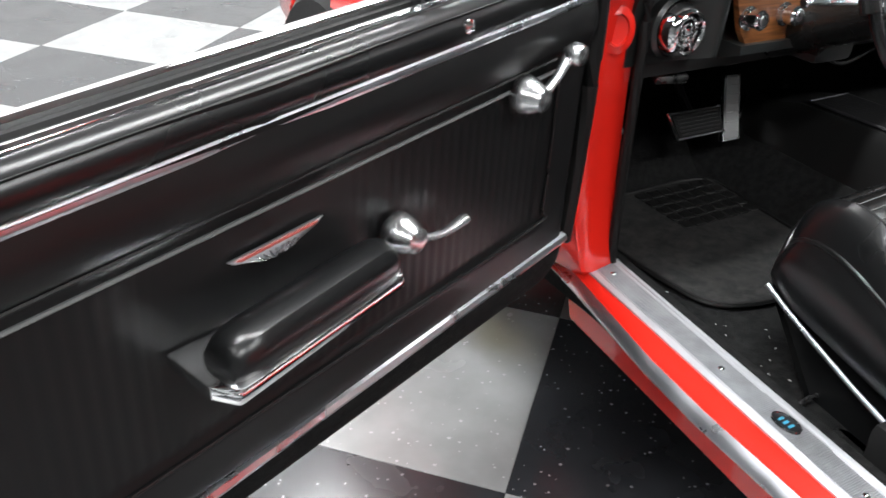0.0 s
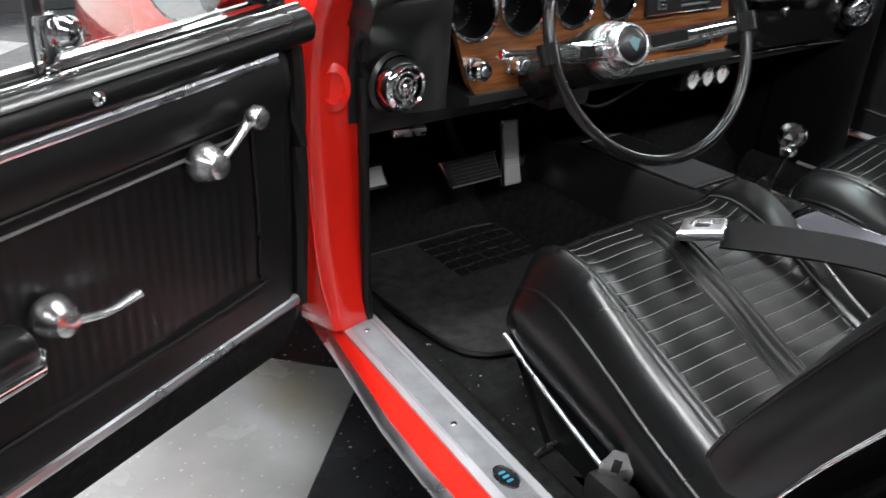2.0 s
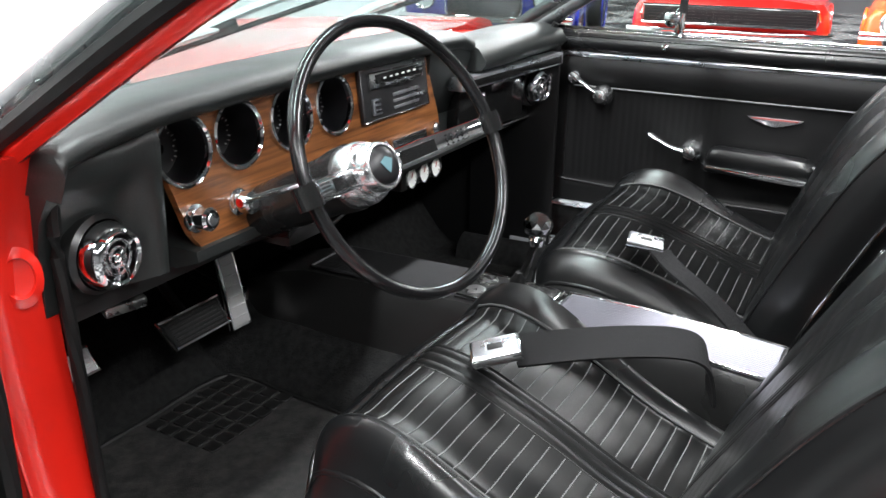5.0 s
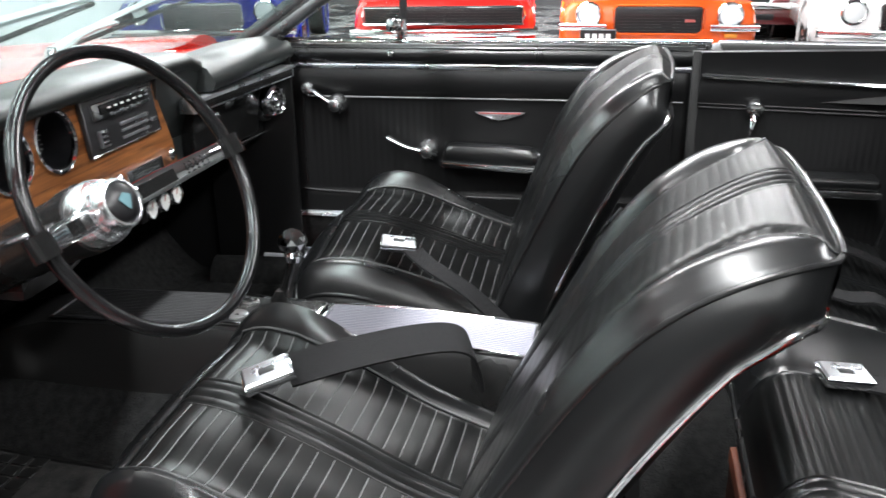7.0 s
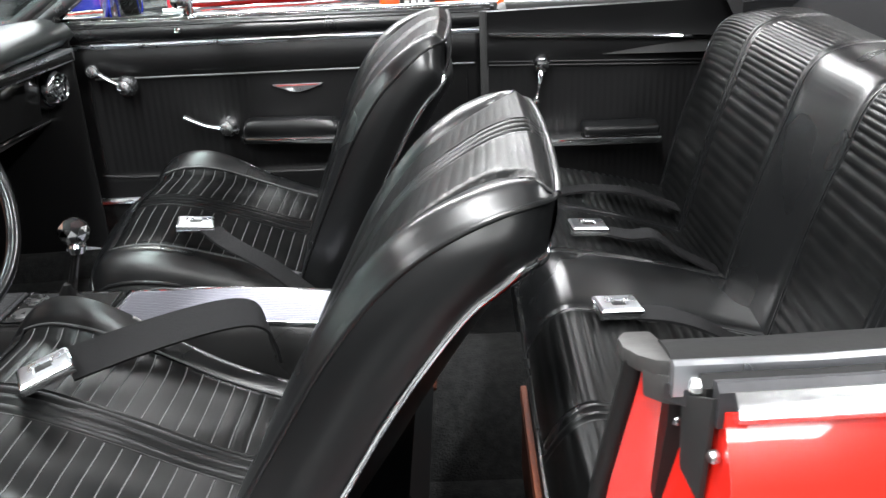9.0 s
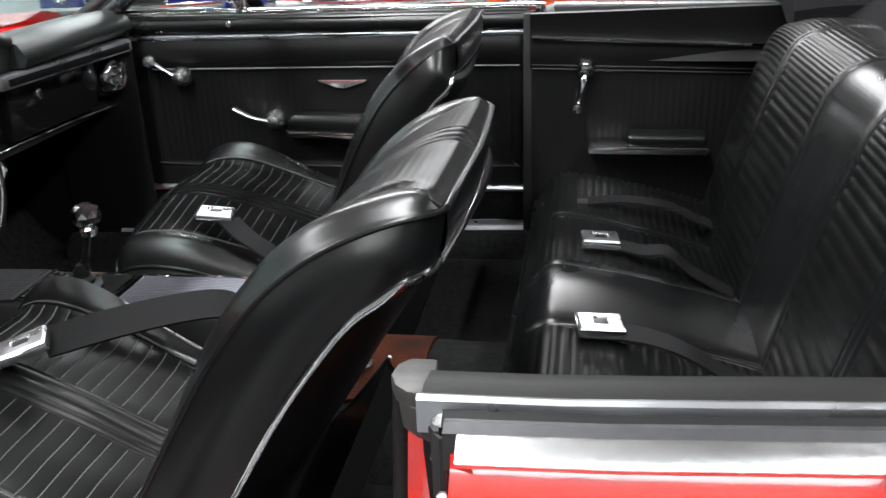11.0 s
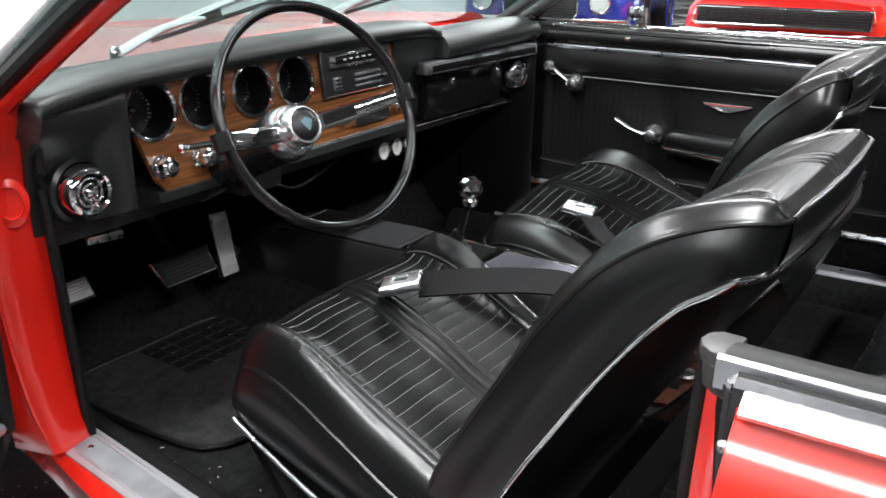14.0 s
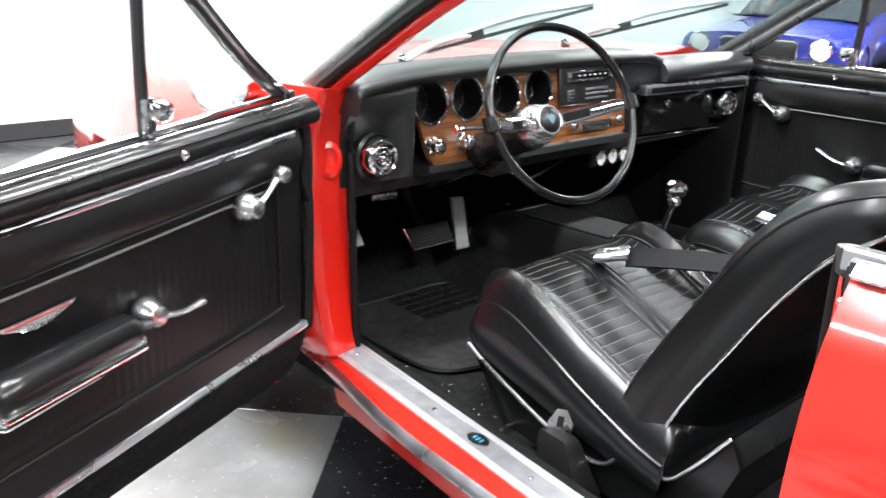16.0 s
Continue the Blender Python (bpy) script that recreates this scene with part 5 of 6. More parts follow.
an = thing("belt_anchor", "small bright metal anchor ring on black carpet", "anchor", pose(0.862, 0.776, CZ + tunnel(0, 0.776) + 0.008))
part("ring", tube([(0.016 * math.cos(a), 0.016 * math.sin(a), 0.004) for a in steps(-2.3, 2.3, 16)], 0.0035, 6), STEEL, an)
part("bolt", lathe([(0.008, 0), (0.008, 0.005), (0.004, 0.007)], 12), DARKMETAL, an)

# ---- floor mat ----
mat_ = thing("floor_mat", "black carpet floor mat with bound edge on the driver's floor", "floor mat", pose(0, 0, CZ))


def mat_outline(n=60):
    pts = [(0.215, 0.275), (0.235, 0.36), (0.235, 0.52), (0.21, 0.60), (-0.05, 0.625), (-0.20, 0.62), (-0.215, 0.42), (-0.20, 0.235), (-0.05, 0.215), (0.10, 0.225), (0.18, 0.24)]
    return spline([(x, y, 0) for x, y in pts + pts[:1]], n)[:-1]


ol = mat_outline()
bm = bmesh.new()
bm.faces.new([bm.verts.new(p + Vector((0, 0, 0.012))) for p in ol])
f = bm.faces[:]
r = bmesh.ops.extrude_face_region(bm, geom=f)
bmesh.ops.translate(bm, verts=[v for v in r["geom"] if isinstance(v, bmesh.types.BMVert)], vec=(0, 0, -0.008))
part("mat_surface", bm, MATRUB, mat_, "flat black mat pile", smooth=False)
part("bound_edge", tube([p + Vector((0, 0, 0.011)) for p in ol], 0.0055, 6, closed=True), RUBBER, mat_, "bound rubber edge")
for i in range(7):
    for j in range(5):
        x, y = -0.198 + 0.034 * j, 0.405 + 0.032 * i
        part("heel_block", box(x, x + 0.027, y, y + 0.025, 0.011, 0.0155, 0.0012, 1), RUBBER, mat_)

# warm light on the carpet behind the front seats, painted as an orange-brown sheet
part("warm_glow_patch", sheet(lambda u, v: Vector((0.77 + 0.20 * u, 0.70 + 0.20 * v + 0.03 * u, CZ + tunnel(0, 0.70 + 0.20 * v + 0.03 * u) + 0.007)), steps(0, 1, 8), steps(0, 1, 10), (0, 0, -0.006)), WARMBROWN, car, "orange-brown patch standing for warm light on the carpet")

rng = random.Random(7)
lint = bmesh.new()
for k in range(70):
    x, y, a = rng.uniform(0.0, 0.75), rng.uniform(0.17, 0.45), rng.uniform(0, 3.1)
    z = CZ + 0.008
    d = Vector((math.cos(a), math.sin(a), 0)) * rng.uniform(0.0006, 0.003)
    tube([Vector((x, y, z)) - d, Vector((x, y, z + 0.0008)), Vector((x, y, z)) + d], rng.uniform(0.0003, 0.0006), 4, bm=lint)
tagged(finish(lint, "carpet_lint", DIALWHITE), "tiny pale specks of lint on black carpet", "lint", kind="stuff")

# ---- dashboard ----
dash = thing("dashboard", "black padded dashboard with walnut instrument panel and chrome bezels", "dashboard")


def brow(y):
    """Height of the pad's crown and reach of its rear lip, across the car."""
    if y < 0.30:
        t = (0.30 - y) / 0.22
        return 1.012 - 0.018 * t * t, 0.085 + 0.03 * t
    if y < 1.10:
        return 1.012 + 0.006 * math.sin((y - 0.3) / 0.8 * math.pi), 0.085
    return 1.0, 0.08


def pad_ring(y, top, lip, under):
    return [Vector((-0.115, y, top - 0.05)), Vector((-0.105, y, top - 0.022)), Vector((-0.06, y, top - 0.006)), Vector((0.03, y, top)), Vector((lip - 0.014, y, top - 0.003)), Vector((lip, y, top - 0.012)), Vector((lip + 0.002, y, top - 0.024)), Vector((lip - 0.012, y, under)), Vector((0.03, y, under)), Vector((-0.115, y, under - 0.06))]


rings = [pad_ring(0.085, 0.985, 0.118, 0.93)]
for y in (0.095, 0.13, 0.18, 0.24, 0.29, 0.4, 0.55, 0.7, 0.85, 1.0, 1.08, 1.115):
    t, l = brow(y)
    rings.append(pad_ring(y, t, l, t - 0.034))
t, l = brow(1.12)
rings += [pad_ring(1.135, t - 0.002, l - 0.003, t - 0.04), pad_ring(1.145, t - 0.012, l - 0.012, t - 0.05)]
part("brow_pad", loft(rings), PAD, dash, "black padded brow over the gauges", angle=75)
# left cheek of the hood, from the brow down beside the wood
inner = ((-0.10, 0.985), (0.080, 0.985), (0.088, 0.965), (0.089, 0.93), (0.088, 0.88), (0.086, 0.82), (0.084, 0.785), (-0.10, 0.785))
outer = ((-0.10, 0.975), (0.085, 0.975), (0.094, 0.958), (0.072, 0.925), (0.052, 0.895), (0.042, 0.86), (0.038, 0.77), (-0.10, 0.75))
part("cheek_left", loft([[Vector((a + (c - a) * k, y, b + (d - b) * k)) for (a, b), (c, d) in zip(outer, inner)] for y, k in ((0.09, 0.0), (0.10, 0.0), (0.19, 0.0), (0.204, 0.08), (0.215, 0.30), (0.225, 0.62), (0.234, 0.88), (0.242, 0.98), (0.249, 0.96), (0.251, 0.85))]), PAD, dash, "black padded cheek beside the gauges", angle=70)
part("cheek_right", loft([[Vector((x, y, z)) for x, z in ((-0.10, 0.99), (0.072, 0.985), (0.07, 0.955), (0.05, 0.89), (0.02, 0.815), (-0.10, 0.80))] for y in (0.958, 0.97, 1.10, 1.14)]), PAD, dash, "black padded cheek beside the radio")


# walnut panel with round openings
def panel_x(z):
    return 0.060 + (0.985 - z) * 0.12


GAUGES = ((0.308, 0.936), (0.416, 0.936), (0.536, 0.936), (0.648, 0.938))
GR = 0.0475
bm = bmesh.new()
edges = []


def loop(pts):
    v = [bm.verts.new((0, y, z)) for y, z in pts]
    for k in range(len(v)):
        edges.append(bm.edges.new((v[k], v[(k + 1) % len(v)])))


loop([(0.248, 0.984), (0.256, 0.988), (0.945, 0.988), (0.955, 0.98), (0.984, 0.86), (0.985, 0.812), (0.968, 0.798), (0.66, 0.798), (0.60, 0.81), (0.458, 0.81), (0.452, 0.796), (0.325, 0.794), (0.31, 0.80), (0.296, 0.82)])
for gy, gz in GAUGES:
    loop([(gy + GR * math.cos(a), gz + GR * math.sin(a)) for a in steps(0, 2 * math.pi, 36)[:-1]])
bmesh.ops.triangle_fill(bm, edges=edges, use_beauty=True)
r = bmesh.ops.extrude_face_region(bm, geom=bm.faces[:])
for v in [v for v in r["geom"] if isinstance(v, bmesh.types.BMVert)]:
    v.co.x = 0.012
for v in bm.verts:
    v.co.x = panel_x(v.co.z) - 0.012 + v.co.x
part("walnut_panel", bm, WOOD, dash, "polished walnut veneer instrument panel", smooth=False)
nrm = Vector((1, 0, 0.12)).normalized()
for gy, gz in GAUGES:
    c = Vector((panel_x(gz) + 0.001, gy, gz))
    fm = facing(c, nrm)
    g = part("gauge", lathe([(GR + 0.004, 0.0), (GR + 0.0035, 0.004), (GR, 0.0055), (GR - 0.003, 0.003), (GR - 0.003, -0.004)], 44, fm, cap=False), CHROME, dash, "deep round gauge with a chrome bezel")
    part("cup", lathe([(GR - 0.002, 0.0), (GR - 0.006, -0.02), (GR - 0.010, -0.052), (0.0, -0.052)], 40, fm, cap=False), DIAL, g, "deep black gauge cup")
    tick = bmesh.new()
    for k in range(22):
        a = radians(-130 + 260 * k / 21)
        p, q = (Vector((rr * math.sin(a), rr * math.cos(a), -0.0512)) for rr in (0.033, 0.0385 if k % 3 else 0.03))
        tube([fm @ p, fm @ q], 0.0007, 4, bm=tick)
    part("dial_marks", tick, DIALWHITE, g)
    part("needle", tube([fm @ Vector((0, 0, -0.047)), fm @ Vector((-0.02, -0.022, -0.047))], 0.0011, 5), REDMARK, g)
    part("centre_cap", lathe([(0.009, -0.052), (0.008, -0.045), (0.004, -0.044)], 16, fm), GLOSS, g)
for ky, kz in ((0.307, 0.842), (0.392, 0.842)):
    c = Vector((panel_x(kz), ky, kz))
    k = part("dash_knob", lathe([(0.020, 0.0), (0.020, 0.004), (0.013, 0.006), (0.0125, 0.012), (0.016, 0.014), (0.0165, 0.030), (0.013, 0.034), (0.004, 0.0345)], 24, facing(c, nrm)), CHROME, dash, "chrome dash knob")
    part("knob_cap", lathe([(0.009, 0.0345), (0.008, 0.036)], 16, facing(c, nrm)), STEEL, k)

# radio and heater plate


def plate(name, y0, y1, z0, z1, depth, mat, parent, label="", bevel=0.0015, lift=0.0):
    return part(name, slab([(y0, z0), (y1, z0), (y1, z1), (y0, z1)], depth, bevel, lambda a, b, c: Vector((panel_x(b) + 0.001 + lift + c, a, b))), mat, parent, label)


rad = plate("radio_plate", 0.718, 0.940, 0.890, 0.985, 0.008, DARKMETAL, dash, "black and chrome radio and heater plate")
part("plate_rim", tube([Vector((panel_x(z) + 0.009, y, z)) for y, z in ((0.720, 0.892), (0.938, 0.892), (0.938, 0.983), (0.720, 0.983))], 0.0018, 6, closed=True), CHROME, rad)
plate("radio_face", 0.738, 0.915, 0.948, 0.976, 0.010, CHROME, rad, "chrome radio face", 0.003, 0.006)
plate("radio_scale", 0.756, 0.898, 0.956, 0.972, 0.003, GLOSS, rad, "", 0.001, 0.016)
sc = bmesh.new()
for k in range(6):
    y = 0.775 + 0.02 * k
    box(panel_x(0.964) + 0.0205, panel_x(0.964) + 0.0212, y, y + 0.008, 0.963, 0.966, bm=sc)
part("scale_marks", sc, DIALWHITE, rad)
for y in (0.79, 0.822, 0.856):
    part("push_button", box(panel_x(0.951) + 0.014, panel_x(0.951) + 0.024, y, y + 0.020, 0.9485, 0.9555, 0.002), CHROME, rad)
plate("slider_slot", 0.815, 0.905, 0.925, 0.931, 0.003, ALU, rad, "", 0.0008, 0.008)
plate("slider_slot", 0.815, 0.905, 0.914, 0.919, 0.003, ALU, rad, "", 0.0008, 0.008)
plate("slider_slot", 0.815, 0.905, 0.902, 0.907, 0.003, ALU, rad, "", 0.0008, 0.008)
plate("switch", 0.744, 0.768, 0.902, 0.930, 0.006, ALU, rad, "", 0.0015, 0.008)
for z in (0.909, 0.917, 0.925):
    plate("switch_bar", 0.748, 0.764, z - 0.002, z + 0.002, 0.004, DIAL, rad, "", 0.0005, 0.0125)
plate("lever_tip", 0.902, 0.918, 0.914, 0.922, 0.012, CHROME, rad, "", 0.002, 0.008)
tun = plate("ash_tray", 0.795, 0.915, 0.822, 0.848, 0.012, CHROME, dash, "chrome fronted ash tray", 0.003)
sl = bmesh.new()
for k in range(5):
    box(panel_x(0.835) + 0.0135, panel_x(0.835) + 0.0150, 0.807, 0.903, 0.8255 + 0.0045 * k, 0.8275 + 0.0045 * k, bm=sl)
part("tray_ribs", sl, DIAL, tun)
plate("lower_chrome_strip", 0.66, 0.975, 0.799, 0.805, 0.004, ALU, dash, "thin bright strip under the wood")
plate("lower_chrome_strip", 0.32, 0.45, 0.795, 0.7995, 0.004, ALU, dash)
for y in (0.765, 0.945):
    part("radio_knob", lathe([(0.012, 0), (0.0115, 0.016), (0.008, 0.02), (0.003, 0.021)], 18, facing((panel_x(0.840), y, 0.840), nrm)), CHROME, dash)
part("lower_roll", loft([[Vector((x, y, z)) for x, z in ((panel_x(0.8) + 0.01, 0.80), (panel_x(0.8) + 0.012, 0.785), (0.05, 0.768), (-0.04, 0.77), (-0.04, 0.80))] for y in (0.29, 0.31, 0.96, 0.99)]), PAD, dash, "black padded lower edge")
part("under_panel", box(-0.50, 0.03, 0.12, 2 * MID - 0.12, 0.74, 0.80, 0.01), JAMB, dash, "black under-dash panel")

# passenger side: shelf, bright strip, glove door, vent
pr = []
for y, k in ((1.128, 0.0), (1.15, 1), (1.25, 1), (1.40, 1), (1.52, 1), (1.555, 0.7)):
    pr.append([Vector((-0.09, y, 0.935)), Vector((-0.07, y, 0.97)), Vector((0.05, y, 0.985)), Vector((0.09 + 0.01 * (y - 1.13) / 0.4, y, 0.972)), Vector((0.108 + 0.01 * (y - 1.13) / 0.4, y, 0.945)), Vector((0.098, y, 0.926)), Vector((0.04, y, 0.922)), Vector((-0.09, y, 0.88))])
part("passenger_pad", loft(pr), PAD, dash, "black passenger dash pad", angle=85)
st = part("dash_strip", slab([(1.05, 0.894), (1.515, 0.892), (1.515, 0.921), (1.05, 0.921)], 0.035, 0.004, lambda a, b, c: Vector((0.060 + 0.03 * max(0, (a - 1.1) / 0.4) + c, a, b))), ALU, dash, "bright ribbed dash strip")
part("strip_inset", slab([(1.07, 0.899), (1.50, 0.897), (1.50, 0.914), (1.07, 0.914)], 0.0035, 0.001, lambda a, b, c: Vector((0.0945 + 0.03 * max(0, (a - 1.1) / 0.4) + c, a, b))), GLOSS, st)
bl = bmesh.new()
for y in (1.09, 1.105, 1.12, 1.165, 1.18, 1.195):
    box(0.098 + 0.03 * max(0, (y - 1.1) / 0.4), 0.0995 + 0.03 * max(0, (y - 1.1) / 0.4), y, y + 0.01, 0.901, 0.911, bm=bl)
part("strip_marks", bl, CHROME, st)
part("glove_door", slab([(1.10, 0.775), (1.44, 0.770), (1.44, 0.888), (1.10, 0.888)], 0.03, 0.006, lambda a, b, c: Vector((0.025 + 0.25 * (b - 0.775) * 0.3 + c, a, b))), GLOSS, dash, "black glove box door")
part("glove_lock", lathe([(0.011, 0), (0.011, 0.006), (0.008, 0.009), (0.003, 0.0095)], 18, facing((0.06, 1.203, 0.856), (1, 0, 0))), CHROME, dash)
part("glove_surround", box(-0.1, 0.03, 1.04, 1.56, 0.765, 0.92, 0.006), PAD, dash)
part("lower_edge_strip", tube([Vector((0.035, 1.06, 0.762)), Vector((0.035, 1.30, 0.758)), Vector((0.035, 1.555, 0.748))], 0.0032, 6), CHROME, dash)


def ball_vent(y, z, x, parent):
    fm = facing((x, y, z), (1, 0.12 if y < MID else -0.12, 0.0))
    v = part("ball_vent", lathe([(0.043, -0.05), (0.044, -0.014), (0.0425, -0.002), (0.038, 0.008), (0.034, 0.011), (0.031, 0.008), (0.030, -0.006)], 40, fm, cap=False), CHROME, parent, "chrome ball air vent")
    part("vent_throat", lathe([(0.030, -0.006), (0.028, -0.016), (0.0, -0.016)], 30, fm, cap=False), DIAL, v)
    for r in (0.0225, 0.013):
        part("vane_ring", tube([fm @ Vector((r * math.cos(a), r * math.sin(a), 0.003)) for a in steps(0, 2 * math.pi, 28)[:-1]], 0.0022, 8, closed=True), SATIN, v)
    for a in (25, 145, 265):
        part("vane", box(0.008, 0.031, -0.0016, 0.0016, -0.006, 0.004, 0.0006), SATIN, v).matrix_world = fm @ pose(0, 0, 0, 0, 0, a)
    part("vent_hub", lathe([(0.008, -0.012), (0.008, 0.006), (0.005, 0.009)], 18, fm), CHROME, v)
    part("vane_arm", box(-0.0025, 0.0025, -0.030, 0.0, 0.004, 0.011, 0.001), CHROME, v).matrix_world = fm @ pose(0, 0, 0, 0, 0, 20)
    part("vent_collar", lathe([(0.050, -0.05), (0.052, -0.024), (0.046, -0.018)], 30, fm, cap=False), PLASTIC, v)


ball_vent(0.166, 0.834, 0.082, dash)
ball_vent(1.489, 0.836, 0.080, dash)
part("kick_panel", box(-0.55, 0.03, 0.085, 0.10, 0.40, 0.80, 0.004), JAMB, dash)
part("kick_panel", box(-0.55, 0.06, 2 * MID - 0.10, 2 * MID - 0.085, 0.24, 0.80, 0.004), PANEL, dash)
pb = part("parking_brake_pull", box(-0.012, 0.012, -0.031, 0.031, -0.008, 0.008, 0.004), STEEL, dash, "bright parking brake pull")
pb.matrix_world = pose(0.011, 0.224, 0.729, 0, 8, -14)
part("pull_rod", tube([(-0.08, 0.224, 0.74), (0.0, 0.224, 0.73)], 0.005, 6), DARKMETAL, pb)

# three accessory gauges under the dash
pod = part("gauge_pod", slab([(0.955, 0.690), (1.125, 0.694), (1.125, 0.738), (0.955, 0.738)], 0.03, 0.006, lambda a, b, c: Vector((-0.024 + c, a, b))), PLASTIC, dash, "black pod of three white gauges")
for y in (0.990, 1.041, 1.091):
    fm = facing((0.0065, y, 0.7145), (1, 0, 0.1))
    gg = part("accessory_gauge", lathe([(0.0235, 0), (0.0235, 0.004), (0.021, 0.006), (0.020, 0.004)], 28, fm, cap=False), CHROME, pod)
    part("white_dial", lathe([(0.0205, 0.001), (0.0205, 0.002)], 28, fm), DIALWHITE, gg)
    part("needle", tube([fm @ Vector((0, 0, 0.0032)), fm @ Vector((0.006, 0.011, 0.0032))], 0.0010, 5), REDMARK, gg)
    mk = bmesh.new()
    for k in range(9):
        a = radians(-120 + 30 * k)
        tube([fm @ Vector((rr * math.sin(a), rr * math.cos(a), 0.0024)) for rr in (0.015, 0.0185)], 0.0006, 4, bm=mk)
    part("dial_marks", mk, DIAL, gg)
part("pod_bracket", box(-0.03, 0.0, 0.96, 1.12, 0.738, 0.765, 0.003), PLASTIC, pod)
part("wiring", tube(spline([(0.0, 0.60, 0.745), (0.01, 0.68, 0.70), (0.0, 0.78, 0.71), (-0.02, 0.9, 0.735)], 16), 0.004, 6), RUBBER, dash, "black wires hanging under the dash")
part("paper_tag", box(0.055, 0.057, 0.585, 0.60, 0.735, 0.775), material("cream_tag", (0.55, 0.48, 0.33), 0.7), dash, "small cream tag")

# ---- steering wheel ----
WC = Vector((0.367, 0.400, 0.9506))
WT = radians(25.5)
WY = Matrix.Rotation(radians(-9.2), 4, "Z")
WN = WY.to_3x3() @ Vector((math.cos(WT), 0, math.sin(WT)))
WM = Matrix.Translation(WC) @ WY @ Matrix(((0, -math.sin(WT), math.cos(WT), 0), (1, 0, 0, 0), (0, math.cos(WT), math.sin(WT), 0), (0, 0, 0, 1))) @ Matrix.Rotation(radians(3.6), 4, "Z")
wheel = thing("steering_wheel", "black two-spoke steering wheel with chrome spokes and horn hub", "steering wheel")
WR = 0.1764
HM = WM @ Matrix.Translation((0, 0, -0.027)) @ Matrix.Diagonal((0.84, 0.84, 0.9, 1))  # the hub, sunk below the rim
rim = bmesh.new()
rings = []
for k in range(96):
    a = 2 * math.pi * k / 96
    r0 = 0.0084
    ring = []
    for j in range(12):
        b = 2 * math.pi * j / 12
        grip = 1 + 0.06 * (math.cos(10 * b) * 0)
        ring.append(WM @ Vector(((WR + r0 * math.cos(b)) * math.cos(a), (WR + r0 * math.cos(b)) * math.sin(a), r0 * math.sin(b) * 1.15)))
    rings.append(ring)
loft(rings + rings[:1], rim, cap=False)
bmesh.ops.remove_doubles(rim, verts=rim.verts, dist=1e-5)
part("rim", rim, RIM, wheel, "glossy black wheel rim")
for s in (-1, 1):
    out = [(0.030, 0.0150, -0.072), (0.08, 0.0150, -0.056), (0.125, 0.0135, -0.034), (0.166, 0.012, -0.010), (0.181, 0.011, 0.0)]
    sp = part("spoke", loft([[WM @ Vector((s * x, dy, z + dz)) for dy, dz in ((-w, -0.002), (w, -0.002), (w, 0.003), (w * 0.7, 0.0055), (-w * 0.7, 0.0055), (-w, 0.003))] for x, w, z in out]), CHROME, wheel, "flat chrome spoke")
    gr = bmesh.new()
    for k in range(6):
        x = 0.116 + 0.0072 * k
        for y in (-0.0065, -0.0022, 0.0022, 0.0065):
            p = WM @ Vector((s * x, y, -0.056 + 0.022 * (x - 0.08) / 0.045 + 0.0062))
            lathe([(0.0016, 0), (0.0016, 0.0015)], 6, facing(p, WN), bm=gr)
    part("spoke_holes", gr, DIAL, sp)
    part("spoke_inset", loft([[WM @ Vector((s * x, dy, z + dz)) for dy, dz in ((-w, 0.004), (w, 0.004), (w, 0.0065), (-w, 0.0065))] for x, w, z in ((0.046, 0.009, -0.0669), (0.100, 0.008, -0.0462))]), GLOSS, sp)
    part("spoke_root", lathe([(0.0165, -0.014), (0.0165, 0.014)], 16, WM @ Matrix.Translation((s * 0.180, 0, 0)) @ pose(0, 0, 0, 90, 0, 0) @ Matrix.Diagonal((1, 0.9, 1, 1))), GLOSS, wheel)
hub = part("horn_hub", lathe([(0.050, -0.100), (0.052, -0.070), (0.049, -0.060), (0.044, -0.058), (0.0435, -0.048), (0.0395, -0.044), (0.039, -0.028), (0.036, -0.023), (0.033, -0.0225), (0.031, -0.025)], 44, HM, cap=False), SATIN, wheel, "stepped chrome horn hub")
part("horn_button", lathe([(0.032, -0.030), (0.031, -0.024), (0.026, -0.020), (0.014, -0.018), (0.001, -0.0175)], 36, HM), DIAL, hub, "dark round horn button")
part("button_emblem", loft([[HM @ Vector((a, b, -0.0172 + h)) for a, b in ((-0.013, 0.006), (0, 0.013), (0.013, 0.006), (0.005, -0.008), (0, -0.014), (-0.005, -0.008))] for h in (0, 0.001)]), material("button_teal", (0.08, 0.16, 0.18), 0.4), hub)
part("steering_column", loft([[WC + WN * d + (WM.to_3x3() @ Vector((r * math.cos(a), r * math.sin(a), 0))) for a in steps(0, 2 * math.pi, 20)[:-1]] for d, r in ((-0.108, 0.046), (-0.13, 0.046), (-0.16, 0.042), (-0.34, 0.040), (-0.55, 0.038))]), PLASTIC, wheel, "black steering column")
part("turn_lever", tube(spline([WM @ Vector(p) for p in ((-0.04, 0.012, -0.13), (-0.11, 0.018, -0.12), (-0.175, 0.022, -0.11), (-0.19, 0.022, -0.108))], 14), [0.005] * 11 + [0.0065, 0.008, 0.008, 0.006], 8), CHROME, wheel, "chrome turn signal lever")
part("column_bracket", box(0.02, 0.13, 0.44, 0.54, 0.76, 0.82, 0.015), PLASTIC, wheel)

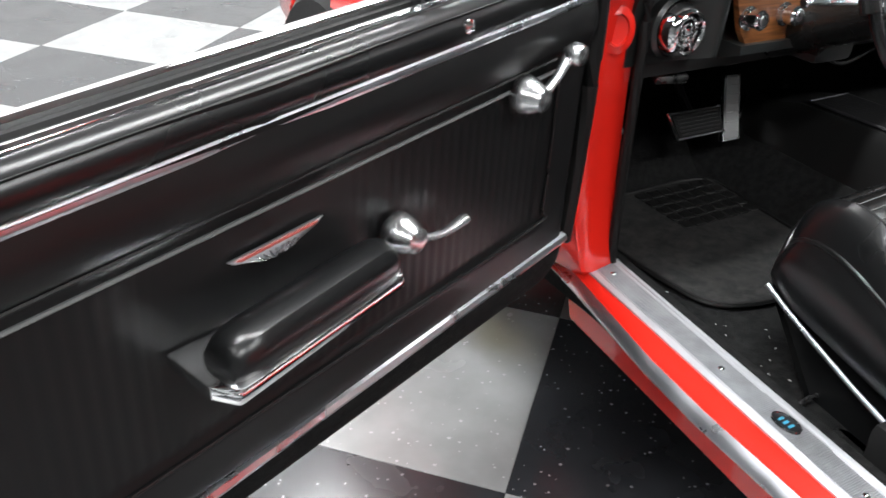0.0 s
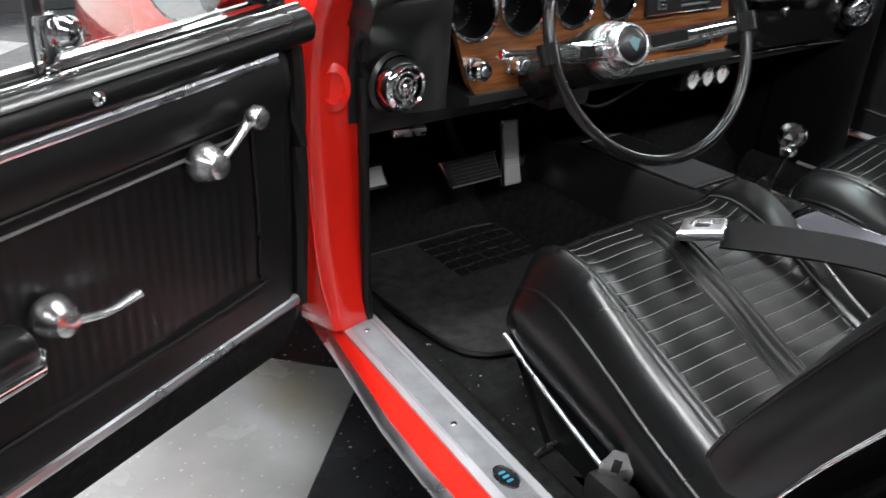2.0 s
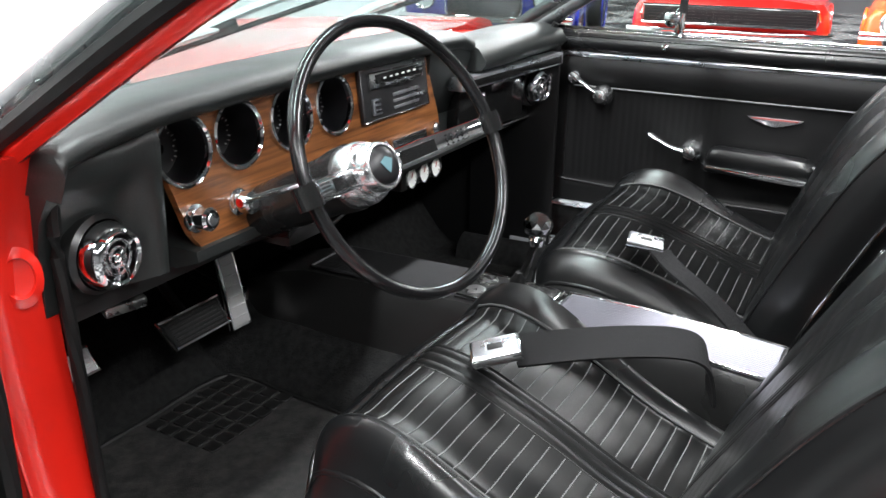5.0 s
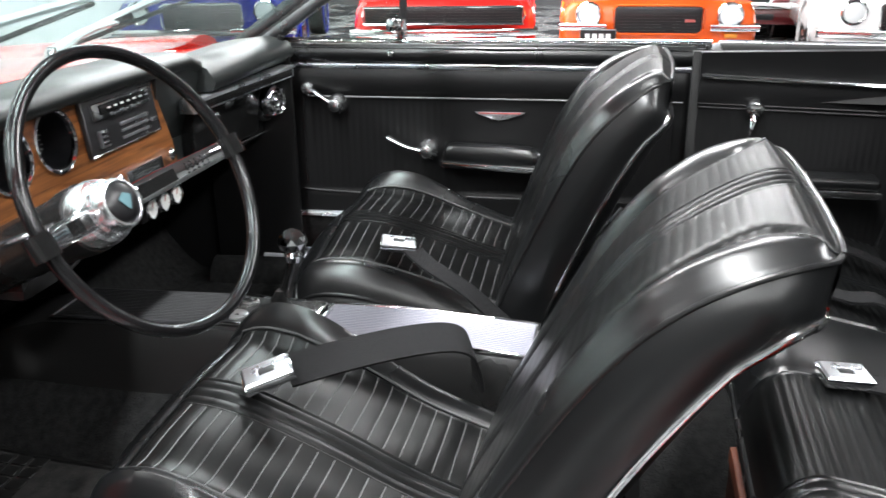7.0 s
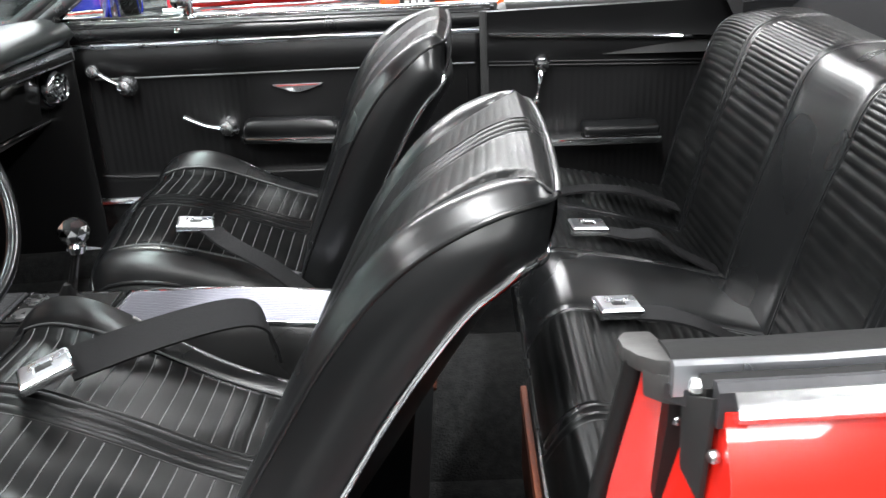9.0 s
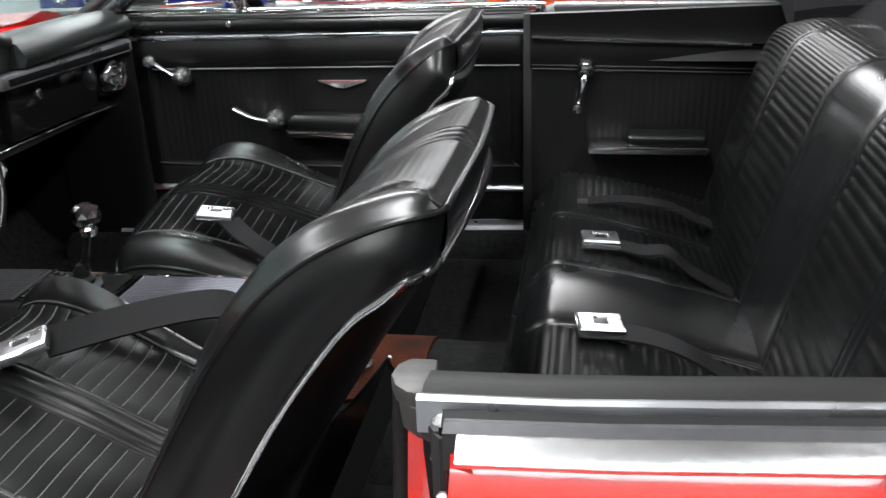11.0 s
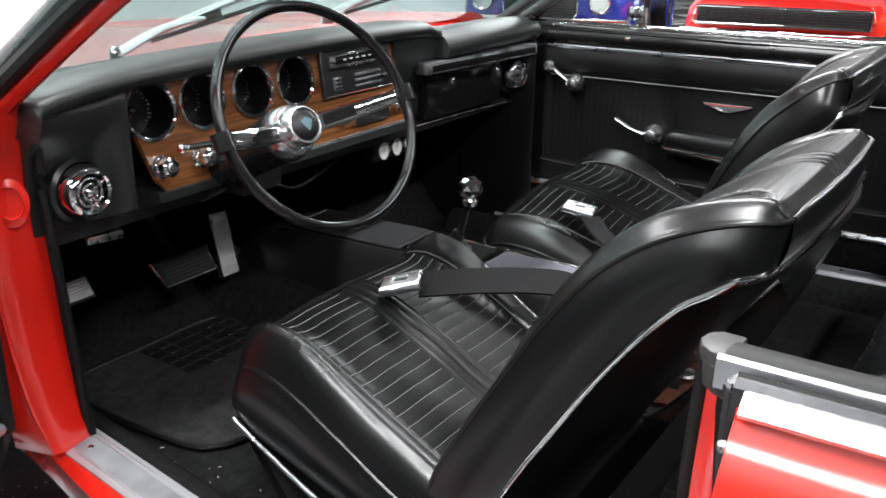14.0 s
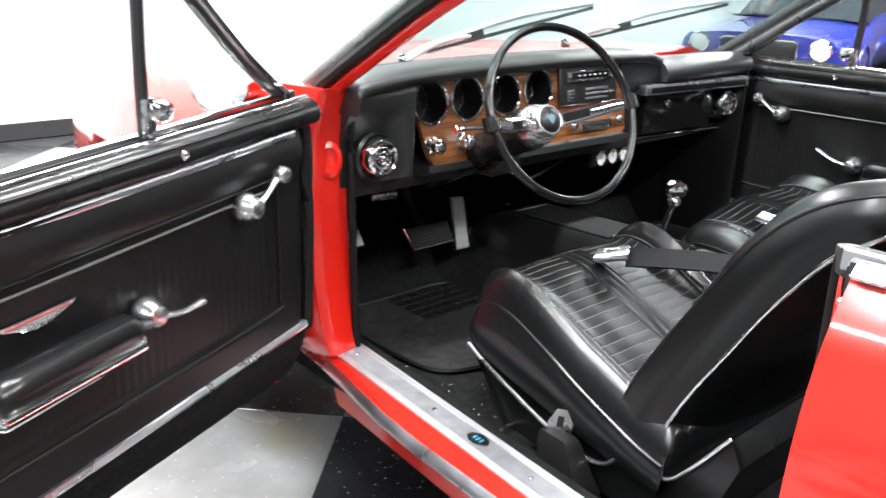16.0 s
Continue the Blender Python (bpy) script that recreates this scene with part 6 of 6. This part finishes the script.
# ---- centre console and shifter ----
con = thing("centre_console", "black centre console with ribbed bright top plates", "console")
cr = []
for x, w, z in ((-0.30, 0.085, 0.52), (-0.22, 0.09, 0.535), (-0.10, 0.088, 0.568), (0.25, 0.085, 0.580), (0.42, 0.082, 0.576), (0.60, 0.08, 0.578), (0.80, 0.08, 0.565), (0.86, 0.078, 0.54)):
    cr.append([Vector((x, MID - w - 0.02, CZ + 0.02)), Vector((x, MID - w, z - 0.02)), Vector((x, MID - w + 0.012, z)), Vector((x, MID + w - 0.012, z)), Vector((x, MID + w, z - 0.02)), Vector((x, MID + w + 0.02, CZ + 0.02))])
part("console_body", loft(cr), PLASTIC, con, "black console body")


def zc(x):
    pts = ((-0.30, 0.52), (-0.22, 0.535), (-0.10, 0.568), (0.25, 0.580), (0.42, 0.576), (0.60, 0.578), (0.80, 0.565), (0.86, 0.54))
    for (a, za), (b, zb) in zip(pts, pts[1:]):
        if a <= x <= b:
            return za + (zb - za) * (x - a) / (b - a)
    return 0.55


def top_plate(name, a, b, w, mat, label, ribmat, edge):
    pl = part(name, loft([[Vector((x, MID + s, zc(x) + h)) for s, h in ((-w, 0.0005), (w, 0.0005), (w, 0.005), (-w, 0.005))] for x in steps(a, b, 8)]), mat, con, label)
    part("plate_edge", tube([Vector((x, MID + s * w, zc(x) + 0.005)) for s, xs in ((-1, steps(a, b, 8)), (1, steps(b, a, 8))) for x in xs], 0.0035, 6, closed=True), edge, pl)
    rb = bmesh.new()
    n = int(2 * w / 0.0064)
    for k in range(1, n):
        y = MID - w + 2 * w * k / n
        tube([Vector((x, y, zc(x) + 0.0058)) for x in steps(a + 0.006, b - 0.006, 6)], 0.0019, 5, bm=rb)
    part("plate_ribs", rb, ribmat, pl)
    return pl


top_plate("front_plate", -0.09, 0.225, 0.062, DARKMETAL, "dark ribbed console plate", DARKMETAL, DULL)
top_plate("rear_plate", 0.415, 0.80, 0.064, DARKMETAL, "bright ribbed console plate", DARKALU, CHROME)
sp = part("shifter_plate", loft([[Vector((x, MID + s, zc(x) + h)) for s, h in ((-0.06, 0.0005), (0.06, 0.0005), (0.058, 0.007), (-0.058, 0.007))] for x in steps(0.235, 0.405, 4)]), PLASTIC, con, "black shifter plate with bright rim")
part("plate_rim", tube([Vector((x, MID + s * 0.059, zc(x) + 0.007)) for s, xs in ((-1, steps(0.237, 0.403, 5)), (1, steps(0.403, 0.237, 5))) for x in xs], 0.003, 6, closed=True), CHROME, sp)
for dy in (-0.026, 0.026):
    part("plate_dial", lathe([(0.02, 0), (0.02, 0.003), (0.016, 0.004)], 20, pose(0.262, MID + dy, zc(0.26) + 0.007)), STEEL, sp)
part("console_front_cap", box(-0.31, -0.27, MID - 0.10, MID + 0.10, 0.40, 0.53, 0.008), PLASTIC, con)
part("front_clip", box(-0.255, -0.235, MID - 0.115, MID - 0.09, 0.44, 0.505, 0.003), STEEL, con, "bright bracket at the console's foot")
sh = thing("gear_shifter", "black rubber-booted shifter with a faceted chrome ball knob", "gear lever")
part("boot", loft([[Vector((0.335 + 0.035 * k * math.cos(a) + 0.012 * t, MID - 0.008 + 0.042 * k * math.sin(a) - 0.01 * t, zc(0.33) + 0.006 + h)) for a in steps(0, 2 * math.pi, 20)[:-1]] for k, h, t in ((1.0, 0, 0), (0.95, 0.006, 0), (0.6, 0.012, 0.1), (0.62, 0.02, 0.2), (0.40, 0.028, 0.4), (0.42, 0.036, 0.5), (0.22, 0.055, 1))]), RUBBER, sh, "black rubber shifter boot")
part("lever", tube(spline([(0.335, MID - 0.008, 0.60), (0.355, MID - 0.013, 0.645), (0.372, MID - 0.016, 0.697), (0.375, MID - 0.017, 0.711)], 12), [0.010 - 0.0003 * k for k in range(13)], 10), GLOSS, sh, "dark shift lever")
bm = bmesh.new()
bmesh.ops.create_icosphere(bm, subdivisions=2, radius=0.0265, matrix=Matrix.Translation((0.376, MID - 0.017, 0.733)) @ Matrix.Diagonal((1, 1, 0.92, 1)))
part("ball_knob", bm, CHROME, sh, "faceted chrome ball knob", smooth=False)
part("knob_collar", lathe([(0.013, -0.012), (0.016, 0.0), (0.012, 0.008)], 18, pose(0.3755, MID - 0.017, 0.708)), CHROME, sh)

# ---- pedals ----


def pedal(name, quad, arm, label, cat="pedal", tread=None):
    """A rubber pad in a bright frame; quad: lower left, lower right, upper right, upper left."""
    p = thing(name, label, cat)
    q = [Vector(v) for v in quad]
    n = (q[1] - q[0]).cross(q[3] - q[0]).normalized()
    if n.x < 0:
        n = -n
    c = sum(q, Vector()) / 4
    part("pad", loft([[v * 1.0 for v in q], [c + (v - c) * 1.0 + n * 0.008 for v in q], [c + (v - c) * 0.93 + n * 0.013 for v in q]]), tread or RUBBER, p, "ribbed pedal pad")
    part("frame", tube([c + (v - c) * 1.0 + n * 0.009 for v in q], 0.0052, 6, closed=True, flat=0.8), CHROME, p, "bright trim frame")
    rb = bmesh.new()
    for k in range(1, 7):
        a, b = q[0].lerp(q[3], k / 7), q[1].lerp(q[2], k / 7)
        tube([a.lerp(b, 0.08) + n * 0.0135, a.lerp(b, 0.92) + n * 0.0135], 0.0018, 5, bm=rb)
    part("pad_ribs", rb, tread or RUBBER, p)
    part("arm", tube(spline([c - n * 0.002, c.lerp(Vector(arm), 0.4) - n * 0.03, Vector(arm)], 10), 0.009, 8), DARKMETAL, p)
    return p


pedal("brake_pedal", [(-0.170, 0.462, 0.500), (-0.170, 0.598, 0.500), (-0.190, 0.590, 0.552), (-0.190, 0.443, 0.552)], (-0.30, 0.50, 0.78), "wide brake pedal with black rubber and bright trim")
pedal("clutch_pedal", [(-0.150, 0.196, 0.552), (-0.150, 0.284, 0.552), (-0.168, 0.278, 0.590), (-0.168, 0.200, 0.590)], (-0.28, 0.26, 0.78), "clutch pedal with grey ribbed pad and bright trim", tread=TREAD)
pedal("accelerator_pedal", [(-0.195, 0.632, 0.458), (-0.195, 0.682, 0.456), (-0.250, 0.700, 0.590), (-0.250, 0.660, 0.592)], (-0.42, 0.68, 0.60), "tall accelerator pedal with grey ribbed tread and bright trim", tread=TREAD)

# ---- cars across the showroom ----
CARPAINT = {}


def paint(name, c):
    if name not in CARPAINT:
        CARPAINT[name] = material(name, c, 0.22, coat=0.9)
    return CARPAINT[name]


DARKGLASS = material("dark_window", (0.02, 0.025, 0.03), 0.08)
HEADLIGHT = material("headlight_glass", (0.75, 0.77, 0.78), 0.12, rough_var=0.05)
AMBER = material("amber_lens", (0.7, 0.25, 0.03), 0.25)


def parked_car(m, body, label, style, scale=1.0):
    """A two-door coupe; its nose points along -y, its middle stands over the origin."""
    c = thing("parked_car", label, "car", m @ Matrix.Scale(scale, 4), group="parked cars")
    HW = 0.93

    def hull(y):
        """Half width and deck height along the car, nose at -2.3."""
        t = (y + 2.3) / 4.6
        w = HW * (0.90 + 0.10 * math.sin(math.pi * min(1, t * 1.6 + 0.18)))
        z = 0.78 + 0.12 * min(1, t * 2.2) + (0.05 if t > 0.6 else 0)
        return w, z
    rings = []
    for y in (-2.30, -2.24, -2.1, -1.8, -1.5, -1.0, -0.5, 0.1, 0.8, 1.4, 1.9, 2.2, 2.3):
        w, z = hull(y)
        k = 0.93 if y in (-2.30, 2.3) else 1
        rings.append([Vector((s * w * a * k, y, z0)) for s, a, z0 in ((-1, 0.86, 0.24), (-1, 0.985, 0.34), (-1, 1.0, 0.55), (-1, 0.97, z - 0.10), (-1, 0.90, z - 0.02), (-1, 0.55, z + 0.015), (0, 0, z + 0.03), (1, 0.55, z + 0.015), (1, 0.90, z - 0.02), (1, 0.97, z - 0.10), (1, 1.0, 0.55), (1, 0.985, 0.34), (1, 0.86, 0.24))])
    part("body", loft(rings), body, c, "glossy painted car body", angle=45)
    roof = []
    for y, w, z in ((-0.75, 0.74, 0.92), (-0.15, 0.62, 1.26), (0.2, 0.60, 1.32), (0.75, 0.60, 1.31), (1.2, 0.62, 1.20), (1.75, 0.70, 0.97)):
        roof.append([Vector((-w - 0.08, y, 0.90)), Vector((-w, y, z - 0.04)), Vector((-w * 0.7, y, z)), Vector((w * 0.7, y, z)), Vector((w, y, z - 0.04)), Vector((w + 0.08, y, 0.90))])
    part("cabin_glass", loft(roof), DARKGLASS, c, "dark car windows", angle=50)
    part("roof", loft([[Vector((s * w, y, z + 0.012)) for s, z in ((-1, z0 - 0.03), (-0.75, z0), (0.75, z0), (1, z0 - 0.03))] for y, w, z0 in ((-0.12, 0.63, 1.27), (0.3, 0.62, 1.33), (0.8, 0.61, 1.315), (1.2, 0.63, 1.21))]), body, c)
    for sx in (-1, 1):
        for y in (-1.42, 1.38):
            fm = facing((sx * 0.80, y, 0.32), (sx, 0, 0))
            w = part("wheel", lathe([(0.19, -0.1), (0.29, -0.11), (0.32, -0.08), (0.32, 0.08), (0.29, 0.115), (0.2, 0.12)], 30, fm), RUBBER, c, "black tyre")
            part("rim", lathe([(0.0, 0.10), (0.06, 0.10), (0.15, 0.06), (0.19, 0.10), (0.205, 0.12), (0.2, 0.05)], 26, fm, cap=False), CHROME, w)
            sp = bmesh.new()
            for k in range(5):
                a = 2 * math.pi * k / 5
                tube([fm @ Vector((0.03 * math.cos(a), 0.03 * math.sin(a), 0.105)), fm @ Vector((0.19 * math.cos(a), 0.19 * math.sin(a), 0.095))], 0.022, 6, bm=sp)
            part("rim_spokes", sp, ALU, w)
            part("arch", lathe([(0.33, 0.095), (0.37, 0.10), (0.375, 0.12), (0.345, 0.118)], 30, facing((sx * 0.815, y, 0.34), (sx, 0, 0)), cap=False), body, w)
    Y = -2.315
    if style == "slot":
        gr = part("grille", box(-0.78, 0.78, Y - 0.03, Y + 0.12, 0.54, 0.72, 0.03), DIAL, c, "full-width black grille")
        part("grille_rim", tube([Vector((x, Y - 0.032, z)) for x, z in ((-0.78, 0.55), (0.78, 0.55), (0.80, 0.63), (0.78, 0.715), (-0.78, 0.715), (-0.80, 0.63))], 0.012, 6, closed=True), CHROME, gr)
        bars = bmesh.new()
        for k in range(1, 6):
            box(-0.76, 0.76, Y - 0.034, Y - 0.028, 0.55 + 0.027 * k, 0.554 + 0.027 * k, bm=bars)
        for k in range(1, 24):
            box(-0.76 + 0.063 * k, -0.757 + 0.063 * k, Y - 0.034, Y - 0.028, 0.55, 0.715, bm=bars)
        part("grille_insert", bars, DARKMETAL, gr)
    else:
        gr = part("grille", box(-0.40, 0.40, Y - 0.02, Y + 0.12, 0.49, 0.74, 0.04), DIAL, c, "black mesh grille")
        part("grille_rim", tube([Vector((x, Y - 0.024, z)) for x, z in ((-0.36, 0.49), (0.36, 0.49), (0.41, 0.54), (0.41, 0.72), (0.37, 0.75), (-0.37, 0.75), (-0.41, 0.72), (-0.41, 0.54))], 0.011, 6, closed=True), body if style == "split" else CHROME, gr)
        bars = bmesh.new()
        for k in range(1, 9):
            box(-0.385, 0.385, Y - 0.024, Y - 0.019, 0.49 + 0.028 * k, 0.494 + 0.028 * k, bm=bars)
        part("grille_insert", bars, DARKMETAL, gr)
        if style == "split":
            part("grille_badge", box(0.24, 0.33, Y - 0.032, Y - 0.024, 0.60, 0.625, 0.002), REDMARK, gr)
    for s in (-1, 1):
        if style != "slot":
            fm = facing((s * 0.64, Y - 0.01, 0.665), (0, -1, 0))
            h = part("headlight", lathe([(0.115, -0.05), (0.118, 0.02), (0.105, 0.035), (0.095, 0.03)], 30, fm, cap=False), CHROME, c, "round headlight in a chrome ring")
            part("lens", lathe([(0.097, 0.02), (0.08, 0.032), (0.04, 0.04), (0.001, 0.042)], 28, fm), HEADLIGHT, h)
        else:
            fm = facing((s * 0.62, Y - 0.05, 0.42), (0, -1, 0))
            part("marker_lamp", box(s * 0.62 - 0.1, s * 0.62 + 0.1, Y - 0.06, Y + 0.05, 0.385, 0.425, 0.01), HEADLIGHT, c)
        part("turn_lamp", box(s * 0.66 - 0.055, s * 0.66 + 0.055, Y - 0.03, Y + 0.06, 0.46, 0.50, 0.008), AMBER if style == "split" else HEADLIGHT, c)
        if style == "split":
            part("bumper_half", loft([[Vector((s * x, Y - 0.05 + dy, 0.555 + dz)) for dy, dz in ((0.04, 0.04), (-0.02, 0.03), (-0.03, 0), (-0.02, -0.03), (0.04, -0.04))] for x in (0.47, 0.60, 0.80, 0.90)]), CHROME, c, "short chrome bumper half")
    if style != "split":
        part("bumper", loft([[Vector((x, Y - 0.07 + 0.10 * abs(x) ** 3 + dy, 0.47 + dz)) for dy, dz in ((0.05, 0.045), (-0.02, 0.035), (-0.03, 0), (-0.02, -0.035), (0.05, -0.045))] for x in steps(-0.93, 0.93, 14)]), CHROME, c, "full-width chrome bumper")
    part("lower_valance", box(-0.80, 0.80, Y - 0.01, Y + 0.2, 0.23, 0.42, 0.04), body, c)
    part("air_slot", box(-0.45, 0.45, Y - 0.018, Y + 0.1, 0.29, 0.37, 0.015), DIAL, c)
    return c


CAR_SCALE = 0.82
parked_car(pose(1.13, 8.35, 0, 0, 0, 1), paint("orange_paint", (0.85, 0.12, 0.015)), "orange coupe with white stripes parked across the showroom", "split", CAR_SCALE)
parked_car(pose(-0.82, 8.4, 0, 0, 0, 9), paint("scarlet_paint", (0.70, 0.02, 0.015)), "red coupe with a full-width grille parked across the showroom", "slot", CAR_SCALE)
parked_car(pose(-3.0, 8.2, 0, 0, 0, 14), paint("blue_paint", (0.02, 0.03, 0.28)), "dark blue coupe parked across the showroom", "round", CAR_SCALE)
parked_car(pose(3.2, 8.6, 0, 0, 0, -2), paint("white_paint", (0.75, 0.76, 0.76)), "white coupe with a black nose band parked across the showroom", "round", CAR_SCALE)
parked_car(pose(2.02, 10.9, 0, 0, 0, 0), paint("maroon_paint", (0.12, 0.008, 0.01)), "dark maroon coupe parked behind the others", "round", CAR_SCALE)
for x in (-0.16, 0.16):
    s = thing("hood_stripe", "white racing stripe on the orange hood", "stripe", pose(1.13, 8.35, 0, 0, 0, 1) @ Matrix.Scale(CAR_SCALE, 4))
    part("band", loft([[Vector((x * 1.3 + dx, y, z)) for dx, z in ((-0.12, z0), (0.12, z0), (0.12, z0 + 0.006), (-0.12, z0 + 0.006))] for y, z0 in ((-2.28, 0.81), (-2.1, 0.823), (-1.5, 0.86), (-0.9, 0.90))]), paint("white_paint", (0.75, 0.76, 0.76)), s)
pl = thing("front_plate", "black plate with white bars under the orange car's bumper", "plate", pose(0.72, 6.36, 0.30, 0, 0, 1))
part("plate", box(-0.135, 0.135, -0.008, 0.0, 0, 0.14, 0.003), DIAL, pl)
part("plate_rim", tube([(-0.135, -0.009, 0.0), (0.135, -0.009, 0.0), (0.135, -0.009, 0.14), (-0.135, -0.009, 0.14)], 0.005, 6, closed=True), ALU, pl)
for k in range(4):
    part("bar", box(-0.098 + 0.052 * k, -0.062 + 0.052 * k, -0.0115, -0.008, 0.035, 0.11, 0.002), DIALWHITE, pl)
part("plate_stand", box(-0.02, 0.02, 0.0, 0.012, -0.30, 0.14, 0.003), DARKMETAL, pl)

# ---- the tiled floor ----
ground = tagged(finish(box(AX - 0.15, BX + 0.15, AY - 0.15, BY + 0.15, -0.12, -0.006), "floor", BASEB, smooth=False), "showroom floor of grey and charcoal checkerboard vinyl tiles", "floor", kind="structure")
TS = 0.61
TA = radians(134.0)
TU = Vector((math.cos(TA), math.sin(TA), 0))
TV = Vector((math.cos(TA + math.pi / 2), math.sin(TA + math.pi / 2), 0))
TO = Vector((0.133, -0.116, 0))


def tile_mesh(mat):
    h = TS / 2 - 0.0007
    bm = bmesh.new()
    lo = [bm.verts.new((sx * h, sy * h, -0.006)) for sx, sy in ((-1, -1), (1, -1), (1, 1), (-1, 1))]
    md = [bm.verts.new((sx * h, sy * h, -0.0008)) for sx, sy in ((-1, -1), (1, -1), (1, 1), (-1, 1))]
    up = [bm.verts.new((sx * (h - 0.0008), sy * (h - 0.0008), 0)) for sx, sy in ((-1, -1), (1, -1), (1, 1), (-1, 1))]
    for a, b in ((lo, md), (md, up)):
        for k in range(4):
            bm.faces.new((a[k], a[(k + 1) % 4], b[(k + 1) % 4], b[k]))
    bm.faces.new(up)
    me = bpy.data.meshes.new("tile")
    bm.to_mesh(me)
    bm.free()
    me.materials.append(mat)
    return me


TILES = (tile_mesh(TILE_L), tile_mesh(TILE_D))
spots = []
for i in range(-26, 27):
    for j in range(-26, 27):
        c = TO + TU * TS * (i + 0.5) + TV * TS * (j + 0.5)
        if AX + 0.0 < c.x < BX and AY < c.y < BY:
            spots.append((math.hypot(c.x + 0.9, c.y + 0.3), i, j, c))
spots.sort(key=lambda s: s[0])
far = {0: bmesh.new(), 1: bmesh.new()}
for n, (dist, i, j, c) in enumerate(spots):
    k = (i + j) % 2
    if n < 290:
        t = new("tile", TILES[k])
        t.parent = ground
        t.matrix_basis = Matrix.Translation(c) @ pose(0, 0, 0, 0, 0, 134.0)
    else:
        h = TS / 2 - 0.0007
        q = [c + TU * a * h + TV * b * h for a, b in ((-1, -1), (1, -1), (1, 1), (-1, 1))]
        lo = [far[k].verts.new(p + Vector((0, 0, -0.006))) for p in q]
        up = [far[k].verts.new(p) for p in q]
        for e in range(4):
            far[k].faces.new((lo[e], lo[(e + 1) % 4], up[(e + 1) % 4], up[e]))
        far[k].faces.new(up)
for k, mat in ((0, TILE_L), (1, TILE_D)):
    f = finish(far[k], "far_tiles", mat, ground, "", smooth=False)
    tagged(f, "more checkerboard vinyl tiles", "", "", "stuff")
